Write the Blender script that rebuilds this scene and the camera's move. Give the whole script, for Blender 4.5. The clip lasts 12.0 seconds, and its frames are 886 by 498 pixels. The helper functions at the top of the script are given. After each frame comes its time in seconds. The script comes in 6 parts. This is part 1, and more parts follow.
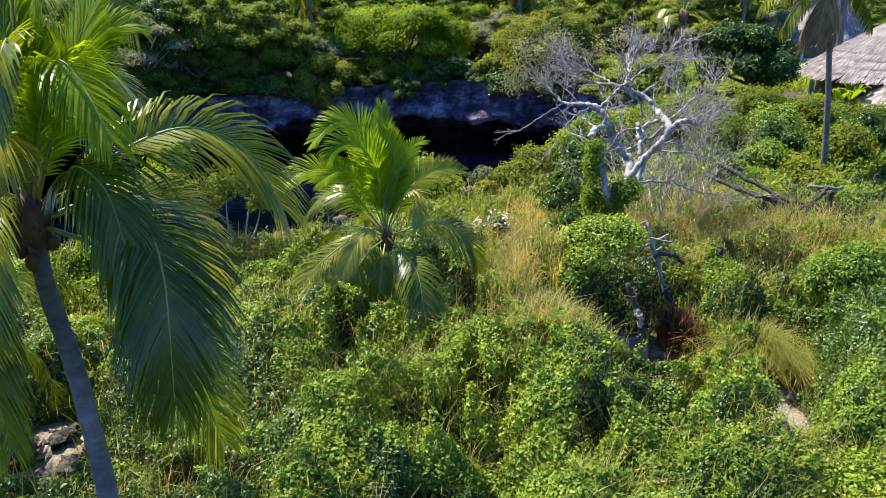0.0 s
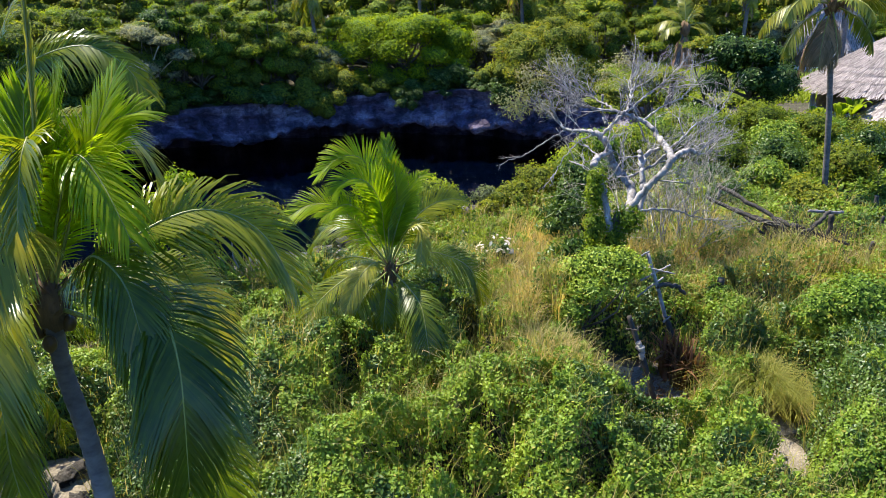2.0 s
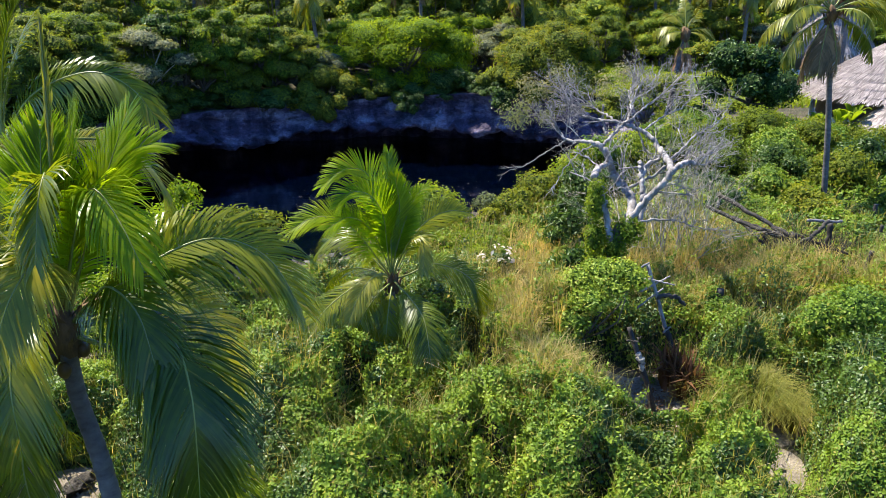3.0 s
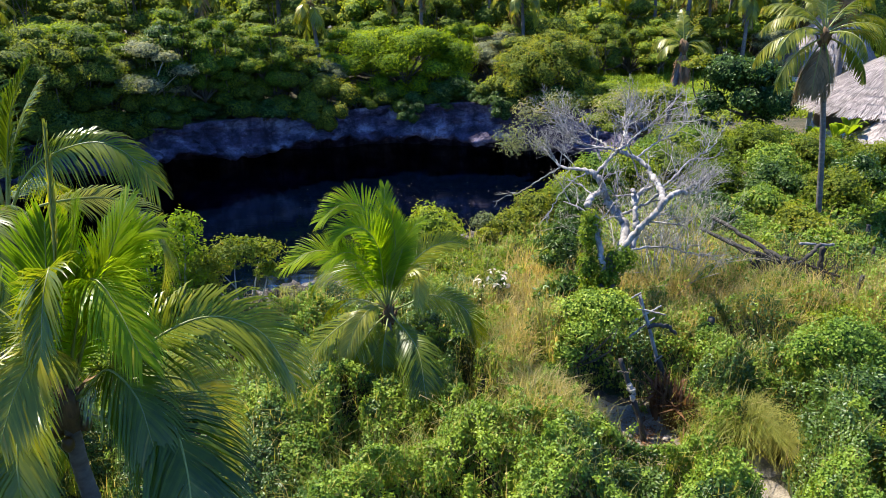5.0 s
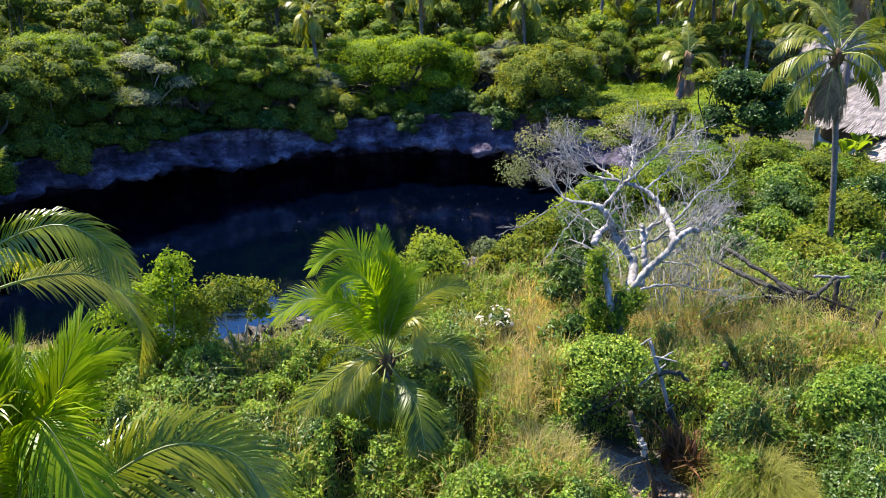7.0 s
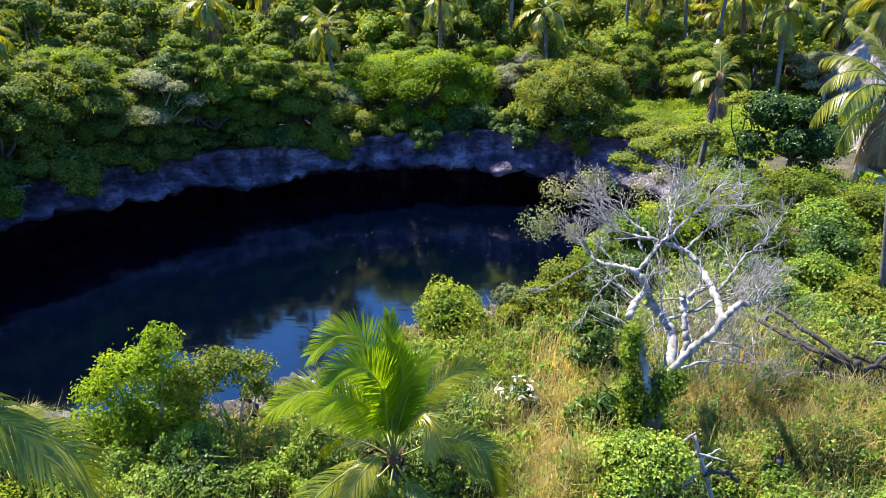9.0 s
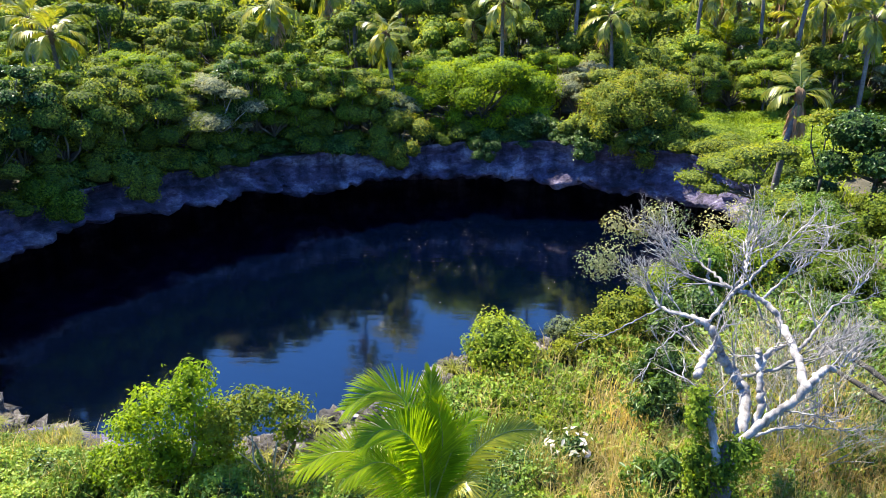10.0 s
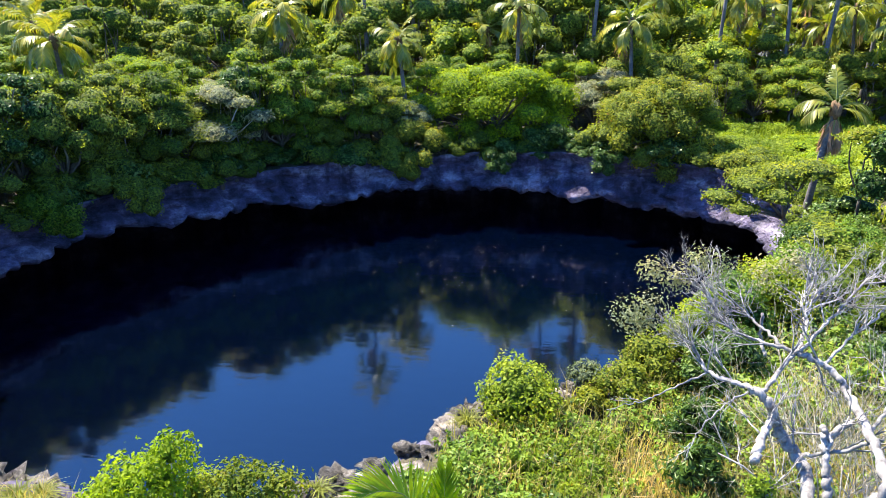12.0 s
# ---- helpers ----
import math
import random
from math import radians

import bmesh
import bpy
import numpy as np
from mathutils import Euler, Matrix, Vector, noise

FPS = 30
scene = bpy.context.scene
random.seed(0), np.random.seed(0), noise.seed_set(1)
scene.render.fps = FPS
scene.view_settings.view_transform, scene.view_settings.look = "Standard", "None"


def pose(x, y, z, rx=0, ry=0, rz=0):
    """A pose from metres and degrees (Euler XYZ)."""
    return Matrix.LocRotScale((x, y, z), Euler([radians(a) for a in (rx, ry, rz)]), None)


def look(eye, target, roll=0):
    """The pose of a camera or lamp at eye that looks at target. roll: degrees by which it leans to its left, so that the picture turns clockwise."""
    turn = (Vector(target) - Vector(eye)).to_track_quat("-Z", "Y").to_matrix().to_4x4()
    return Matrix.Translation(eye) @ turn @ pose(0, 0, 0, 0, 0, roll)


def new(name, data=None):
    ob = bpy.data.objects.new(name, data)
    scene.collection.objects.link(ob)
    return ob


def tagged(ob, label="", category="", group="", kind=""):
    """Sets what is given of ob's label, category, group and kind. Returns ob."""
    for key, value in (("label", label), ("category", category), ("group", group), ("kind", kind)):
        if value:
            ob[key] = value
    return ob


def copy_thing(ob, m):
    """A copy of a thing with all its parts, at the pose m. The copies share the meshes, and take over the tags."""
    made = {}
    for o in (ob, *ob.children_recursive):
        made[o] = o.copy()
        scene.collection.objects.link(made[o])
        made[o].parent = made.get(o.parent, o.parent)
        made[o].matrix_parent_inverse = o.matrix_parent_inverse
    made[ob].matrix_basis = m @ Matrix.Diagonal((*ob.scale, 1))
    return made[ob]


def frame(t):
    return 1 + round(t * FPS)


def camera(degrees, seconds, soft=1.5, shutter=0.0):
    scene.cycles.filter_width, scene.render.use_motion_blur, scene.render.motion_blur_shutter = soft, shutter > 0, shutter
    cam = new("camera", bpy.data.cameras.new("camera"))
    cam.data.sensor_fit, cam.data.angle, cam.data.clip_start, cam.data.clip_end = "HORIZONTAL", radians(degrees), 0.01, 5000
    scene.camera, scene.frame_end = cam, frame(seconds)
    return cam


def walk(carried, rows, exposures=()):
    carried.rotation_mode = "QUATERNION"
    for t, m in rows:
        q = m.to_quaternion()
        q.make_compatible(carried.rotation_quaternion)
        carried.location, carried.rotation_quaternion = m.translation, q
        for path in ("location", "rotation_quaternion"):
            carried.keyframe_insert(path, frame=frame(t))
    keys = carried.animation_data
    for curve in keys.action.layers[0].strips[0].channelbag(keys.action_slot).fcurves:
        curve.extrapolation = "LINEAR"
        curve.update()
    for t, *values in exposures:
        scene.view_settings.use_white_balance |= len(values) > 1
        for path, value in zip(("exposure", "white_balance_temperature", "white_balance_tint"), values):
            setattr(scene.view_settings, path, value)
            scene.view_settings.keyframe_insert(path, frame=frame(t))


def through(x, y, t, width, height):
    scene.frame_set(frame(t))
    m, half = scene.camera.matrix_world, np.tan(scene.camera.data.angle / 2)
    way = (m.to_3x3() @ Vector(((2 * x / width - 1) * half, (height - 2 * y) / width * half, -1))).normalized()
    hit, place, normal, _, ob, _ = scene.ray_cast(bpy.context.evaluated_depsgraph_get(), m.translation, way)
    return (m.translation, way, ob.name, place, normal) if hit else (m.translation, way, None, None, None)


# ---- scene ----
cam = camera(65.5, 12.0, soft=0.5)

# seconds, eye x y z, heading, tilt, lean
PATH = [
    (0.0, -0.000, 0.000, 8.000, -0.000, -20.000, 0.033),
    (0.5, -0.006, 0.033, 8.075, -0.022, -19.979, -0.049),
    (1.0, -0.032, 0.093, 8.278, 0.004, -19.987, -0.039),
    (1.5, -0.040, 0.141, 8.507, 0.031, -20.021, -0.070),
    (2.0, -0.061, 0.117, 8.722, 0.072, -19.993, -0.059),
    (2.5, -0.085, 0.049, 8.886, 0.112, -19.954, -0.068),
    (3.0, -0.098, 0.056, 9.014, 0.111, -19.942, -0.097),
    (5.0, 0.076, 0.011, 9.836, 0.326, -19.977, 0.032),
    (5.5, 0.103, 0.091, 10.004, 0.335, -20.042, -0.018),
    (6.0, 0.133, 0.353, 10.121, 0.381, -19.976, 0.034),
    (6.5, 0.103, 0.686, 10.314, 0.428, -19.960, 0.104),
    (7.0, 0.082, 1.103, 10.510, 0.403, -19.925, 0.167),
    (9.0, 0.098, 3.343, 11.397, 2.016, -19.714, 0.289),
    (9.5, 0.152, 4.030, 11.659, 3.434, -19.721, 0.231),
    (10.0, 0.153, 4.720, 11.853, 6.968, -19.623, 0.066),
    (10.5, 0.075, 5.333, 11.993, 7.926, -19.580, -0.053),
    (11.0, -0.026, 5.805, 12.040, 7.917, -19.584, -0.087),
    (11.5, -0.146, 6.347, 12.089, 7.904, -19.574, -0.103),
    (12.0, -0.217, 6.869, 12.213, 7.931, -19.560, -0.102),
]
walk(cam, [(t, pose(x, y, z, 90 + tilt, 0, yaw) @ pose(0, 0, 0, 0, 0, -lean)) for t, x, y, z, yaw, tilt, lean in PATH],
     exposures=[(0.0, 1.34), (7.0, 1.47), (12.0, 1.95)])

# ---- world and sun ----
SUN_AZIMUTH, SUN_HEIGHT = radians(-55), radians(57)
world = bpy.data.worlds.new("sky")
scene.world = world
world.use_nodes = True
wt = world.node_tree
sky = wt.nodes.new("ShaderNodeTexSky")
sky.sky_type, sky.sun_disc = "NISHITA", False
sky.sun_elevation, sky.sun_rotation = SUN_HEIGHT, SUN_AZIMUTH
sky.air_density, sky.dust_density, sky.ozone_density = 1.0, 0.0, 5.0
tint = wt.nodes.new("ShaderNodeMix")
tint.data_type, tint.blend_type = "RGBA", "MULTIPLY"
tint.inputs[0].default_value = 1.0
tint.inputs[7].default_value = (0.58, 1.0, 1.55, 1)
wt.links.new(sky.outputs[0], tint.inputs[6])
wt.links.new(tint.outputs[2], wt.nodes["Background"].inputs[0])
wt.nodes["Background"].inputs[1].default_value = 0.08
sun_data = bpy.data.lights.new("sun", "SUN")
sun_data.energy, sun_data.angle, sun_data.color = 5.0, radians(0.5), (1.0, 0.93, 0.76)
sun = new("sun", sun_data)
SUN_WAY = Vector((math.sin(SUN_AZIMUTH) * math.cos(SUN_HEIGHT), math.cos(SUN_AZIMUTH) * math.cos(SUN_HEIGHT), math.sin(SUN_HEIGHT)))
sun.matrix_world = look(SUN_WAY * 60, (0, 0, 0))


# ---- materials ----
def material(name):
    m = bpy.data.materials.new(name)
    m.use_nodes = True
    t = m.node_tree
    return m, t, t.nodes["Principled BSDF"]


def put(t, kind, **values):
    n = t.nodes.new(kind)
    for key, value in values.items():
        n.inputs[key.replace("_", " ")].default_value = value
    return n


def ramp(t, source, stops):
    n = t.nodes.new("ShaderNodeValToRGB")
    r = n.color_ramp
    while len(r.elements) < len(stops):
        r.elements.new(0.5)
    for e, (at, c) in zip(r.elements, stops):
        e.position, e.color = at, (*c, 1)
    t.links.new(source, n.inputs[0])
    return n.outputs[0]


def noise_tex(t, scale, detail=4.0, rough=0.6, stretch=None, where="Object"):
    co = t.nodes.new("ShaderNodeTexCoord").outputs[where]
    if stretch:
        mp = put(t, "ShaderNodeMapping", Scale=stretch)
        t.links.new(co, mp.inputs[0])
        co = mp.outputs[0]
    n = put(t, "ShaderNodeTexNoise", Scale=scale, Detail=detail, Roughness=rough)
    t.links.new(co, n.inputs["Vector"])
    return n.outputs[0]


def mixed(t, a, b, fac, blend="MIX"):
    n = t.nodes.new("ShaderNodeMix")
    n.data_type, n.blend_type = "RGBA", blend
    for sock, v in ((n.inputs[0], fac), (n.inputs[6], a), (n.inputs[7], b)):
        if isinstance(v, (int, float)):
            sock.default_value = v
        elif isinstance(v, tuple):
            sock.default_value = (*v, 1)
        else:
            t.links.new(v, sock)
    return n.outputs[2]


def bumped(t, bsdf, height, strength, distance):
    n = put(t, "ShaderNodeBump", Strength=strength, Distance=distance)
    t.links.new(height, n.inputs["Height"])
    t.links.new(n.outputs[0], bsdf.inputs["Normal"])


MASS = {}


def shaded_mass_material(name, dark, mid, light):
    """The inner leaves of a crown, too many to tell apart: fine mottling, its darkest tones painted as shade between
    leaves, and deep relief.
    """
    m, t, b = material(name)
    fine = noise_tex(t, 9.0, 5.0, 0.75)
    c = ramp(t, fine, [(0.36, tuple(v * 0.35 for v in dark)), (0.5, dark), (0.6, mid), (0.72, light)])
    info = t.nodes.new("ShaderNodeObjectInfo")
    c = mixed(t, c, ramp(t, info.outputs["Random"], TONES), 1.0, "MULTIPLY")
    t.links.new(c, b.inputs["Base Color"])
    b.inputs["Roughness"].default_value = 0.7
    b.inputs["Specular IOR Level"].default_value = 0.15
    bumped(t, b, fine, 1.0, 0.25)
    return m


TONES = [(0.0, (0.7, 0.74, 0.72)), (0.25, (0.95, 0.92, 0.92)), (0.5, (1.08, 1.0, 1.05)), (0.75, (1.22, 1.07, 1.1)), (1.0, (1.42, 1.2, 1.35))]


def leaf_material(name, dark, mid, light, patch=0.5, rough=0.5, through=0.35, spec=0.35, warm=None):
    """Leaves: colour varies from leaf to leaf and from patch to patch, and sunlight shines through them."""
    m, t, b = material(name)
    geo = t.nodes.new("ShaderNodeNewGeometry")
    low, high = [tuple(0.55 * m_ + 0.45 * e for m_, e in zip(mid, end)) for end in (dark, light)]
    each = ramp(t, geo.outputs["Random Per Island"], [(0.0, low), (0.5, mid), (0.96, high), (1.0, warm or high)])
    patches = ramp(t, noise_tex(t, patch, 5.0, 0.65), [(0.34, (0.42, 0.54, 0.5)), (0.5, (0.95, 0.97, 0.95)), (0.66, (1.42, 1.26, 1.08))])
    col = mixed(t, each, patches, 1.0, "MULTIPLY")
    info = t.nodes.new("ShaderNodeObjectInfo")
    own = ramp(t, info.outputs["Random"], TONES)
    col = mixed(t, col, own, 1.0, "MULTIPLY")
    col = mixed(t, col, (1.08, 1.0, 1.1), 1.0, "MULTIPLY")
    t.links.new(col, b.inputs["Base Color"])
    b.inputs["Roughness"].default_value = rough
    b.inputs["Specular IOR Level"].default_value = spec
    tr = t.nodes.new("ShaderNodeBsdfTranslucent")
    glow = mixed(t, col, (1.45, 1.4, 0.7), 1.0, "MULTIPLY")
    t.links.new(glow, tr.inputs[0])
    mix = t.nodes.new("ShaderNodeMixShader")
    mix.inputs[0].default_value = through
    t.links.new(b.outputs[0], mix.inputs[1])
    t.links.new(tr.outputs[0], mix.inputs[2])
    t.links.new(mix.outputs[0], t.nodes["Material Output"].inputs[0])
    MASS[name] = shaded_mass_material(name + "_mass", dark, mid, light)
    return m


def bark_material(name, low, high, scale=6.0, stretch=(1, 1, 0.25), rough=0.85, bump=0.6, dist=0.02):
    m, t, b = material(name)
    n = noise_tex(t, scale, 6.0, 0.65, stretch)
    big = noise_tex(t, scale * 0.15, 2.0, 0.5)
    c = ramp(t, n, [(0.3, low), (0.7, high)])
    c = mixed(t, c, ramp(t, big, [(0.35, (0.65, 0.65, 0.65)), (0.65, (1.15, 1.12, 1.08))]), 1.0, "MULTIPLY")
    t.links.new(c, b.inputs["Base Color"])
    b.inputs["Roughness"].default_value = rough
    bumped(t, b, n, bump, dist)
    return m


VINE = leaf_material("vine_leaf", (0.07, 0.15, 0.014), (0.14, 0.25, 0.024), (0.245, 0.365, 0.042), 0.9, 0.48, 0.3, 0.22, (0.33, 0.3, 0.06))
SHRUB = leaf_material("shrub_leaf", (0.026, 0.065, 0.009), (0.062, 0.13, 0.016), (0.12, 0.21, 0.027), 0.7, 0.42, 0.3, 0.4)
BRIGHT = leaf_material("bright_leaf", (0.08, 0.145, 0.010), (0.17, 0.265, 0.016), (0.28, 0.38, 0.028), 0.5, 0.55, 0.45, 0.2, (0.3, 0.26, 0.05))
FOREST = leaf_material("forest_leaf", (0.08, 0.125, 0.016), (0.165, 0.235, 0.028), (0.27, 0.34, 0.045), 0.25, 0.6, 0.5, 0.1)
LIME = leaf_material("lime_leaf", (0.10, 0.18, 0.008), (0.19, 0.30, 0.012), (0.29, 0.40, 0.018), 0.3, 0.6, 0.5, 0.12)
PALE = leaf_material("pale_leaf", (0.13, 0.16, 0.08), (0.22, 0.26, 0.13), (0.34, 0.38, 0.22), 0.3, 0.6, 0.4, 0.15)
OLIVE = leaf_material("olive_leaf", (0.085, 0.13, 0.012), (0.165, 0.225, 0.02), (0.27, 0.31, 0.032), 0.4, 0.6, 0.42, 0.15, (0.28, 0.2, 0.05))
PALM = leaf_material("palm_leaflet", (0.06, 0.105, 0.006), (0.13, 0.19, 0.008), (0.26, 0.31, 0.014), 0.8, 0.27, 0.45, 0.55, (0.4, 0.32, 0.04))
PALM_YOUNG_SUNLIT = leaf_material("young_and_sunlit_palm_leaflet", (0.11, 0.21, 0.005), (0.21, 0.35, 0.006), (0.36, 0.5, 0.01), 0.8, 0.32, 0.6, 0.35, (0.46, 0.42, 0.03))
PALM_FAR = leaf_material("far_palm_leaflet", (0.08, 0.12, 0.012), (0.18, 0.23, 0.02), (0.36, 0.36, 0.035), 0.8, 0.35, 0.4, 0.5, (0.4, 0.3, 0.05))
PALM_DRY = leaf_material("dry_palm_leaflet", (0.16, 0.11, 0.06), (0.27, 0.19, 0.10), (0.4, 0.3, 0.17), 0.8, 0.6, 0.25, 0.2)
STRAW = leaf_material("dry_grass", (0.26, 0.23, 0.09), (0.42, 0.37, 0.15), (0.58, 0.52, 0.27), 0.5, 0.6, 0.45, 0.15)
GRASS = leaf_material("green_grass", (0.12, 0.16, 0.03), (0.22, 0.26, 0.05), (0.36, 0.38, 0.1), 0.5, 0.5, 0.45, 0.2, (0.36, 0.3, 0.1))
MEADOW = leaf_material("meadow_blade", (0.12, 0.19, 0.015), (0.20, 0.30, 0.02), (0.29, 0.38, 0.035), 0.12, 0.55, 0.4, 0.2)
IVORY = leaf_material("ivory_leaf", (0.4, 0.42, 0.3), (0.55, 0.56, 0.45), (0.7, 0.7, 0.6), 0.5, 0.5, 0.3, 0.3)
RUST = leaf_material("rust_leaf", (0.08, 0.042, 0.022), (0.15, 0.085, 0.04), (0.24, 0.16, 0.08), 0.5, 0.6, 0.3, 0.2)
DEADWOOD = bark_material("bleached_wood", (0.10, 0.09, 0.09), (0.46, 0.43, 0.425), 6.0, (1, 1, 0.35), 0.8, 0.9, 0.03)
TRUNKBARK = bark_material("weathered_bark", (0.05, 0.042, 0.035), (0.22, 0.19, 0.165), 5.0, (1, 1, 0.3), 0.9, 1.0, 0.05)
GREYWOOD = bark_material("grey_twig", (0.30, 0.26, 0.21), (0.50, 0.45, 0.37), 9.0, (1, 1, 0.3), 0.85, 0.3, 0.01)
DARKWOOD = bark_material("charred_wood", (0.018, 0.015, 0.013), (0.07, 0.06, 0.05), 9.0, (1, 1, 0.25), 0.8, 0.7, 0.02)
BROWNBARK = bark_material("brown_bark", (0.07, 0.055, 0.04), (0.19, 0.16, 0.12), 5.0)
PALMBARK = bark_material("palm_bark", (0.075, 0.064, 0.062), (0.19, 0.17, 0.165), 5.0, (1, 1, 2.2), 0.85, 0.5, 0.02)
SHEATH = bark_material("palm_sheath", (0.06, 0.035, 0.018), (0.22, 0.13, 0.06), 14.0, (1, 1, 0.3), 0.9, 0.6, 0.02)
RACHIS = bark_material("palm_rib", (0.16, 0.19, 0.03), (0.30, 0.30, 0.06), 4.0, (1, 1, 1), 0.45, 0.2, 0.005)


def under_shade_material():
    # near-black tones put the shade beneath the leaves into the colour
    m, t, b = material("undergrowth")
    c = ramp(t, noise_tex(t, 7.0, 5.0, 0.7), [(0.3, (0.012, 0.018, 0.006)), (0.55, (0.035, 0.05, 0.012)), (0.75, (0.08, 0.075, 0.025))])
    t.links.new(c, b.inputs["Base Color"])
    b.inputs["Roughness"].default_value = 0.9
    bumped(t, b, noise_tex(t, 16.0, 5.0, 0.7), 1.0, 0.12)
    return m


def ground_material(name, tones):
    m, t, b = material(name)
    n = noise_tex(t, 0.9, 6.0, 0.65)
    f = noise_tex(t, 22.0, 5.0, 0.7)
    c = ramp(t, n, tones)
    c = mixed(t, c, ramp(t, f, [(0.35, (0.55, 0.52, 0.5)), (0.65, (1.2, 1.15, 1.1))]), 1.0, "MULTIPLY")
    t.links.new(c, b.inputs["Base Color"])
    b.inputs["Roughness"].default_value = 0.95
    bumped(t, b, f, 0.7, 0.06)
    return m


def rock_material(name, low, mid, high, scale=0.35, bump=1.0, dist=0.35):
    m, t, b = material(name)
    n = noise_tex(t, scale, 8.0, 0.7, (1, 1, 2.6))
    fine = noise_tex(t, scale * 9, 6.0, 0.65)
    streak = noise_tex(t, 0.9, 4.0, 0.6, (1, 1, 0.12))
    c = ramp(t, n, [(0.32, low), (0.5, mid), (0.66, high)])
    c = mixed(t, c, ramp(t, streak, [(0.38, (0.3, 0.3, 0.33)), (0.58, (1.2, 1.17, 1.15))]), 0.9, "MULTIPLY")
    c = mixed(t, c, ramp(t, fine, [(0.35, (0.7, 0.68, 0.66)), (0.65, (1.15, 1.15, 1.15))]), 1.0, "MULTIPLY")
    t.links.new(c, b.inputs["Base Color"])
    b.inputs["Roughness"].default_value = 0.9
    bumped(t, b, fine, bump, dist)
    return m


def water_material():
    m, t, b = material("deep_blue_water")
    b.inputs["Base Color"].default_value = (0.0001, 0.0009, 0.0045, 1)
    b.inputs["Roughness"].default_value = 0.07
    b.inputs["IOR"].default_value = 1.5
    b.inputs["Specular IOR Level"].default_value = 1.0
    n = put(t, "ShaderNodeBump", Strength=0.09, Distance=0.06)
    t.links.new(noise_tex(t, 1.3, 3.0, 0.5, (0.5, 1.6, 1)), n.inputs["Height"])
    t.links.new(n.outputs[0], b.inputs["Normal"])
    return m


UNDER_SHADE = under_shade_material()
SOIL = ground_material("dark_soil", [(0.3, (0.03, 0.035, 0.015)), (0.5, (0.06, 0.055, 0.032)), (0.62, (0.12, 0.10, 0.07)), (0.75, (0.035, 0.05, 0.015))])
SAND = ground_material("pale_sand", [(0.3, (0.14, 0.12, 0.09)), (0.5, (0.24, 0.21, 0.165)), (0.62, (0.36, 0.32, 0.26)), (0.75, (0.2, 0.17, 0.13))])
# the violet tint puts the blue of sky-lit shade into the rock colour
CLIFFROCK = rock_material("limestone_sky_shade", (0.03, 0.025, 0.048), (0.11, 0.092, 0.165), (0.40, 0.37, 0.47), 0.3)
BANKROCK = rock_material("weathered_limestone", (0.035, 0.03, 0.027), (0.13, 0.115, 0.10), (0.36, 0.33, 0.30), 3.4, 1.0, 0.12)
PALEROCK = rock_material("pale_sandstone", (0.2, 0.17, 0.14), (0.42, 0.36, 0.31), (0.6, 0.54, 0.48), 2.6, 1.0, 0.08)
WATER = water_material()


# ---- mesh helpers ----
def mesh_from(name, verts, faces, mat, smooth=False, slots=None):
    """A mesh from arrays: verts (n, 3) and a list of face arrays (m, 3) or (m, 4); slots: the material of each face array."""
    me = bpy.data.meshes.new(name)
    verts = np.asarray(verts, dtype=np.float32)
    faces = [np.asarray(f, dtype=np.int32) for f in faces]
    me.vertices.add(len(verts))
    me.vertices.foreach_set("co", verts.ravel())
    loops = np.concatenate([f.ravel() for f in faces])
    sizes = np.concatenate([np.full(len(f), f.shape[1], dtype=np.int32) for f in faces])
    starts = np.concatenate([[0], np.cumsum(sizes)[:-1]]).astype(np.int32)
    me.loops.add(len(loops))
    me.loops.foreach_set("vertex_index", loops)
    me.polygons.add(len(sizes))
    me.polygons.foreach_set("loop_start", starts)
    if smooth:
        me.polygons.foreach_set("use_smooth", np.ones(len(sizes), dtype=bool))
    for each in mat if isinstance(mat, (list, tuple)) else [mat]:
        me.materials.append(each)
    if slots:
        me.polygons.foreach_set("material_index", np.concatenate([np.full(len(f), k, dtype=np.int32) for f, k in zip(faces, slots)]))
    me.update(calc_edges=True)
    me.validate()
    return me


def part(name, data, parent=None, label=""):
    """One mesh object; under its thing, if a parent is given."""
    ob = new(name, data)
    if parent is not None:
        ob.parent = parent
    return tagged(ob, label)


def thing(name, at=(0, 0, 0), label="", category="", group="", kind=""):
    ob = new(name)
    ob.empty_display_size = 0.3
    ob.location = at
    return tagged(ob, label, category, group, kind)


def unit(v):
    return v / np.maximum(np.linalg.norm(v, axis=-1, keepdims=True), 1e-9)


def joined(pieces):
    """Joins (verts, [faces]) pieces into one."""
    vs, fs, base = [], [], 0
    for v, faces in pieces:
        vs.append(v)
        fs += [np.asarray(f) + base for f in faces]
        base += len(v)
    return np.concatenate(vs), fs


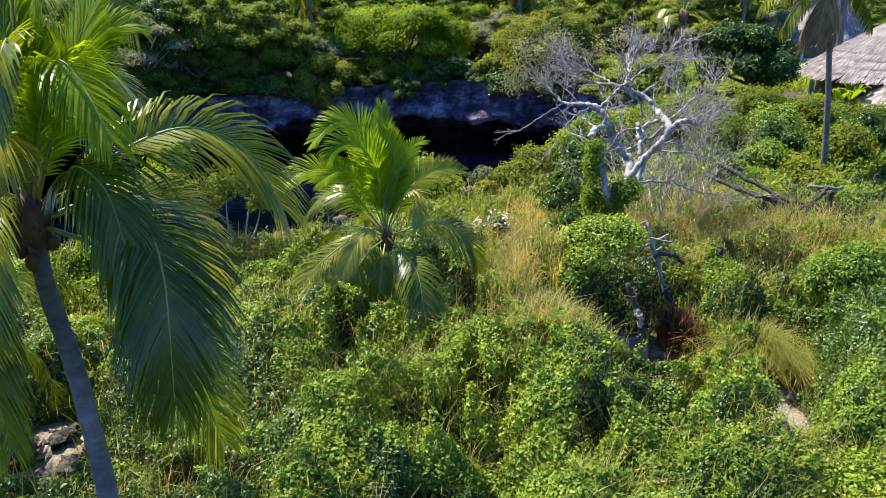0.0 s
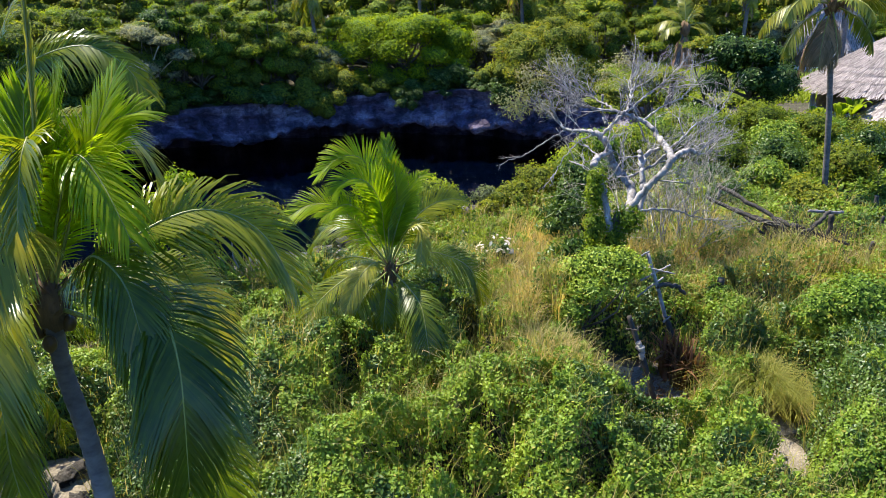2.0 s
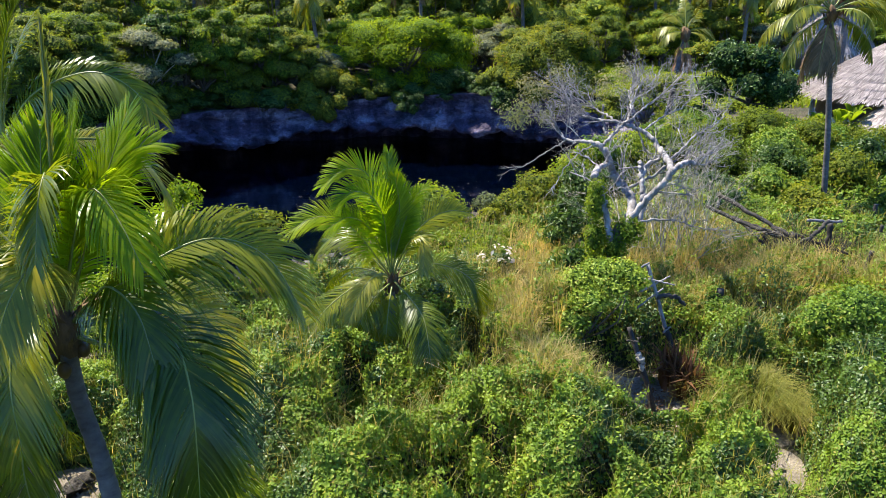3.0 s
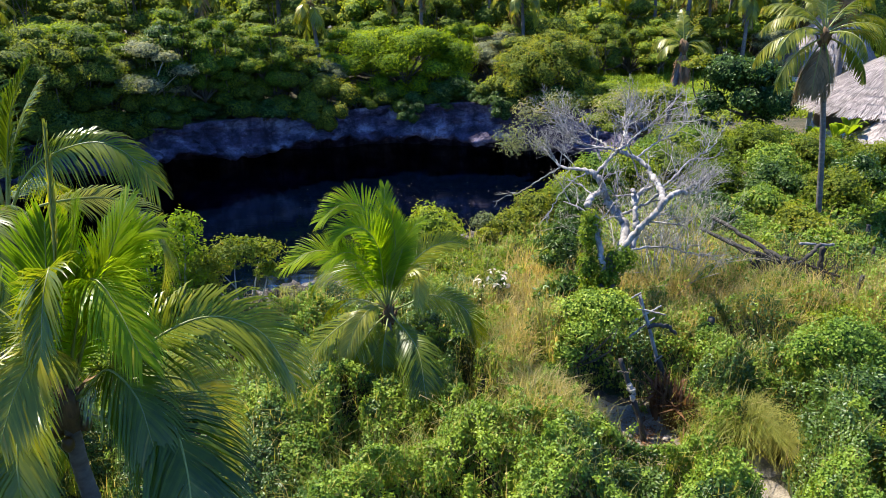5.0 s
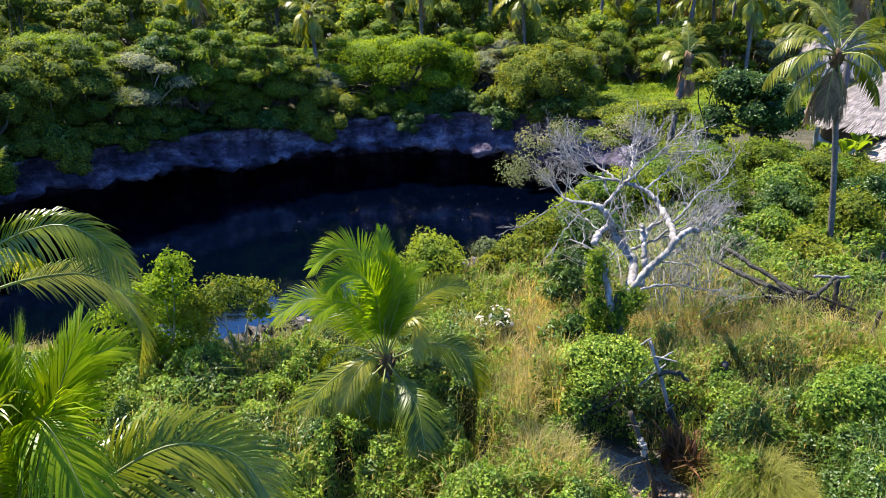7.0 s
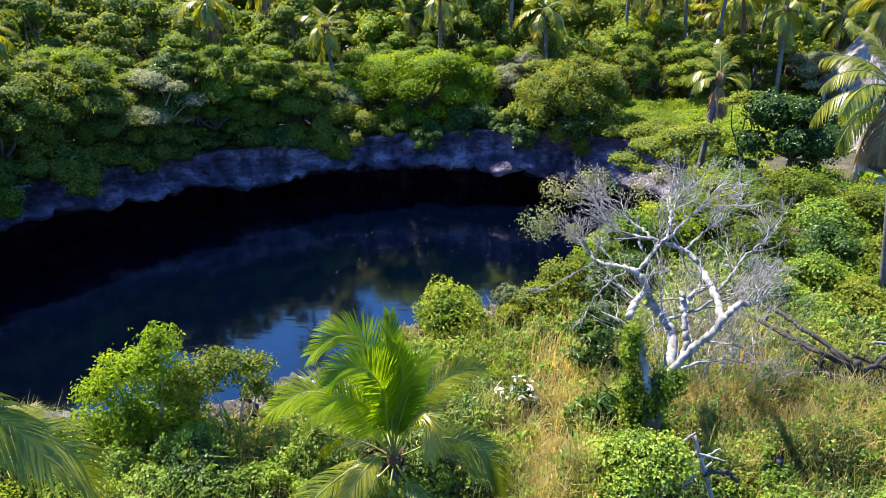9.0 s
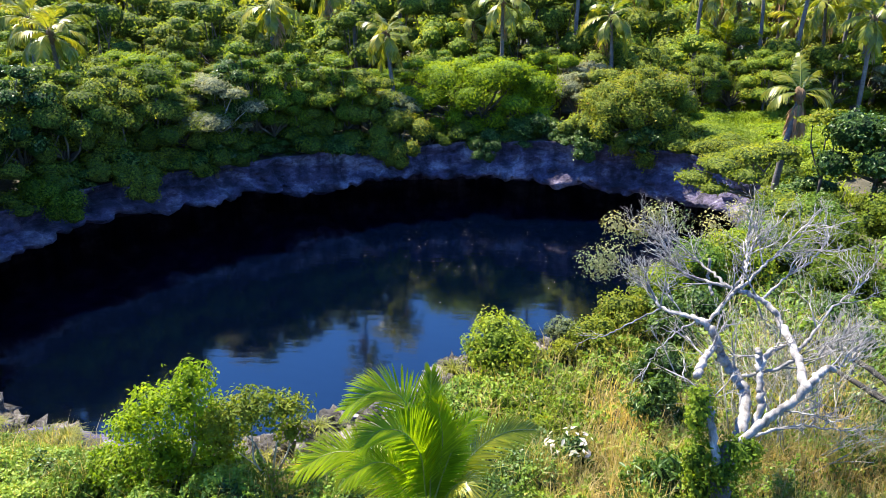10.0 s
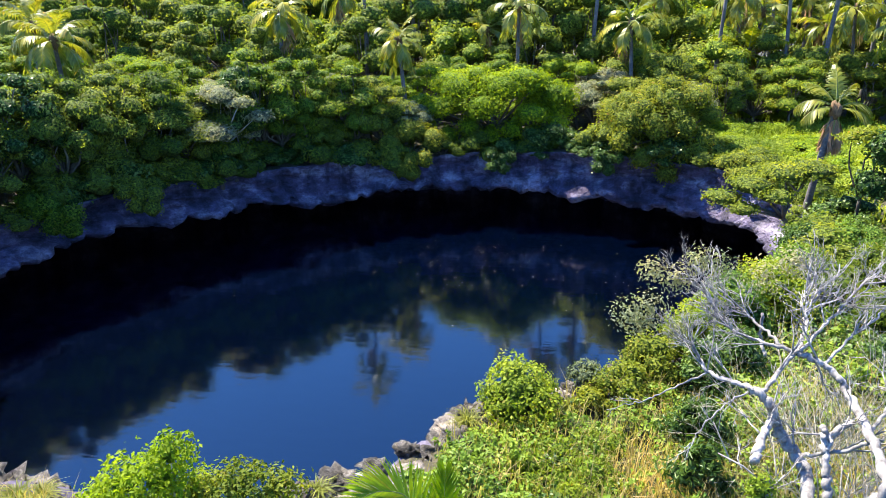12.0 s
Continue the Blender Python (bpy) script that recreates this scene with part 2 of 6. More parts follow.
def leaf_cards(pos, normal, size, rng, aspect=0.5, fold=0.25, tilt=0.6, droop=0.0):
    """Folded four-cornered leaves: two triangles each, turned at random about their normals."""
    n = len(pos)
    nrm = unit(normal + rng.normal(0, tilt, (n, 3)))
    side = unit(np.cross(nrm, unit(rng.normal(0, 1, (n, 3)) + 1e-4)))
    along = np.cross(side, nrm)
    along[:, 2] -= droop
    along = unit(along)
    s = np.asarray(size)[:, None]
    base, tip = pos - along * s * 0.5, pos + along * s * 0.5
    mid = pos - along * s * 0.05 + nrm * s * fold * 0.5
    left, right = mid + side * s * aspect * 0.5, mid - side * s * aspect * 0.5
    tip = tip - nrm * s * fold * 0.3
    v = np.stack([base, right, tip, left], 1).reshape(-1, 3)
    i = np.arange(n)[:, None] * 4
    return v, [np.concatenate([i + [[0, 1, 2]], i + [[0, 2, 3]]], 0)]


def leaf_chips(pos, normal, size, rng, aspect=0.6, tilt=0.6):
    """Leaves too small for more than one triangle each."""
    n = len(pos)
    nrm = unit(normal + rng.normal(0, tilt, (n, 3)))
    side = unit(np.cross(nrm, unit(rng.normal(0, 1, (n, 3)) + 1e-4)))
    along = np.cross(side, nrm)
    s = np.asarray(size)[:, None]
    v = np.stack([pos - along * s * 0.4 + side * s * aspect * 0.6, pos - along * s * 0.4 - side * s * aspect * 0.6, pos + along * s * 0.7], 1).reshape(-1, 3)
    return v, [np.arange(n)[:, None] * 3 + [[0, 1, 2]]]


def blades(pos, height, width, lean, rng, bend=0.5):
    """Grass blades: bent strips of three triangles."""
    n = len(pos)
    a = rng.uniform(0, 2 * np.pi, n)
    out = np.stack([np.cos(a), np.sin(a), np.zeros(n)], 1)
    side = np.stack([-np.sin(a), np.cos(a), np.zeros(n)], 1)
    h, w, l = height[:, None], width[:, None], lean[:, None]
    up = np.array([[0, 0, 1.0]])
    mid = pos + up * h * 0.6 + out * h * l * 0.35
    tip = pos + up * h * (1 - bend * l * 0.5) + out * h * l
    v = np.stack([pos - side * w * 0.5, pos + side * w * 0.5, mid + side * w * 0.45, mid - side * w * 0.45, tip], 1).reshape(-1, 3)
    i = np.arange(n)[:, None] * 5
    return v, [np.concatenate([i + [[0, 1, 2]], i + [[0, 2, 3]], i + [[3, 2, 4]]], 0)]


def tube(points, radii, sides=8):
    """A tapered tube along points; its ends are closed."""
    p = np.asarray(points, dtype=float)
    r = np.interp(np.linspace(0, 1, len(p)), np.linspace(0, 1, len(radii)), radii)
    d = unit(np.gradient(p, axis=0))
    ref = np.array([0.0, 0, 1]) if abs(d[:, 2]).mean() < 0.8 else np.array([1.0, 0, 0])
    u = unit(np.cross(d, ref))
    w = np.cross(d, u)
    a = np.linspace(0, 2 * np.pi, sides, endpoint=False)
    ring = u[:, None] * np.cos(a)[None, :, None] + w[:, None] * np.sin(a)[None, :, None]
    v = (p[:, None] + ring * r[:, None, None]).reshape(-1, 3)
    k, j = np.meshgrid(np.arange(len(p) - 1), np.arange(sides), indexing="ij")
    k, j = k.ravel(), j.ravel()
    nx = (j + 1) % sides
    q = np.stack([k * sides + j, k * sides + nx, (k + 1) * sides + nx, (k + 1) * sides + j], 1)
    v = np.concatenate([v, p[:1], p[-1:]])
    e = len(v)
    js = np.arange(sides)
    last = (len(p) - 1) * sides
    caps = np.concatenate([np.stack([np.full(sides, e - 2), (js + 1) % sides, js], 1), np.stack([np.full(sides, e - 1), last + js, last + (js + 1) % sides], 1)])
    return v, [q, caps]


def curve_through(points, steps=6):
    """A smooth line through points (Catmull-Rom)."""
    p = np.asarray(points, dtype=float)
    if len(p) == 2:
        return p[0] + (p[1] - p[0]) * np.linspace(0, 1, steps + 1)[:, None]
    q = np.concatenate([[2 * p[0] - p[1]], p, [2 * p[-1] - p[-2]]])
    out = []
    for a, b, c, d in zip(q[:-3], q[1:-2], q[2:-1], q[3:]):
        for s in np.arange(steps) / steps:
            out.append(0.5 * (2 * b + (c - a) * s + (2 * a - 5 * b + 4 * c - d) * s * s + (3 * b - a - 3 * c + d) * s ** 3))
    return np.array(out + [p[-1]])


def noise2(x, y, scale, seed=0.0):
    """Smooth value noise for arrays, about -1 to 1."""
    x, y = np.asarray(x, float) / scale + seed * 17.3, np.asarray(y, float) / scale - seed * 9.1
    ix, iy = np.floor(x).astype(int), np.floor(y).astype(int)
    fx, fy = x - ix, y - iy
    fx, fy = fx * fx * (3 - 2 * fx), fy * fy * (3 - 2 * fy)

    def h(a, b):
        v = np.sin(a * 127.1 + b * 311.7) * 43758.5453
        return (v - np.floor(v)) * 2 - 1
    return (h(ix, iy) * (1 - fx) + h(ix + 1, iy) * fx) * (1 - fy) + (h(ix, iy + 1) * (1 - fx) + h(ix + 1, iy + 1) * fx) * fy


def domes2(x, y, scale, seed=0.0):
    """Rounded tufts side by side, 0 to 1."""
    x, y = np.asarray(x, float) / scale + seed * 3.7, np.asarray(y, float) / scale - seed * 5.9
    ix, iy = np.floor(x), np.floor(y)
    best = np.zeros_like(x)
    for a in (-1, 0, 1):
        for b in (-1, 0, 1):
            cx, cy = ix + a, iy + b
            h = np.sin(cx * 127.1 + cy * 311.7 + seed) * 43758.5453
            g = np.sin(cx * 269.5 + cy * 183.3 + seed) * 28001.83
            h, g = h - np.floor(h), g - np.floor(g)
            d2 = (x - cx - h) ** 2 + (y - cy - g) ** 2
            best = np.maximum(best, (0.55 + 0.45 * h) * np.sqrt(np.maximum(0, 1 - d2 / 0.72)))
    return best


def blob(centre, radii, rng, rough=0.2, rings=10, segs=16):
    """A lumpy closed body."""
    th = np.linspace(0, np.pi, rings + 1)[1:-1]
    ph = np.linspace(0, 2 * np.pi, segs, endpoint=False)
    a, b = np.meshgrid(th, ph, indexing="ij")
    d = np.stack([np.sin(a) * np.cos(b), np.sin(a) * np.sin(b), np.cos(a)], -1).reshape(-1, 3)
    d = np.concatenate([d, [[0, 0, 1.0], [0, 0, -1.0]]])
    s = rng.uniform(0, 50)
    k = 1 + rough * (noise2(d[:, 0] + d[:, 2] * 1.7, d[:, 1] - d[:, 2] * 1.3, 0.45, s) + 0.6 * noise2(d[:, 0] * 2 - d[:, 2], d[:, 1] * 2 + d[:, 2], 0.4, s + 3))
    v = np.asarray(centre) + d * k[:, None] * np.asarray(radii)
    n = len(th)
    i, j = np.meshgrid(np.arange(n - 1), np.arange(segs), indexing="ij")
    i, j = i.ravel(), j.ravel()
    nx = (j + 1) % segs
    q = np.stack([i * segs + j, (i + 1) * segs + j, (i + 1) * segs + nx, i * segs + nx], 1)
    js = np.arange(segs)
    caps = np.concatenate([np.stack([np.full(segs, n * segs), js, (js + 1) % segs], 1), np.stack([np.full(segs, n * segs + 1), (n - 1) * segs + (js + 1) % segs, (n - 1) * segs + js], 1)])
    return v, [q, caps]


# ---- the sinkhole, its pond and the ground ----
WATER_Z = -4.4
MID = np.array([-5.0, 41.0])
# the rim in plan, anticlockwise from the near bank: x, y, rim height, height of the overhang's lip
RIM_KEYS = [(-5.5, 20.0, 0.7, -4.5), (-2.0, 23.9, 0.8, -4.5), (1.2, 26.0, 0.9, -4.5), (4.6, 29.0, 0.9, -4.5), (9.5, 35.0, 1.0, -4.0), (13.5, 42.0, 1.2, -3.0),
            (15.5, 50.0, 1.3, -2.2), (12.0, 56.5, 1.4, -2.0), (4.0, 59.5, 1.5, -2.0), (-4.2, 62.3, 0.9, -1.9), (-10.7, 60.3, 0.5, -1.6), (-15.7, 58.9, 0.4, -2.7),
            (-22.4, 52.5, 0.5, -2.0), (-27.5, 45.0, 0.7, -1.8), (-30.5, 37.0, 0.5, -2.4), (-27.0, 28.0, 0.0, -3.6), (-18.5, 22.0, -0.4, -4.5), (-11.0, 19.6, 0.3, -4.5)]


def rim_ring(count=288):
    k = np.array(RIM_KEYS)
    ang = np.unwrap(np.arctan2(k[:, 1] - MID[1], k[:, 0] - MID[0]))
    rad = np.hypot(k[:, 0] - MID[0], k[:, 1] - MID[1])
    a = np.linspace(ang[0], ang[0] + 2 * np.pi, count, endpoint=False)
    out = [np.interp(a, np.r_[ang, ang[0] + 2 * np.pi], np.r_[c, c[0]]) for c in (rad, k[:, 2], k[:, 3])]
    r, top, lip = out
    r = r + 0.35 * noise2(a * 40, a * 0, 1.7, 1) + 0.2 * noise2(a * 40, a * 0, 0.6, 2)
    return a, r, top, lip


RA, RR, RTOP, RLIP = rim_ring(432)


def rim_at(x, y):
    """How far outside the rim a place lies (1 on the rim), the rim's radius and height there."""
    a = np.arctan2(np.asarray(y) - MID[1], np.asarray(x) - MID[0])
    base = RA[0]
    a = (a - base) % (2 * np.pi) + base
    r = np.interp(a, np.r_[RA, RA[0] + 2 * np.pi], np.r_[RR, RR[0]])
    top = np.interp(a, np.r_[RA, RA[0] + 2 * np.pi], np.r_[RTOP, RTOP[0]])
    return np.hypot(np.asarray(x) - MID[0], np.asarray(y) - MID[1]), r, top


def ground_z(x, y):
    x, y = np.asarray(x, float), np.asarray(y, float)
    d, r, top = rim_at(x, y)
    out = np.clip((d - r) / 14.0, 0, 1)
    out = out * out * (3 - 2 * out)
    near = 0.05 + 0.07 * np.clip(y - 8, 0, 25) + 0.12 * noise2(x, y, 4.0, 3)
    far = 1.6 + 0.02 * np.clip(y - 60, 0, 60) + 0.3 * noise2(x, y, 9.0, 4)
    k = np.clip((y - 30) / 20, 0, 1)
    plain = near * (1 - k) + far * k
    return top * (1 - out) + plain * out + 0.05 * noise2(x, y, 0.9, 5)


def build_ground():
    n = len(RA)
    steps = np.concatenate([np.arange(0, 24, 0.6), 24 * 1.22 ** np.arange(0, 24)])
    v = []
    for s in steps:
        r = RR + s
        x, y = MID[0] + np.cos(RA) * r, MID[1] + np.sin(RA) * r
        z = ground_z(x, y) if s < 200 else np.full(n, 1.6)
        v.append(np.stack([x, y, z], 1))
    v = np.concatenate(v)
    i, j = np.meshgrid(np.arange(len(steps) - 1), np.arange(n), indexing="ij")
    i, j = i.ravel(), j.ravel()
    nx = (j + 1) % n
    q = np.stack([i * n + j, (i + 1) * n + j, (i + 1) * n + nx, i * n + nx], 1)
    tagged(part("ground", mesh_from("ground", v, [q], SOIL, True)), "dark litter-strewn soil round the sinkhole", "ground", kind="structure")


def build_cliff():
    """The rock wall under the rim: a face down to the lip, a hollow under the far side, and the wall on down below the water."""
    n = len(RA)
    hollow = np.clip((RLIP + 4.4) / 2.0, 0, 1)
    rows = []

    def row(off, z, rough):
        j = 0.7 * noise2(RA * 30, z * 1.5, 4.0, 7) + 0.4 * noise2(RA * 30, z * 4.0, 1.5, 8) + 0.25 * noise2(RA * 30, z * 6.0, 0.5, 9)
        r = RR + off + (j + 0.22 * noise2(RA * 30, z * 3.0, 0.5, 10)) * rough * 1.25
        rows.append(np.stack([MID[0] + np.cos(RA) * r, MID[1] + np.sin(RA) * r, z], 1))
    row(0.5 + 0 * RA, RTOP - 0.03, 0.0)
    for s in np.linspace(0, 1, 18):
        z = RTOP + 0.02 + (RLIP + 0.5 * noise2(RA * 30, RA * 0, 3.0, 11) + 0.3 * noise2(RA * 30, RA * 0, 1.0, 12) + 0.12 * noise2(RA * 30, RA * 0, 0.35, 13) - RTOP) * s
        row(-0.2 + hollow * (0.75 * math.sin(min(1.0, s / 0.72) * math.pi) - 0.8 * math.exp(-((s - 0.88) / 0.13) ** 2)) - 0.2 * math.sin(s * 2.6), z, 0.85 * min(1.0, s * 4))
    lip = rows[-1][:, 2]
    for s in np.linspace(0.1, 1, 8):
        row(0.3 + hollow * 9.0 * s, lip + hollow * 0.9 * np.sin(s * 2.4), 0.7)
    for s in np.linspace(0.25, 1, 4):
        row(0.3 + hollow * 9.0, lip + (-9.0 - lip) * s, 0.5)
    v = np.concatenate(rows)
    i, j = np.meshgrid(np.arange(len(rows) - 1), np.arange(n), indexing="ij")
    i, j = i.ravel(), j.ravel()
    nx = (j + 1) % n
    q = np.stack([i * n + j, i * n + nx, (i + 1) * n + nx, (i + 1) * n + j], 1)
    tagged(part("cliff", mesh_from("cliff", v, [q], CLIFFROCK, True)), "limestone cliff tinted violet for its sky-lit shade, overhanging the dark pond", "cliff", kind="structure")


def build_water():
    n = len(RA)
    r = RR + 9.9 * np.clip((RLIP + 4.4) / 2.0, 0, 1) + 0.9
    ring = np.stack([MID[0] + np.cos(RA) * r, MID[1] + np.sin(RA) * r, np.full(n, WATER_Z)], 1)
    v = np.concatenate([[[MID[0], MID[1], WATER_Z]], ring])
    f = np.stack([np.zeros(n, int), 1 + np.arange(n), 1 + (np.arange(n) + 1) % n], 1)
    tagged(part("water", mesh_from("water", v, [f], WATER)), "still deep blue pond water reflecting sky and trees", "water", kind="structure")


def build_sand():
    """Bare sand where the tangle leaves the ground open."""
    for n, (cx, cy, r) in enumerate(((4.35, 13.3, 1.75), (6.2, 11.3, 1.0), (-6.8, 11.0, 1.6), (7.4, 12.8, 0.8), (-8.6, 14.6, 1.5))):
        a = np.linspace(0, 2 * np.pi, 40, endpoint=False)
        v, f = [], []
        for k, s in enumerate(np.linspace(0.02, 1, 14)):
            q = r * s * (1 + 0.18 * np.sin(a * 3 + n) + 0.08 * np.sin(a * 7 + 2 * n))
            x, y = cx + np.cos(a) * q, cy + np.sin(a) * q
            z = ground_z(x, y) + 0.035 * (1 - s ** 4) - 0.02 * (s > 0.98) + 0.02 * noise2(x, y, 0.25, 14 + n)
            v.append(np.stack([x, y, z], 1))
        i, j = np.meshgrid(np.arange(13), np.arange(40), indexing="ij")
        i, j = i.ravel(), j.ravel()
        q = np.stack([i * 40 + j, (i + 1) * 40 + j, (i + 1) * 40 + (j + 1) % 40, i * 40 + (j + 1) % 40], 1)
        tagged(part("sand_patch", mesh_from("sand_patch", np.concatenate(v), [q], SAND, True)), "patch of bare pale sand between the vines", "sand", kind="structure")


build_ground()
build_sand()
build_cliff()
build_water()


# ---- plants: builders ----
def crown_mesh(name, lobes, leaf, mat, rng, cover=1.0, aspect=0.6, under=-0.5, core=0.8, tilt=0.6, droop=0.2, ragged=0.14, chips=False):
    """A crown of many small leaves laid round lobes (x, y, z, radius, flatness), over cores with the inner shade in
    their colour.
    """
    lobes = np.asarray(lobes, float)
    leaves, cores = [], []
    for x, y, z, r, flat in lobes:
        rad = np.array([r, r, r * flat])
        count = int(cover * 4 * np.pi * r * r * (0.4 + 0.6 * flat) / (leaf * leaf * aspect * 0.5) * 0.5)
        d = unit(rng.normal(0, 1, (count, 3)))
        d = d[d[:, 2] > under]
        lump = 1 + 0.22 * noise2(d[:, 0] * 3 + d[:, 2], d[:, 1] * 3 - d[:, 2], 0.8, r + x) + 0.14 * noise2(d[:, 0] * 7 + d[:, 2] * 3, d[:, 1] * 7, 0.8, y)
        k = lump * (1 - np.abs(rng.normal(0, ragged, len(d)))) * (1 + (rng.random(len(d)) < 0.14) * rng.uniform(0, 0.3, len(d)))
        p = np.array([x, y, z]) + d * k[:, None] * rad
        keep = np.ones(len(p), bool)
        for x2, y2, z2, r2, f2 in lobes:
            if (x2, y2, z2) != (x, y, z):
                keep &= (((p - [x2, y2, z2]) / [r2, r2, r2 * f2]) ** 2).sum(1) > 0.6
        p, d = p[keep], d[keep]
        if chips:
            leaves.append(leaf_chips(p, d + [0, 0, 0.45], leaf * rng.uniform(0.65, 1.3, len(p)), rng, aspect, tilt))
        else:
            leaves.append(leaf_cards(p, d + [0, 0, 0.45], leaf * rng.uniform(0.65, 1.3, len(p)), rng, aspect, 0.25, tilt, droop))
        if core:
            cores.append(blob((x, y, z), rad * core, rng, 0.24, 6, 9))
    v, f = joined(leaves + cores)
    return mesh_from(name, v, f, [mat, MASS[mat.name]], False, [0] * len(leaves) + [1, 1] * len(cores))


def lobes_of(rng, count, spread, height, size, flat=0.8):
    """Lobes strewn over a dome."""
    out = []
    for k in range(count):
        flat_k = flat * rng.uniform(0.8, 1.15)
        a, q = k * 2.4 + rng.uniform(-0.4, 0.4), math.sqrt((k + 0.4) / count)
        out.append((math.cos(a) * q * spread, math.sin(a) * q * spread, height * (1 - 0.5 * q * q) + rng.uniform(-0.13, 0.10) * height,
                    size * rng.uniform(0.6, 1.3), flat_k))
    return out


def stems_mesh(name, lobes, foot, radius, mat, rng, fork=0.45, sides=6):
    """A trunk that forks into limbs which reach into the lobes."""
    lobes = np.asarray(lobes, float)
    top = lobes[:, :3].mean(0)
    foot = np.asarray(foot, float)
    forkp = foot + (top - foot) * fork + rng.normal(0, 0.04, 3) * np.linalg.norm(top - foot)
    pieces = [tube(curve_through([foot, (foot + forkp) / 2 + rng.normal(0, 0.03, 3), forkp], 4), [radius * 1.3, radius, radius * 0.85], sides)]
    for x, y, z, r, flat in lobes:
        end = np.array([x, y, z])
        bend = (forkp + end) / 2 + rng.normal(0, 0.08, 3) * np.linalg.norm(end - forkp)
        pieces.append(tube(curve_through([forkp, bend, end], 2), [radius * 0.7, radius * 0.2], 4))
    v, f = joined(pieces)
    return mesh_from(name, v, f, mat, True)


def bush(name, at, lobes, leaf, mat, seed, label, category="bush", group="", stem=BROWNBARK, radius=0.06, trunk="stem", **how):
    rng = np.random.default_rng(seed)
    t = thing(name, at, label, category, group)
    part(trunk, stems_mesh(trunk, lobes, (0, 0, -0.1), radius, stem, rng), t)
    part("crown", crown_mesh("crown", lobes, leaf, mat, rng, **how), t)
    return t


def frond_mesh(name, length, lift, droop, rng, pairs=60, leaflet=0.75, width=0.04, rib=0.02, mats=(PALM, RACHIS), hang=0.35, twist=0.0, curl=0.0):
    """A feather-shaped palm frond that leaves its foot along +x: lift is its first slope, droop how far it bends over (degrees)."""
    s = np.linspace(0, 1, 25)
    ang = np.radians(lift - droop * s ** 1.4)
    step = length / 24
    x = np.concatenate([[0], np.cumsum(np.cos(ang[1:]) * step)])
    z = np.concatenate([[0], np.cumsum(np.sin(ang[1:]) * step)])
    y = curl * length * s ** 2
    spine = np.stack([x, y, z], 1)
    rv, rf = tube(spine, [rib * 1.8, rib, rib * 0.6, rib * 0.2], 5)
    q = np.linspace(0.16, 0.995, pairs)
    at = np.stack([np.interp(q, s, spine[:, k]) for k in range(3)], 1)
    tan = unit(np.stack([np.interp(q, s, np.gradient(spine[:, k])) for k in range(3)], 1))
    prof = np.clip(np.minimum((q - 0.10) / 0.22, 1.0), 0.25, 1) * (1 - 0.72 * np.clip((q - 0.45) / 0.55, 0, 1) ** 1.6)
    out = []
    for sgn in (-1, 1):
        across = unit(np.cross(tan, np.array([[0, 0, 1.0]])) * sgn)
        up = unit(np.cross(across, tan) * sgn)
        c, w = math.cos(twist), math.sin(twist)
        across, up = across * c + up * w * sgn, up * c - across * w * sgn
        n = len(q)
        lean = np.radians(24 + 36 * q + rng.normal(0, 4, n))[:, None]
        rise = ((0.2 if lift > 65 else 0.12) - (0.35 if lift > 65 else 0.85) * q + rng.normal(0, 0.08, n))[:, None]
        d = unit(across * np.cos(lean) + tan * np.sin(lean) + up * rise)
        ln = (leaflet * prof * rng.uniform(0.88, 1.08, n))[:, None]
        wd = (width * (0.6 + 0.4 * prof))[:, None]
        flat = unit(np.cross(d, up))
        fall = np.array([[0, 0, 1.0]]) * (hang * ln * rng.uniform(0.6, 1.4, (n, 1)))
        m = at + d * ln * 0.5 - fall * 0.22
        tip = at + d * ln * 0.97 - fall
        v = np.stack([at - flat * wd * 0.25, at + flat * wd * 0.25, m + flat * wd * 0.5, m - flat * wd * 0.5, tip], 1).reshape(-1, 3)
        i = np.arange(n)[:, None] * 5
        out.append((v, [np.concatenate([i + [[0, 1, 2]], i + [[0, 2, 3]], i + [[3, 2, 4]]], 0)]))
    v, f = joined(out + [(rv, rf)])
    return mesh_from(name, v, f, list(mats), False, [0, 0, 1, 1])


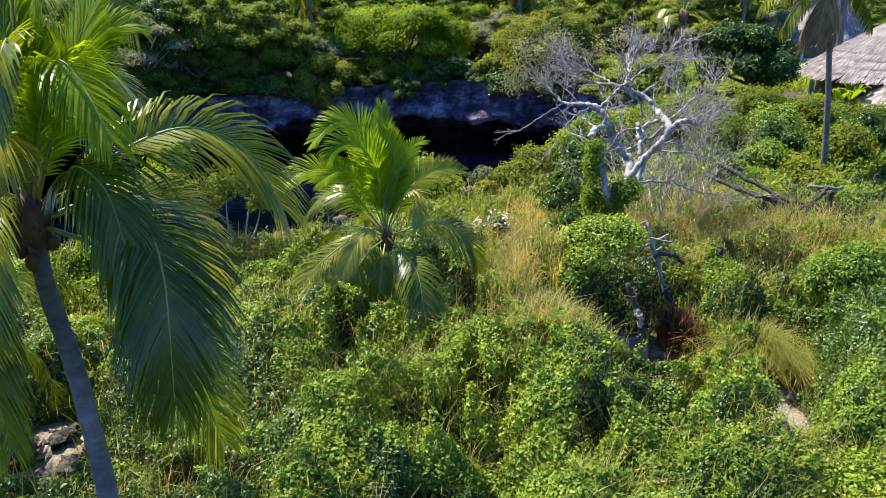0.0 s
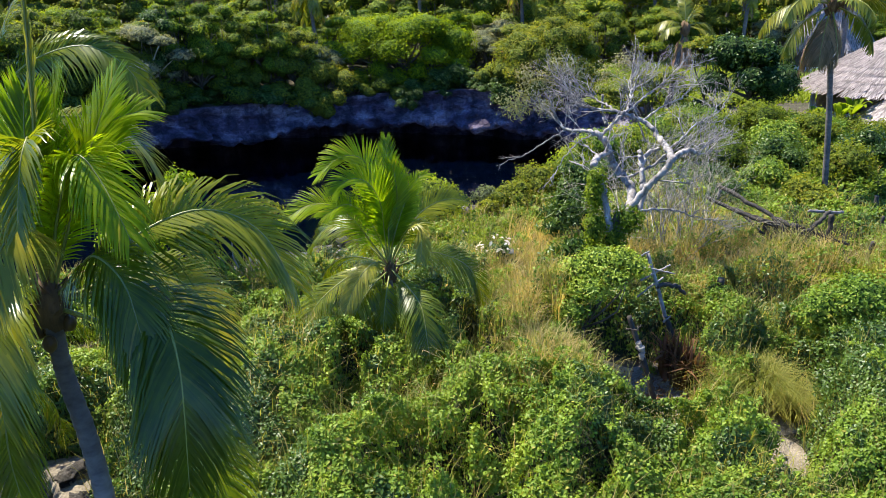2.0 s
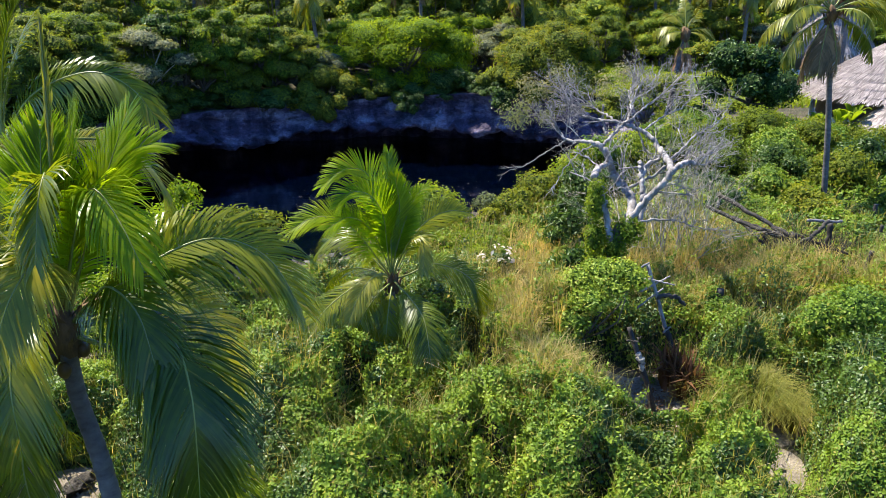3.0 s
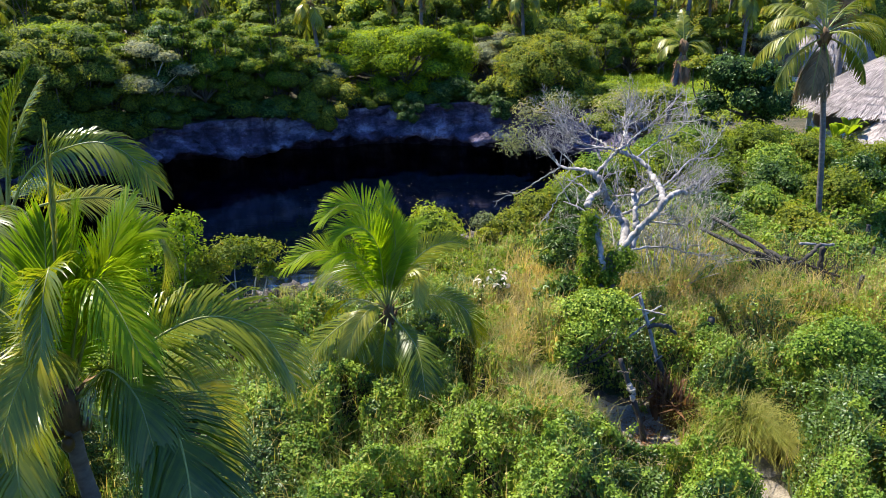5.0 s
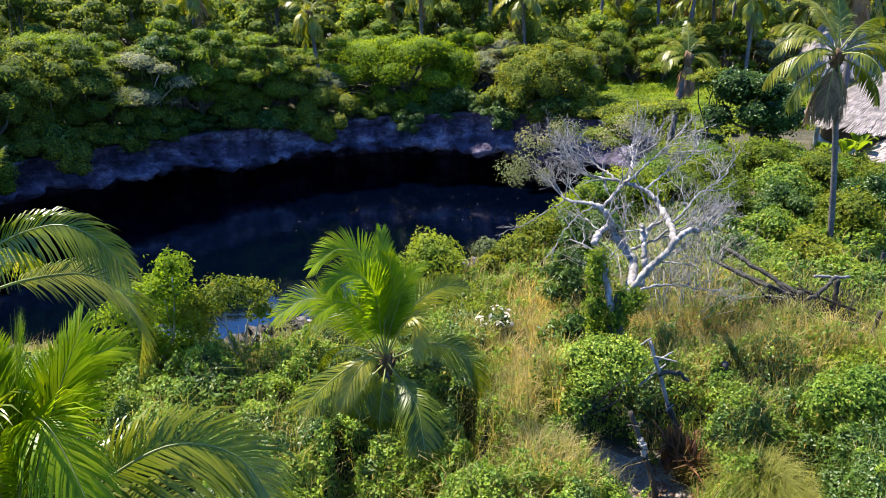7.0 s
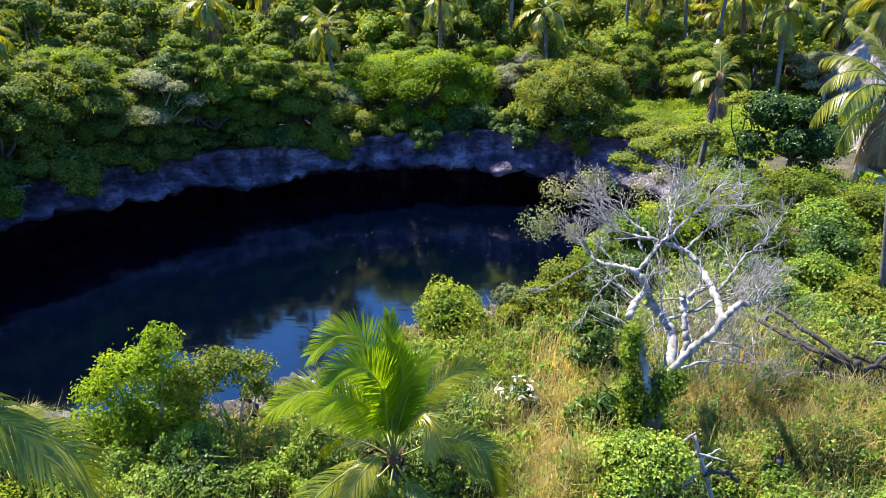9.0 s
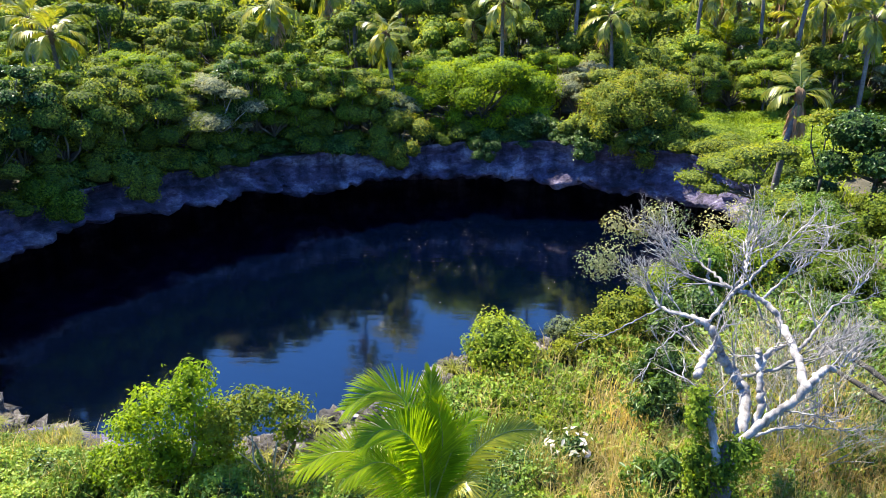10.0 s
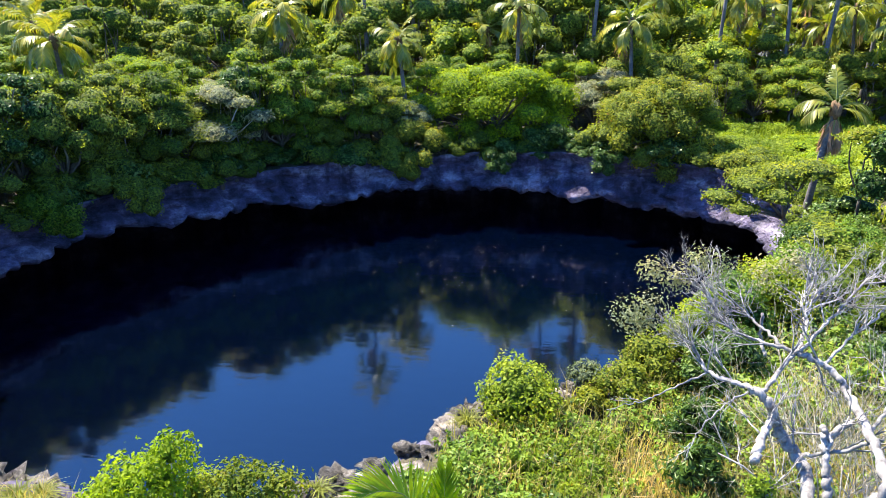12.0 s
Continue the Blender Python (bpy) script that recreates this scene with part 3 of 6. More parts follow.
def spine_frond(points, rng, pairs=100, leaflet=0.66, width=0.023, rib=0.014, mats=(PALM, RACHIS), hang=0.35, lean=(28, 62), roll=0.0, vee=0.15, start=0.2):
    """A palm frond along a line of points; lean: the leaflets' angle from the crosswise direction at foot and tip; vee: how far they rise out of the frond's plane."""
    c = curve_through(points, 10)
    far = np.r_[0, np.cumsum(np.linalg.norm(np.diff(c, axis=0), axis=1))]
    s = np.linspace(0, 1, 29)
    spine = np.stack([np.interp(s * far[-1], far, c[:, k]) for k in range(3)], 1)
    rv, rf = tube(spine, [rib * 1.8, rib, rib * 0.6, rib * 0.2], 5)
    q = np.linspace(start, 0.995, pairs)
    at = np.stack([np.interp(q, s, spine[:, k]) for k in range(3)], 1)
    tan = unit(np.stack([np.interp(q, s, np.gradient(spine[:, k])) for k in range(3)], 1))
    flow = spine[-1] - spine[0]
    side = np.array([[-flow[1], flow[0], 0.0]]) if math.hypot(flow[0], flow[1]) > 0.35 else np.array([[1.0, 0.15, 0.0]])
    side = unit(side - tan * (tan * side).sum(1, keepdims=True))
    over = unit(np.cross(tan, side))
    side, over = side * math.cos(roll) + over * math.sin(roll), over * math.cos(roll) - side * math.sin(roll)
    prof = np.clip((q - start + 0.10) / 0.25, 0.35, 1) * (1 - 0.66 * np.clip((q - 0.5) / 0.5, 0, 1) ** 1.6)
    n, out = len(q), []
    for sgn in (-1, 1):
        a = np.radians(lean[0] + (lean[1] - lean[0]) * q + rng.normal(0, 2.5, n))[:, None]
        d = unit(side * sgn * np.cos(a) + tan * np.sin(a) + over * (vee + rng.normal(0, 0.05, (n, 1))))
        ln = (leaflet * prof * rng.uniform(0.9, 1.06, n))[:, None]
        wd = (width * (0.55 + 0.45 * prof))[:, None]
        flat = unit(np.cross(d, over))
        fall = np.array([[0, 0, 1.0]]) * (hang * ln * rng.uniform(0.75, 1.25, (n, 1)))
        one, two, tip = at + d * ln * 0.35 - fall * 0.10, at + d * ln * 0.7 - fall * 0.42, at + d * ln * 0.97 - fall
        v = np.stack([at - flat * wd * 0.25, at + flat * wd * 0.25, one + flat * wd * 0.5, one - flat * wd * 0.5, two + flat * wd * 0.36, two - flat * wd * 0.36, tip], 1).reshape(-1, 3)
        i = np.arange(n)[:, None] * 7
        out.append((v, [np.concatenate([i + [[0, 1, 2]], i + [[0, 2, 3]], i + [[3, 2, 4]], i + [[3, 4, 5]], i + [[5, 4, 6]]], 0)]))
    v, f = joined(out + [(rv, rf)])
    return mesh_from("frond", v, f, list(mats), False, [0, 0, 1, 1])


def add_frond(tree, points, seed, label="", **how):
    """One more frond on a palm, along a line from its head."""
    p = np.array(points, float) - np.array(tree.location)
    return part("frond", spine_frond(p, np.random.default_rng(seed), **how), tree, label)


def palm_trunk(points, r0, r1, sides=12, steps=26):
    p = curve_through(points, steps)
    r = np.linspace(r0, r1, len(p)) * (1 + 0.035 * np.sin(np.arange(len(p)) * 2.1) + 0.02 * np.sin(np.arange(len(p)) * 0.9))
    r[:4] *= np.array([1.45, 1.28, 1.15, 1.06])
    return tube(p, r, sides)


def palm(at, trunk, fronds, seed, label, r0=0.17, r1=0.13, mats=(PALM, RACHIS), nuts=0, pairs=60, leaflet=0.75, width=0.04, rib=0.022, dead=0, group="", name="coconut_palm"):
    """A coconut palm. trunk: points from its foot; fronds: (heading, lift, length, droop, curl, twist)."""
    rng = np.random.default_rng(seed)
    t = thing(name, at, label, "palm tree", group)
    part("trunk", mesh_from("trunk", *palm_trunk(trunk, r0, r1, 12 if pairs > 20 else 7, 26 if pairs > 20 else 12), PALMBARK, True), t)
    head = np.asarray(trunk[-1], float)
    hv, hf = joined([blob(head + [0, 0, 0.05], (r1 * 2.1, r1 * 2.1, r1 * 3.6), rng, 0.3, 8, 12),
                     blades(np.repeat(head[None] + [0, 0, -0.15], 40, 0) + rng.normal(0, r1 * 0.9, (40, 3)), rng.uniform(0.3, 0.6, 40), rng.uniform(0.04, 0.09, 40), rng.uniform(0.2, 0.9, 40), rng)])
    part("sheath", mesh_from("sheath", hv, hf, SHEATH), t, "brown fibrous leaf sheaths")
    for k in range(nuts):
        a = k * 2.4
        c = head + [math.cos(a) * r1 * 1.9, math.sin(a) * r1 * 1.9, -0.12 - 0.07 * (k % 3)]
        part("coconut", mesh_from("coconut", *blob(c, (0.06, 0.06, 0.08), rng, 0.06, 7, 10), RUSTNUT, True), t, "orange-brown coconut")
    for heading, lift, length, droop, curl, twist in fronds:
        dry = dead and lift < -35
        fm = frond_mesh("frond", length, lift, droop, rng, pairs, leaflet, width, rib, (PALM_DRY, RACHIS) if dry else mats, 0.9 if dry else (0.15 if lift > 80 else rng.uniform(0.22, 0.5)), twist, curl)
        fo = part("frond", fm, t, "dead brown frond" if dry else "")
        a = radians(heading)
        fo.matrix_local = pose(head[0] + math.cos(a) * r1 * 0.6, head[1] + math.sin(a) * r1 * 0.6, head[2] + 0.12 + 0.003 * lift, 0, 0, heading)
    return t


def ring_of_fronds(seed, count, length, low=-30, high=80, droop=95):
    rng = np.random.default_rng(seed)
    out = []
    for k in range(count):
        q = k / max(1, count - 1)
        lift = high + (low - high) * q + rng.uniform(-6, 6)
        out.append(((k * 137.5 + rng.uniform(-14, 14)) % 360, lift, length * (0.72 + 0.28 * min(1, 2.5 * q + 0.25)) * rng.uniform(0.9, 1.08),
                    droop * (0.5 + 0.5 * min(1.0, 1.6 * q + 0.25)) * rng.uniform(0.8, 1.15), rng.uniform(-0.12, 0.12), rng.uniform(-0.4, 0.4)))
    return out


RUSTNUT = bark_material("coconut_husk", (0.05, 0.028, 0.012), (0.13, 0.07, 0.025), 12.0, (1, 1, 0.5), 0.5, 0.2, 0.004)

# ---- the near bank's cover of vines and grass ----
MOUNDS = [(2.7, 15.4, 0.8, 0.6), (5.2, 10.6, 0.7, 0.5), (8.4, 12.6, 0.9, 0.5), (9.3, 14.6, 1.4, 0.6), (8.6, 11.2, 1.1, 0.5), (6.6, 14.6, 0.7, 0.6),
          (2.4, 10.2, 1.2, 0.6), (-1.0, 9.6, 1.4, 0.7), (0.8, 11.4, 1.0, 0.4), (-3.0, 12.0, 1.5, 0.5), (9.8, 18.2, 1.1, 0.7), (11.2, 16.8, 1.2, 0.6), (12.6, 16.4, 1.3, 0.8), (8.0, 16.8, 0.9, 0.6), (13.6, 19.6, 1.2, 0.6), (7.6, 19.8, 0.9, 0.5), (9.2, 20.6, 0.8, 0.5)]
BARE = [(4.45, 13.3, 1.3), (4.2, 12.3, 0.65), (3.8, 13.9, 0.9), (3.9, 14.6, 0.7), (7.3, 12.7, 0.7), (6.35, 11.7, 1.1), (6.15, 10.8, 0.7), (5.95, 10.1, 0.55), (11.6, 18.9, 0.9), (11.2, 20.3, 1.3), (10.2, 20.9, 0.8), (7.7, 13.3, 0.6), (12.3, 20.3, 0.9), (-5.6, 12.6, 1.0), (-4.4, 20.0, 1.6), (-5.7, 19.0, 1.1), (-3.2, 21.4, 0.9), (-9.0, 15.0, 1.2), (-7.2, 10.3, 1.2), (-6.2, 9.2, 0.8)]


def canopy(x, y):
    """Height of the tangle's top over the ground."""
    h = 0.1 + 0.34 * noise2(x, y, 2.8, 21) + 1.05 * domes2(x, y, 1.35, 22) + 0.46 * domes2(x, y, 0.6, 23) + 0.16 * domes2(x, y, 0.28, 24)
    h = h * (1 - 0.8 * np.clip((noise2(x, y, 0.9, 44) + 0.5 * noise2(x, y, 0.35, 45) - 0.5) / 0.3, 0, 1))
    for mx, my, r, mh in MOUNDS:
        q = ((x - mx) ** 2 + (y - my) ** 2) / (r * r)
        h = h + mh * np.exp(-q * q)
    for bx, by, r in BARE:
        q = ((x - bx) ** 2 + (y - by) ** 2) / (r * r)
        h = h * (1 - np.exp(-q ** 3))
    d, r, top = rim_at(x, y)
    h = h * np.clip(np.minimum(np.minimum(x + 26, 28 - x), np.minimum(y + 8, 34 - y)) / 2.5, 0, 1)
    return np.maximum(h, 0.0) * np.clip((d - r - 0.2) / 1.5, 0, 1) * (1 - 0.55 * np.clip((y - 16.5) / 5, 0, 1))


def dryness(x, y):
    a = np.exp(-((x - 1.9 - 0.03 * (y - 12)) / 0.85) ** 2) * np.clip((y - 10.5) / 2, 0, 1) * np.clip((24 - y) / 3, 0, 1)
    b = 0.8 * np.exp(-(((x - 11.5) / 4.5) ** 2 + ((y - 18.5) / 3.6) ** 2))
    c = 0.55 * np.exp(-(((x - 2.5) / 3.5) ** 2 + ((y - 22.0) / 4.0) ** 2))
    d = 0.7 * np.exp(-(((x - 8.5) / 2.2) ** 2 + ((y - 24.5) / 4.5) ** 2))
    e = 0.6 * np.exp(-(((x + 5.0) / 1.5) ** 2 + ((y - 18.0) / 1.6) ** 2))
    f = 0.6 * np.exp(-(((x - 5.6) / 2.4) ** 2 + ((y - 19.2) / 3.0) ** 2))
    return np.clip(a + b + c + d + e + f + 0.25 * noise2(x, y, 1.5, 31), 0, 0.97)


def strewn(rng, count, y0, y1):
    y = y0 + (y1 - y0) * rng.random(count)
    half = 0.68 * y + 2.5
    x = (rng.random(count) * 2 - 1) * half
    d, r, top = rim_at(x, y)
    k = (d > r + 0.25) & (np.abs(x) < 0.66 * y + 1.6)
    return x[k], y[k]


def build_thicket():
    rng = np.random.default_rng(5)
    # dark sheet below the leaf layer, standing in for the shade between the leaves
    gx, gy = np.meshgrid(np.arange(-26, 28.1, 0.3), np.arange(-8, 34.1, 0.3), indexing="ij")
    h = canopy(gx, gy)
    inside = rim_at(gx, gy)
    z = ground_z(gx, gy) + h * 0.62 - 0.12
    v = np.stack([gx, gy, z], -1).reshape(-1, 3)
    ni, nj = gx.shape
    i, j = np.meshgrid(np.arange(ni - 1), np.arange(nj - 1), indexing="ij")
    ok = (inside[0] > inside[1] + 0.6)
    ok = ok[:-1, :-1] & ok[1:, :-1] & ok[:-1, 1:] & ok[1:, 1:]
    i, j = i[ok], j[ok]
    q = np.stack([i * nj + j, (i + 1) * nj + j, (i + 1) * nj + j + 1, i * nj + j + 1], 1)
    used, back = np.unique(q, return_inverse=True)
    inner = mesh_from("undergrowth", v[used], [back.reshape(q.shape)], UNDER_SHADE, True)
    tagged(part("undergrowth", inner), "dark sheet under the vines, coloured as the shade between their leaves", "undergrowth", kind="stuff")
    kinds = {"vine": [], "shrub": []}
    straw, green = [], []
    for y0, y1, size, count in ((6.8, 11, 0.062, 200000), (11, 15, 0.064, 210000), (15, 20, 0.075, 150000), (20, 26, 0.10, 90000), (26, 34, 0.14, 50000)):
        x, y = strewn(rng, count, y0, y1)
        h, g, dry = canopy(x, y), ground_z(x, y), dryness(x, y)
        e = 0.06
        nrm = np.stack([-(canopy(x + e, y) - canopy(x - e, y)) / (2 * e), -(canopy(x, y + e) - canopy(x, y - e)) / (2 * e), np.ones(len(x))], 1)
        nrm = unit(nrm)
        depth = np.abs(rng.normal(0, 0.15, len(x)))
        p = np.stack([x, y, g + h - depth + 0.05], 1) + nrm * rng.normal(0, 0.03, (len(x), 1))
        hollow = domes2(x, y, 1.35, 22) + 0.5 * domes2(x, y, 0.6, 23)
        leafy = (rng.random(len(x)) > dry * 0.92) & (h > 0.18) & (rng.random(len(x)) < 2.1 * hollow - 0.08)
        dark = noise2(x, y, 1.3, 41) + 0.6 * noise2(x, y, 0.4, 42) > 0.35
        # two patches get the darker leaf colour in place of shade: under the palm, lower right
        dark |= ((x + 4.6) / 2.4) ** 2 + ((y - 9.6) / 2.2) ** 2 < 1 + 0.4 * noise2(x, y, 0.7, 43)
        dark |= (((x - 9.6) / 3.0) ** 2 + ((y - 11.2) / 2.6) ** 2 < 0.7 + 0.5 * noise2(x, y, 0.6, 46)) & (noise2(x, y, 0.5, 47) > -0.35)
        for key, k in (("vine", leafy & ~dark), ("shrub", leafy & dark)):
            n = int(k.sum())
            kinds[key].append(leaf_cards(p[k], nrm[k] + [0.0, 0.0, 0.2], size * rng.uniform(0.7, 1.5, n), rng, 0.7, 0.25, 0.42, 0.2))
        # shoots that stand out of the tangle
        x, y = strewn(rng, 420, y0, y1)
        h, g = canopy(x, y), ground_z(x, y)
        x, y, h, g = x[h > 0.3], y[h > 0.3], h[h > 0.3], g[h > 0.3]
        n = len(x)
        way = unit(rng.normal(0, 0.5, (n, 3)) + [0, 0, 0.8])
        ln = rng.uniform(0.2, 0.6, (n, 1))
        q = rng.random((n, 34, 1))
        pts = np.stack([x, y, g + h - 0.06], 1)[:, None] + way[:, None] * ln[:, None] * q - np.array([0, 0, 0.25]) * (ln[:, None] * q) ** 2 + rng.normal(0, 0.035, (n, 34, 3))
        kinds["vine"].append(leaf_chips(pts.reshape(-1, 3), np.repeat([[0, 0, 1.0]], n * 34, 0), size * rng.uniform(0.7, 1.5, n * 34), rng, 0.55, 0.8))
        # grasses
        x, y = strewn(rng, count // 3, y0, y1)
        dry, h, g = dryness(x, y), canopy(x, y), ground_z(x, y)
        yes = (h > 0.12) & (rng.random(len(x)) < 0.12 + dry)
        x, y, h, g, dry = x[yes], y[yes], h[yes], g[yes], dry[yes]
        p = np.stack([x, y, g + np.maximum(0, h - 0.5)], 1)
        yellow = rng.random(len(x)) < 0.2 + 0.6 * dry
        for box, k in ((straw, yellow), (green, ~yellow)):
            n = int(k.sum())
            box.append(blades(p[k], rng.uniform(0.5, 1.05, n), size * rng.uniform(0.12, 0.25, n), np.abs(rng.normal(0.45, 0.3, n)), rng))
    # the tangle goes on beside and behind the clearing, with coarser leaves
    x, y = rng.uniform(-26, 28, 150000), rng.uniform(-8, 30, 150000)
    d, r, top = rim_at(x, y)
    k = (d > r + 0.25) & ((np.abs(x) > 0.66 * y + 1.4) | (y < 7.3 + 0.6 * noise2(x, y, 1.1, 48)))
    x, y = x[k], y[k]
    coarse = leaf_chips(np.stack([x, y, ground_z(x, y) + canopy(x, y) - 0.05], 1), np.repeat([[0, 0, 1.0]], len(x), 0), rng.uniform(0.09, 0.2, len(x)), rng, 0.7, 0.5)
    dark = noise2(x, y, 1.8, 41) > 0.2
    for key, k in (("vine", ~dark), ("shrub", dark)):
        pick = np.repeat(k, 3)
        kinds[key].append((coarse[0][pick], [np.arange(int(k.sum()))[:, None] * 3 + [[0, 1, 2]]]))
    for name, pieces, mat, label, cat in (("vine_leaves", kinds["vine"], VINE, "bright green vine leaves smothering the bank", "vines"),
                                          ("shrub_leaves", kinds["shrub"], SHRUB, "dark green scrub leaves among the vines, two patches of them standing for shade", "scrub"),
                                          ("dry_grass", straw, STRAW, "dry yellow grass in the clearing", "grass"),
                                          ("tall_grass", green, GRASS, "tall yellow-green grass on the bank", "grass")):
        v, f = joined(pieces)
        tagged(part(name, mesh_from(name, v, f, mat)), label, cat, kind="stuff")


build_thicket()


# ---- palms ----
def build_tall_palm():
    """The tall palm with the leaning trunk."""
    o = np.array([-2.9, 4.9, 0.0])
    trunk = [np.array(p) - o for p in ((-2.85, 4.85, -0.2), (-2.9, 4.93, 2.2), (-3.0, 5.03, 4.1), (-3.2, 5.27, 5.0), (-3.45, 5.52, 5.6), (-3.5, 5.6, 6.15))]
    t = palm(tuple(o), trunk, [(205, 40, 2.4, 105, 0.0, 0.2), (165, 25, 2.5, 100, -0.1, -0.2), (130, 45, 2.3, 110, 0.05, 0.1), (230, 5, 2.3, 80, 0.0, 0.0)],
             11, "tall green coconut palm with a leaning grey trunk", nuts=5, pairs=110, leaflet=0.66, width=0.03, rib=0.014, r0=0.09, r1=0.072)
    h = (-3.5, 5.6, 6.2)
    add_frond(t, [h, (-2.87, 5.75, 6.7), (-2.4, 6.0, 6.92), (-2.05, 6.14, 6.88), (-1.75, 6.25, 6.62), (-1.52, 6.3, 6.1)], 1101, leaflet=0.8, roll=0.75, hang=0.5, vee=0.3)
    add_frond(t, [h, (-3.1, 5.6, 6.32), (-2.75, 5.5, 6.36), (-2.35, 5.2, 6.3), (-2.17, 4.95, 6.0), (-2.12, 4.8, 5.6), (-2.12, 4.7, 5.0)], 1102, pairs=135, leaflet=0.8, roll=0.35, hang=0.5, vee=0.05)
    add_frond(t, [h, (-2.9, 5.8, 6.4), (-2.48, 5.95, 6.28), (-2.28, 6.15, 5.75), (-2.26, 6.2, 4.95)], 1103, pairs=95, leaflet=0.62, roll=0.6, mats=(PALM_FAR, RACHIS))
    add_frond(t, [h, (-2.9, 5.5, 6.0), (-2.45, 5.35, 5.6), (-2.2, 5.25, 5.1), (-2.0, 5.3, 4.2)], 1104, leaflet=0.7, roll=0.5)
    add_frond(t, [h, (-3.42, 5.62, 7.2), (-3.3, 5.63, 8.1), (-3.22, 5.63, 8.85)], 1105, "furled young spear frond", leaflet=0.3, pairs=50, hang=0.0, lean=(80, 86), start=0.55, mats=(PALM_FAR, RACHIS))
    # several upper fronds wear the young palm's brighter colour to look sunlit
    add_frond(t, [h, (-3.42, 5.68, 6.9), (-3.32, 5.74, 7.5), (-3.2, 5.8, 8.05)], 1106, leaflet=0.85, hang=0.0, lean=(42, 74), vee=0.0, start=0.3, mats=(PALM_YOUNG_SUNLIT, RACHIS))
    add_frond(t, [h, (-3.5, 5.66, 6.9), (-3.5, 5.7, 7.5), (-3.45, 5.75, 8.0)], 1114, leaflet=0.75, hang=0.05, lean=(40, 72), vee=0.0, start=0.3, mats=(PALM_YOUNG_SUNLIT, RACHIS))
    add_frond(t, [h, (-3.35, 5.75, 6.8), (-3.15, 5.9, 7.3), (-2.95, 6.05, 7.7), (-2.7, 6.2, 7.8)], 1115, leaflet=0.7, hang=0.2, roll=0.7, mats=(PALM_YOUNG_SUNLIT, RACHIS))
    add_frond(t, [h, (-3.15, 5.5, 6.55), (-2.9, 5.35, 6.75), (-2.6, 5.15, 6.6), (-2.45, 5.0, 6.2)], 1116, leaflet=0.6, hang=0.5, roll=0.5)
    add_frond(t, [h, (-3.55, 5.3, 6.5), (-3.55, 5.0, 6.45), (-3.5, 4.75, 6.1), (-3.45, 4.65, 5.6)], 1117, leaflet=0.6, hang=0.5)
    add_frond(t, [h, (-3.3, 5.7, 6.8), (-3.05, 5.85, 7.5), (-2.82, 6.0, 8.1)], 1107, leaflet=0.7, roll=0.4, hang=0.1, lean=(35, 68), vee=0.0, start=0.35, mats=(PALM_YOUNG_SUNLIT, RACHIS))
    add_frond(t, [h, (-3.32, 5.6, 6.9), (-3.12, 5.6, 7.42), (-2.95, 5.5, 7.55), (-2.7, 5.3, 7.35), (-2.47, 5.1, 7.0)], 1108, leaflet=0.6, roll=0.2, hang=0.5, vee=0.2, mats=(PALM_YOUNG_SUNLIT, RACHIS))
    add_frond(t, [h, (-3.48, 5.55, 6.9), (-3.38, 5.5, 7.5), (-3.26, 5.38, 7.72), (-3.22, 5.15, 7.55), (-3.22, 4.95, 7.1)], 1109, leaflet=0.5, hang=0.45, roll=0.5)
    add_frond(t, [h, (-3.45, 5.45, 6.8), (-3.35, 5.2, 7.05), (-3.42, 4.9, 6.87), (-3.5, 4.65, 6.5)], 1110, leaflet=0.5, roll=-0.5, hang=0.5, mats=(PALM_FAR, RACHIS))
    add_frond(t, [h, (-3.85, 5.4, 6.3), (-4.2, 5.1, 6.0), (-4.45, 4.9, 5.5), (-4.55, 4.8, 4.8)], 1111, leaflet=0.7, roll=-0.6)
    add_frond(t, [h, (-3.75, 5.45, 6.1), (-3.85, 5.3, 5.6), (-3.85, 5.15, 5.0), (-3.75, 5.05, 4.3)], 1112, leaflet=0.65, roll=-0.3)
    add_frond(t, [h, (-3.8, 5.7, 6.9), (-4.3, 5.8, 7.25), (-4.9, 5.7, 7.0), (-5.3, 5.6, 6.3)], 1113, leaflet=0.7, roll=-0.6)


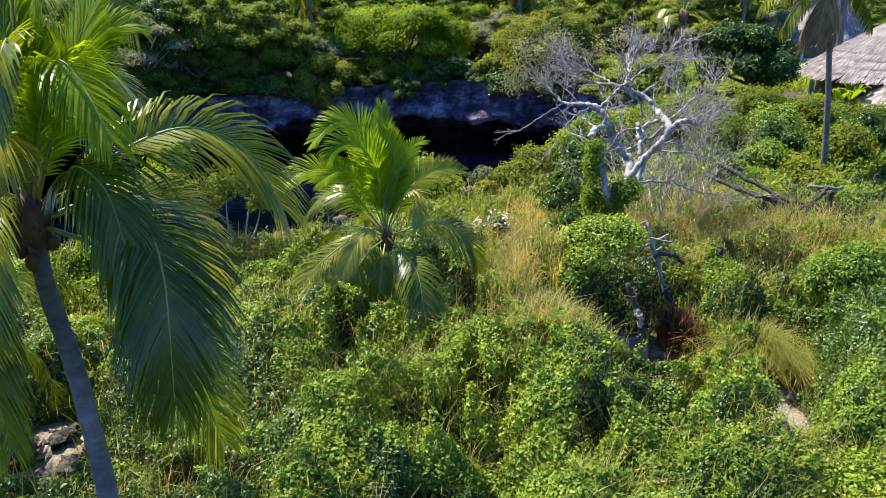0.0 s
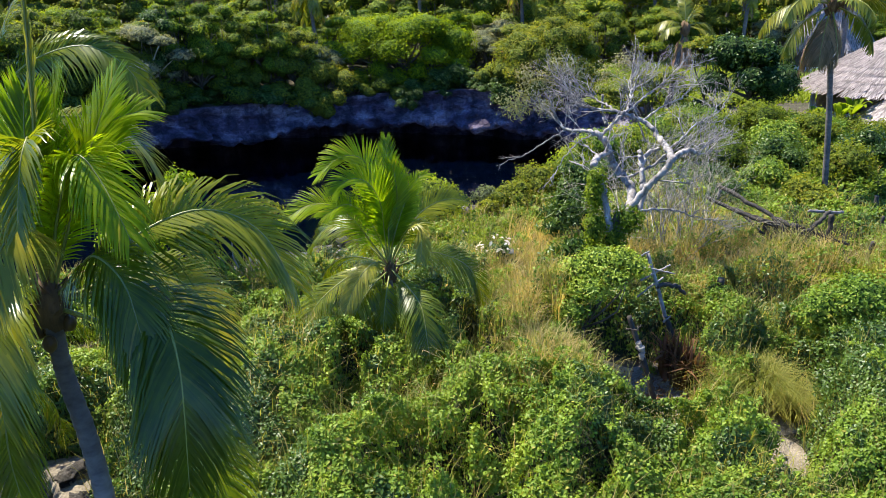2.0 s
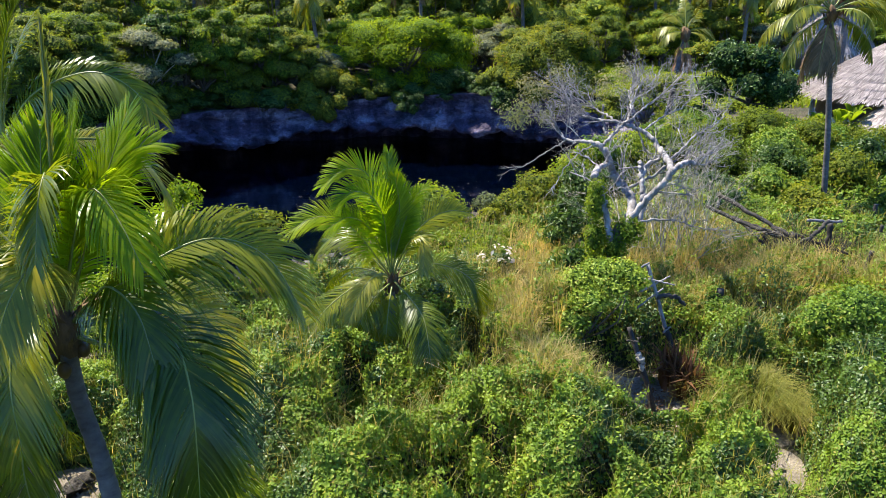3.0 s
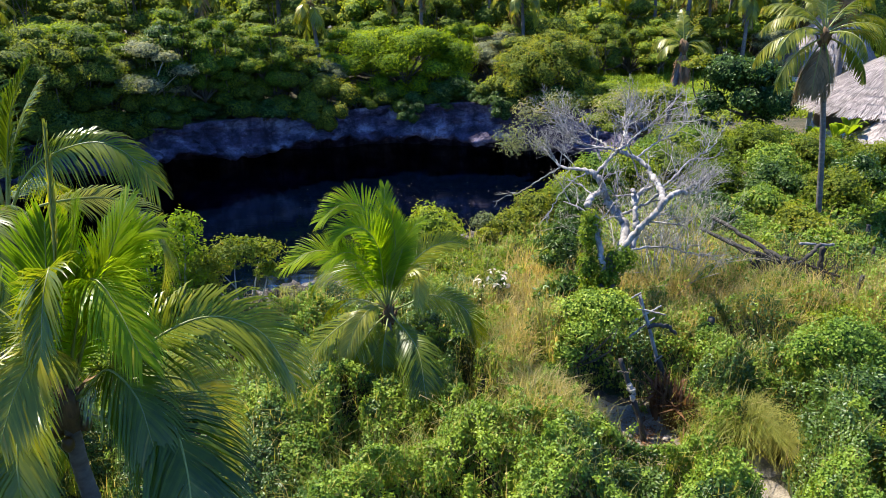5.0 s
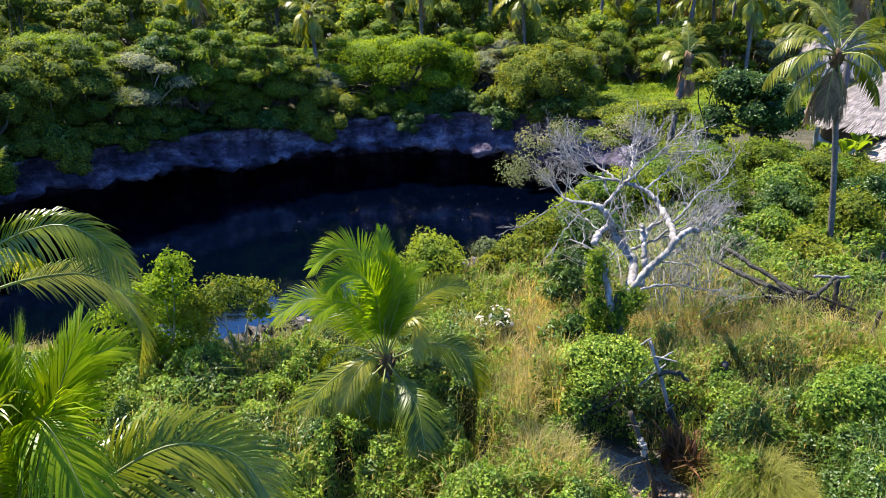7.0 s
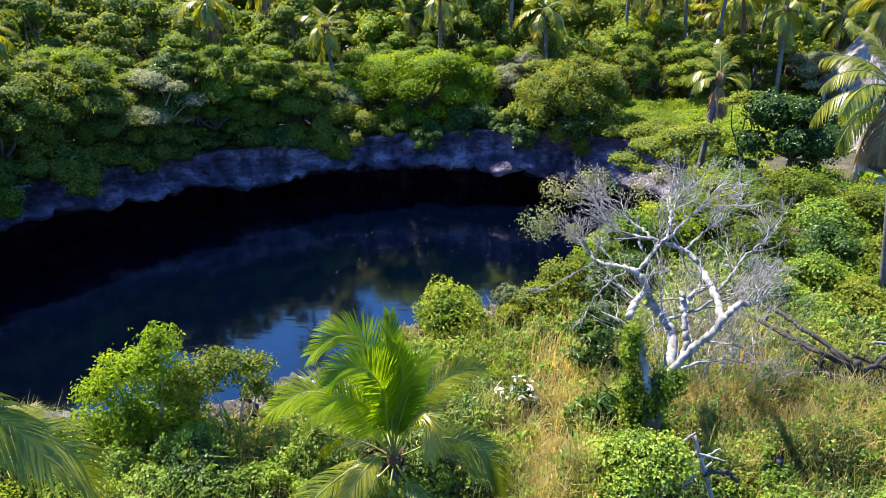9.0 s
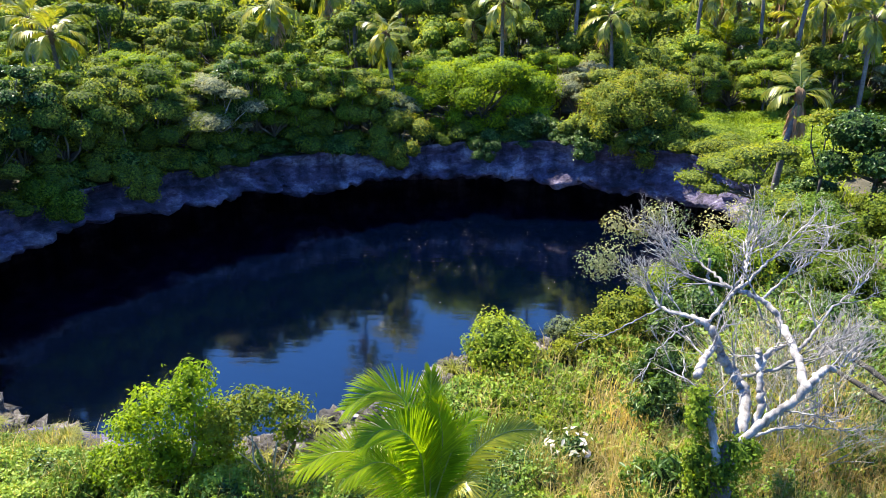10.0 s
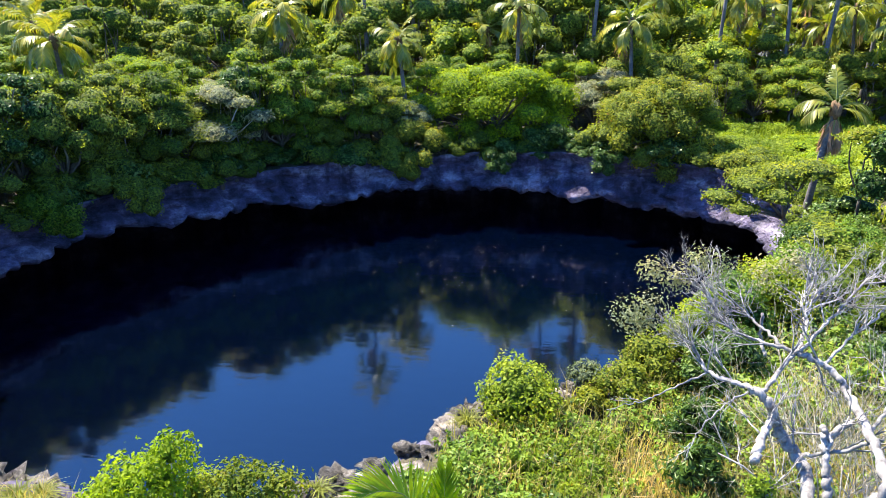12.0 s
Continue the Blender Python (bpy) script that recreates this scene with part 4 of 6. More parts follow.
def build_pale_palm():
    """The palm whose sunlit fronds stand behind the tall one's."""
    t = palm((-5.5, 8.4, 0.0), [(-2.0, -0.3, -0.2), (-1.4, -0.2, 2.6), (-0.5, -0.1, 5.4), (0.0, -0.1, 7.0)],
             [(150, 60, 2.3, 100, 0, 0), (200, 30, 2.4, 100, 0, 0), (250, 35, 2.2, 110, 0, 0), (100, 30, 2.4, 100, 0, 0), (120, 80, 2.2, 40, 0, 0), (170, 0, 2.3, 70, 0, 0), (60, 78, 1.7, 30, 0, 0.4), (225, 62, 2.2, 90, 0, 0)],
             12, "green coconut palm with pale sunlit fronds", pairs=80, leaflet=0.58, width=0.026, rib=0.014, r0=0.13, r1=0.1)
    h = (-5.5, 8.3, 7.1)
    add_frond(t, [h, (-5.2, 8.25, 7.65), (-4.8, 8.2, 8.02), (-4.17, 8.2, 8.22), (-3.75, 8.2, 8.05), (-3.48, 8.2, 7.68)], 1121, leaflet=0.62, roll=0.8, hang=0.6, vee=0.25)
    add_frond(t, [h, (-5.2, 8.7, 7.3), (-4.6, 9.3, 7.2), (-4.2, 9.55, 6.75), (-4.15, 9.65, 6.2), (-4.3, 9.7, 5.6)], 1122, leaflet=0.72, roll=0.6, hang=0.5, mats=(PALM_FAR, RACHIS))
    add_frond(t, [h, (-5.3, 7.9, 7.5), (-5.0, 7.4, 7.5), (-4.8, 7.0, 7.1), (-4.7, 6.8, 6.5)], 1123, leaflet=0.5, hang=0.5)
    add_frond(t, [h, (-5.4, 8.4, 7.9), (-5.2, 8.4, 8.6), (-4.9, 8.4, 9.1)], 1124, leaflet=0.5, hang=0.1, lean=(40, 70), start=0.35)


def build_young_palm():
    """The bright young palm in the middle of the bank."""
    t = palm((-1.3, 14.5, 0.4), [(0, 0, -0.2), (0.0, 0.05, 1.2), (0.02, 0.1, 2.45)],
             [(75, 40, 2.4, 90, 0.0, 0.2), (110, 25, 2.4, 80, 0.0, 0.0), (150, 15, 2.5, 90, 0.0, 0.0), (-95, -25, 1.8, 55, 0.0, 0.1), (-125, -10, 2.0, 70, 0.0, 0.1)],
             13, "young bright green coconut palm rising from the vines", r0=0.12, r1=0.06, pairs=75, leaflet=0.6, width=0.03, rib=0.013)
    h, young = (-1.28, 14.6, 3.0), (PALM_YOUNG_SUNLIT, RACHIS)
    add_frond(t, [h, (-1.3, 14.7, 3.6), (-1.32, 14.9, 4.6), (-1.34, 15.2, 5.8)], 1131, leaflet=0.75, hang=0.05, lean=(35, 70), vee=0.0, mats=young, width=0.03)
    add_frond(t, [h, (-1.4, 14.7, 3.8), (-1.55, 14.85, 4.8), (-1.85, 15.0, 5.4), (-2.35, 15.0, 5.45), (-2.85, 15.0, 5.05)], 1132, leaflet=0.85, roll=-0.8, hang=0.15, mats=young, pairs=130, width=0.032)
    add_frond(t, [h, (-1.38, 14.65, 3.7), (-1.45, 14.6, 4.5), (-1.7, 14.5, 5.0), (-2.1, 14.4, 5.1), (-2.4, 14.3, 4.8)], 1133, leaflet=0.85, roll=-0.8, hang=0.15, mats=young, pairs=130, width=0.032)
    add_frond(t, [h, (-1.2, 14.75, 3.7), (-1.1, 14.9, 4.6), (-1.2, 15.0, 5.3)], 1134, leaflet=0.8, hang=0.1, lean=(35, 68), vee=0.0, mats=young, width=0.03)
    add_frond(t, [h, (-1.45, 14.55, 3.6), (-1.75, 14.4, 4.3), (-2.15, 14.2, 4.6), (-2.6, 14.0, 4.4)], 1143, leaflet=0.75, hang=0.2, roll=-0.7, mats=young)
    add_frond(t, [h, (-1.2, 14.7, 3.6), (-0.95, 14.85, 4.4), (-0.7, 15.0, 4.9), (-0.45, 15.1, 5.05)], 1144, leaflet=0.6, hang=0.2, roll=0.6, mats=young)
    add_frond(t, [h, (-1.6, 14.6, 3.5), (-2.1, 14.55, 4.2), (-2.6, 14.55, 4.5), (-3.1, 14.5, 4.45), (-3.58, 14.4, 4.15)], 1135, leaflet=0.82, roll=-0.7, hang=0.2, mats=young)
    add_frond(t, [h, (-1.7, 14.8, 3.4), (-2.3, 15.2, 3.8), (-2.9, 15.5, 3.6), (-3.3, 15.7, 2.9)], 1136, leaflet=0.75, roll=-0.6, hang=0.5)
    add_frond(t, [h, (-1.6, 14.5, 3.1), (-2.04, 14.3, 3.0), (-2.75, 14.0, 2.5), (-3.1, 13.8, 1.9), (-3.22, 13.7, 1.1)], 1137, leaflet=0.8, roll=-0.5, hang=0.5)
    add_frond(t, [h, (-1.5, 14.4, 3.22), (-1.75, 14.0, 3.2), (-2.0, 13.8, 2.85), (-2.21, 13.6, 2.3)], 1138, leaflet=0.5, roll=-0.3, hang=0.5, mats=(PALM_FAR, RACHIS))
    add_frond(t, [h, (-1.1, 14.2, 2.98), (-0.84, 13.8, 2.88), (-0.52, 13.2, 2.65), (-0.38, 12.8, 1.95), (-0.25, 12.6, 1.1)], 1139, leaflet=0.75, roll=0.3, hang=0.5, pairs=125)
    add_frond(t, [h, (-0.9, 14.8, 3.05), (-0.5, 14.9, 3.22), (-0.14, 15.0, 3.2), (0.57, 15.1, 2.75), (1.02, 15.2, 1.5)], 1140, leaflet=0.85, roll=0.7, hang=0.5, pairs=125)
    add_frond(t, [h, (-1.1, 14.55, 3.5), (-0.85, 14.55, 3.95), (-0.61, 14.5, 4.08), (-0.55, 14.3, 3.8), (-0.55, 14.1, 3.35)], 1141, leaflet=0.5, roll=0.4, hang=0.5, mats=(PALM_FAR, RACHIS))
    add_frond(t, [h, (-1.0, 14.9, 3.5), (-0.7, 15.2, 4.0), (-0.33, 15.6, 4.2), (0.1, 15.9, 4.25), (0.5, 16.2, 4.1)], 1142, leaflet=0.7, roll=0.7, hang=0.15, vee=0.3)


build_tall_palm()
build_pale_palm()
build_young_palm()
palm((-8.3, 9.4, 0.0), [(0, 0, -0.2), (0.05, 0, 1.2), (0.1, 0.05, 2.9)], ring_of_fronds(32, 13, 2.9, -30, 75, 105), 15, "low coconut palm with drooping yellowish fronds",
     r0=0.13, r1=0.1, pairs=90, leaflet=0.65, width=0.028, rib=0.014)
palm((15.0, 26.9, 1.3), [(0.25, 0, -0.2), (-0.2, 0, 3.2), (-0.85, 0.0, 7.1)], [(h, l, 2.9 * q, d, 0.05, 0.1) for h, l, q, d in ((185, 42, 1.0, 95), (170, 12, 1.0, 85), (205, 25, 1.0, 95), (190, -20, 0.9, 60), (150, 55, 0.9, 80), (120, 70, 0.9, 50), (95, 84, 0.8, 25), (60, 65, 0.9, 60), (10, 40, 1.0, 80), (-8, 20, 1.0, 85), (20, 58, 0.9, 70), (-35, 35, 0.9, 100), (-70, 20, 0.8, 100), (230, -55, 0.7, 25), (170, -60, 0.75, 25), (280, -60, 0.7, 25), (0, -15, 0.9, 60))], 14, "coconut palm with a slender grey trunk beside the thatched hut",
     r0=0.115, r1=0.095, pairs=56, leaflet=0.7, width=0.055, mats=(PALM_FAR, RACHIS), dead=1)
palm((-12.0, 66.0, 1.2), [(0.6, -0.8, -0.3), (0.2, -0.2, 4.0), (-0.3, 0, 7.9)], ring_of_fronds(33, 15, 3.0, -35, 80, 95), 16, "coconut palm with yellowing fronds above the scrub",
     r0=0.2, r1=0.15, pairs=30, leaflet=0.9, width=0.13, rib=0.03, mats=(PALM_FAR, RACHIS))
palm((14.8, 46.6, 1.2), [(0, 0, -0.3), (0.3, 0, 3.0), (0.75, 0.3, 5.6)], [(175, 35, 2.3, 95, 0, 0.1), (200, 15, 2.2, 80, 0, 0), (95, 80, 2.2, 30, 0, 0.5), (40, 62, 2.0, 60, 0, 0.2), (5, 30, 2.2, 95, 0, 0), (-20, 10, 2.0, 80, 0, 0), (140, 60, 2.0, 60, 0, 0)] + [(h, -62 - h % 9, 1.9, 24, 0, 0) for h in range(10, 360, 62)], 17, "short coconut palm with hanging dead fronds by the meadow",
     r0=0.2, r1=0.15, pairs=30, leaflet=0.8, width=0.10, rib=0.03, mats=(PALM_FAR, RACHIS), dead=1)
palm((18.9, 78.0, 2.0), [(0, 0, -0.3), (0, 0, 3.0), (0.1, 0, 5.6)], ring_of_fronds(35, 18, 4.2, -40, 82, 90), 18, "stout coconut palm with spreading green fronds",
     r0=0.25, r1=0.2, pairs=34, leaflet=1.1, width=0.14, rib=0.04, mats=(PALM, RACHIS), dead=1)
palm((-37.2, 57.0, 0.8), [(0, 0, -0.3), (0.2, 0, 4.0), (0, 0, 8.6)], ring_of_fronds(36, 16, 3.6, -30, 80, 95), 19, "coconut palm with pale sunlit fronds above the scrub",
     r0=0.22, r1=0.16, pairs=32, leaflet=1.0, width=0.13, rib=0.03, mats=(PALM_FAR, RACHIS))
palm((-41.0, 60.0, 0.8), [(0, 0, -0.3), (-0.2, 0, 4.5), (0, 0, 9.6)], ring_of_fronds(37, 15, 3.4, -30, 80, 95), 20, "coconut palm with pale sunlit fronds above the scrub",
     r0=0.22, r1=0.16, pairs=32, leaflet=1.0, width=0.13, rib=0.03, mats=(PALM_FAR, RACHIS))


palm((28.0, 50.5, 1.8), [(0, 0, -0.3), (-0.2, 0, 5.0), (-0.6, 0, 9.6)], ring_of_fronds(38, 22, 3.2, -75, 75, 90), 21, "coconut palm with a skirt of dead grey fronds behind the hut",
     r0=0.24, r1=0.17, pairs=32, leaflet=0.95, width=0.12, rib=0.03, mats=(PALM_FAR, RACHIS), dead=1)


def build_back_palms():
    """The stand of tall palms behind the scrub."""
    rng = np.random.default_rng(77)
    models = []
    for k, (h, lean) in enumerate(((9.0, 0.5), (11.0, -0.8), (18.5, 1.2), (16.0, -1.0))):
        models.append(palm((0, 0, -80), [(0, 0, -0.4), (lean * 0.3, 0, h * 0.5), (lean, 0, h)], ring_of_fronds(50 + k, 14, 3.8, -45, 78, 95), 60 + k,
                           "tall slender coconut palm at the back of the wood", r0=0.24, r1=0.15, pairs=16, leaflet=1.0, width=0.22, rib=0.04, mats=(PALM_FAR, RACHIS), dead=1, group="tall palms of the wood"))
    spots = [(-25, 72), (-21, 80), (-17.5, 76), (-14, 84), (-6, 79), (-2.5, 73.5), (0.5, 82), (4.5, 78), (8.0, 73.5), (11, 85), (14, 90), (24, 88), (28, 84), (31.5, 79), (34, 88), (37, 80), (29, 70), (41, 76), (22, 76), (24.5, 74.5), (26.3, 79), (27.8, 76), (30.5, 74.5), (33, 76.5), (35.5, 73.5), (19, 81), (16, 77), (38.5, 77), (21, 84), (25.5, 83)]
    for k in range(34):
        spots.append((rng.uniform(-70, 85), rng.uniform(88, 122)))
    for n, (x, y) in enumerate(spots):
        m = models[n % 4]
        copy_thing(m, pose(x, y, float(ground_z(x, y)), 0, 0, rng.uniform(0, 360)) @ Matrix.Scale(rng.uniform(0.85, 1.12), 4))
    for m in models:
        for o in (*m.children, m):
            bpy.data.objects.remove(o)


build_back_palms()


# ---- the wood round the pond ----
def forest_tree(seed, height, spread, mat, leaf, lobes=13, flat=0.6, cover=0.7, name="tree", label="leafy green tree in the wood round the pond", group="trees of the wood", skirt=0):
    rng = np.random.default_rng(seed)
    ls = lobes_of(rng, lobes, spread, height - spread * 0.35, spread * 1.45 / math.sqrt(lobes), flat)
    if skirt:
        ls += [(math.cos(2.4 * k + 0.7) * spread * 0.62, math.sin(2.4 * k + 0.7) * spread * 0.62, height * rng.uniform(0.25, 0.55), spread * rng.uniform(0.28, 0.4), 0.9) for k in range(skirt)]
    t = thing(name, (0, 0, -60), label, "tree", group)
    part("trunk", stems_mesh("trunk", ls, (0, 0, -0.3), 0.12, BROWNBARK, rng, 0.35, 5), t)
    part("crown", crown_mesh("crown", ls, leaf, mat, rng, cover=cover, under=-0.3, tilt=0.45, chips=True, ragged=0.24, core=0.7), t)
    return t


NEAR_KINDS = [forest_tree(100 + k, h, s, m, 0.125, 17, cover=0.68, skirt=2) for k, (h, s, m) in enumerate(((5.2, 2.4, FOREST), (6.2, 2.6, LIME), (4.8, 2.2, OLIVE), (5.6, 2.4, OLIVE), (5.0, 2.5, FOREST), (6.4, 2.5, BRIGHT), (5.2, 2.3, PALE)))]
RIM_KINDS = [forest_tree(160 + k, h, s, m, 0.125, 16, 0.55, 0.68, label="leafy tree with dark lower branches on the rim", group="trees on the rim", skirt=7) for k, (h, s, m) in enumerate(((6.4, 2.5, FOREST), (6.0, 2.3, SHRUB), (6.8, 2.4, BRIGHT), (5.8, 2.4, FOREST)))]
FAR_KINDS = [forest_tree(120 + k, h, s, m, 0.21, 11, 0.7, 0.5, skirt=3, label="leafy tree far back in the wood") for k, (h, s, m) in enumerate(((7.0, 3.0, BRIGHT), (8.0, 2.8, FOREST), (6.5, 3.1, OLIVE), (8.5, 3.0, FOREST)))]
FRINGE = [forest_tree(140 + k, h, s, m, 0.17, 6, 0.7, 0.6, "bush", "scrubby bush on the rim of the cliff", "bushes on the rim") for k, (h, s, m) in enumerate(((2.2, 1.5, SHRUB), (1.8, 1.3, SHRUB), (2.6, 1.6, FOREST)))]
MEADOW_KINDS = [forest_tree(150 + k, h, s, m, 0.13, 8, 0.6, 0.6, "bush", "feathery yellow-green bush in the sunny meadow", "bushes of the meadow") for k, (h, s, m) in enumerate(((1.7, 1.7, MEADOW), (2.1, 1.9, MEADOW), (1.5, 1.5, LIME)))]


def build_forest():
    rng = np.random.default_rng(9)
    placed = [(-6.5, 65.5, 4.6), (-1, 65.5, 4.6), (2.5, 64.5, 3.5), (9, 61, 4.0), (-22, 54, 3.0), (-12, 66, 0.8)]
    tries = count = 0
    while count < 265 and tries < 40000:
        tries += 1
        y = 24 + 116 * rng.random()
        x = (rng.random() * 2 - 1) * (0.76 * y + 6) - 4
        d, r, top = rim_at(x, y)
        if d < r + 2.6 or (y < 47 and x > -16) or (y < 62 and x > 11) or (12 < x < 46 and 55 < y < 70) or (17 < x < 40 and 80 < y < 94) or (y > 90 and abs(x) > 80):
            continue
        far = y > 74
        gap = (2.6 if not far else 3.9) + max(0, y - 74) * 0.09
        if any((x - a) ** 2 + (y - b) ** 2 < max(gap, c) ** 2 for a, b, c in placed):
            continue
        placed.append((x, y, 0.0))
        count += 1
        k = FAR_KINDS[int(rng.integers(4))] if far else NEAR_KINDS[int(rng.integers(7))]
        s = rng.uniform(0.85, 1.2) * (1 + max(0, y - 70) * 0.03)
        c = copy_thing(k, pose(x, y, float(ground_z(x, y)), 0, 0, rng.uniform(0, 360)))
        c.scale = (s, s, s * rng.uniform(0.9, 1.1))
    # a wall of trees along the rim
    last = None
    for i in range(len(RA)):
        x, y = MID[0] + math.cos(RA[i]) * (RR[i] + 2.0), MID[1] + math.sin(RA[i]) * (RR[i] + 2.0)
        if (y < 40 and x > -26) or (x > -13 and x < 13 and y > 50) or x > 12 or (last and (x - last[0]) ** 2 + (y - last[1]) ** 2 < 3.6):
            continue
        last = (x, y)
        s = rng.uniform(1.0, 1.4)
        c = copy_thing(RIM_KINDS[int(rng.integers(4))], pose(x, y, float(ground_z(x, y)) - 0.1, 0, 0, rng.uniform(0, 360)))
        c.scale = (s * 0.9, s * 0.9, s * rng.uniform(0.9, 1.1))
    # bushes that hang over the rim
    for n in range(225):
        i = int(rng.integers(len(RA)))
        x, y = MID[0] + math.cos(RA[i]) * RR[i], MID[1] + math.sin(RA[i]) * RR[i]
        if y < 36 and -26 < x < 9:
            continue
        o = rng.uniform(0.2, 2.2) if not (-2 < x < 5) else rng.uniform(0.0, 1.9)
        x, y = MID[0] + math.cos(RA[i]) * (RR[i] + o), MID[1] + math.sin(RA[i]) * (RR[i] + o)
        s = rng.uniform(0.8, 1.35) if x < -12 else rng.uniform(0.55, 1.1)
        c = copy_thing(FRINGE[n % 3], pose(x, y, float(ground_z(x, y)) - rng.uniform(0.1, 1.1), 0, 0, rng.uniform(0, 360)))
        c.scale = (s, s, s * rng.uniform(0.7, 1.1))
    # feathery bushes over the meadow and up the slope behind it
    for n in range(75):
        x, y = (rng.uniform(13, 44), rng.uniform(50, 70)) if n < 50 else (rng.uniform(17, 40), rng.uniform(78, 96))
        if rim_at(x, y)[0] < rim_at(x, y)[1] + 2 or (21 < x < 32 and y < 53):
            continue
        s = rng.uniform(0.7, 1.3)
        c = copy_thing(MEADOW_KINDS[n % 3], pose(x, y, float(ground_z(x, y)) - 0.2, 0, 0, rng.uniform(0, 360)))
        c.scale = (s * 1.15, s * 1.15, s * rng.uniform(0.6, 1.0))
    for k in NEAR_KINDS + RIM_KINDS + FAR_KINDS + FRINGE + MEADOW_KINDS:
        for o in (*k.children, k):
            bpy.data.objects.remove(o)


build_forest()


def dome(rng, count, rx, ry, height, size, flat):
    return [(x * rx, y * ry, z, s, f) for x, y, z, s, f in lobes_of(rng, count, 1.0, height, size, flat)]


R0 = np.random.default_rng(200)
for k, (x, y, z, w) in enumerate(((-26.0, 46.2, 0.6, 1.5), (-28.6, 41.5, 0.5, 1.7), (-3.0, 61.2, 0.7, 1.3), (5.4, 59.2, 1.3, 1.3))):
    toward = unit(np.array([MID[0] - x, MID[1] - y]))
    bush("bush", (x, y, z), [(-toward[0] * 0.4, -toward[1] * 0.4, 0.9, w * 0.55, 0.8), (0.5, 0.2, 0.7, w * 0.5, 0.8)] + [(toward[0] * q + dx, toward[1] * q + dx * 0.3, zz, w * 0.42, 1.0) for q, dx, zz in ((0.8, -0.7, 0.4), (1.0, 0.1, 0.1), (1.1, 0.8, 0.2), (1.5, 0.3, -0.6), (1.4, -0.5, -0.4))],
         0.14, (FOREST, BRIGHT, SHRUB, SHRUB)[k], 215 + k, "leafy bush hanging down over the cliff edge", group="hanging bushes", radius=0.07, cover=0.8, chips=True)
bush("tree", (-4.2, 65.2, 1.0), dome(R0, 20, 6.4, 2.6, 5.9, 1.75, 0.62) + [(x, -1.6, z, 1.1, 0.9) for x, z in ((-5.5, 1.6), (-3.6, 0.9), (-1.8, 1.7), (0.0, 1.0), (1.9, 1.6), (3.8, 1.2), (5.4, 2.0), (-4.6, 3.0), (-0.8, 3.0), (3.0, 3.0))], 0.17, LIME, 201, "broad round-topped tree with yellow-green feathery leaves", "tree", trunk="trunk", radius=0.2, cover=0.9, chips=True, tilt=0.6, under=-0.8, ragged=0.24, core=0.7)
bush("bush", (1.4, 62.6, 1.2), dome(R0, 9, 3.4, 0.9, 1.5, 0.85, 0.7), 0.16, SHRUB, 202, "dark low bush on the rim under the round tree", radius=0.08, cover=0.8, chips=True)
bush("bush", (-10.3, 61.0, 0.3), dome(R0, 9, 2.4, 1.2, 2.6, 0.9, 0.85) + [(x, -1.9, z, 0.75, 1.0) for x, z in ((-1.2, 0.6), (0.2, 0.2), (1.3, 0.5), (0.4, -0.6), (-0.5, -0.4))], 0.15, OLIVE, 203, "olive-yellow bush hanging over the cliff edge", stem=BROWNBARK, radius=0.08, cover=0.8)
bush("tree", (8.6, 60.2, 1.3), dome(R0, 16, 3.9, 2.0, 5.2, 1.5, 0.75) + [(x, -2.0, z, 1.0, 1.0) for x, z in ((-2.8, 1.6), (-1.2, 0.4), (0.6, -0.6), (1.8, 0.6), (2.9, 1.8), (-0.4, 2.4), (1.4, 2.6), (0.2, 0.9))], 0.17, OLIVE, 204, "big leafy olive-green tree leaning over the pond wall", "tree", trunk="trunk", radius=0.18, cover=0.9, chips=True, tilt=0.6, under=-0.9, ragged=0.26, core=0.7)
bush("tree", (-22.5, 53.5, 0.2), dome(R0, 12, 3.0, 2.0, 6.4, 1.15, 0.5), 0.15, PALE, 205, "grey-green silvery tree with pale limbs on the rim", "tree", stem=GREYWOOD, trunk="trunk", radius=0.12, cover=0.9, chips=True)
bush("tree", (17.8, 41.3, 1.4), dome(R0, 11, 2.2, 1.6, 5.2, 1.15, 0.8), 0.2, SHRUB, 206, "dense dark green tree draped in creepers near the hut", "tree", trunk="trunk", radius=0.15, cover=0.9, under=-0.9)
bush("bush", (18.2, 40.4, 1.2), [(0, 0, 1.2, 1.0, 1.5), (0.4, 0, 2.4, 0.8, 1.2)], 0.15, SHRUB, 207, "dark creeper-covered trunk standing in the scrub", radius=0.15, under=-1.0, ragged=0.4, core=0.5, cover=1.2)
bush("tree", (15.6, 42.4, 1.2), [(0, 0, 5.2, 1.0, 0.3), (-0.7, 0.3, 4.9, 0.8, 0.3), (0.8, 0.2, 5.0, 0.7, 0.35)], 0.18, OLIVE, 208, "thin umbrella-shaped tree with bare dark stems", "tree", stem=DARKWOOD, trunk="trunk", radius=0.09, core=0.4)
bush("tree", (13.6, 43.6, 0.9), [(-4.0, 0.3, 1.7, 1.1, 0.4), (-2.7, 0, 2.5, 1.3, 0.4), (-1.2, 0.2, 3.1, 1.3, 0.42), (0.3, 0.4, 3.3, 1.2, 0.45), (-3.2, -0.8, 1.4, 0.9, 0.4), (-1.8, -1.0, 2.2, 1.0, 0.4)], 0.19, FOREST, 209,
     "spreading flat-branched tree reaching over the pond", "tree", trunk="trunk", radius=0.14, cover=0.8)


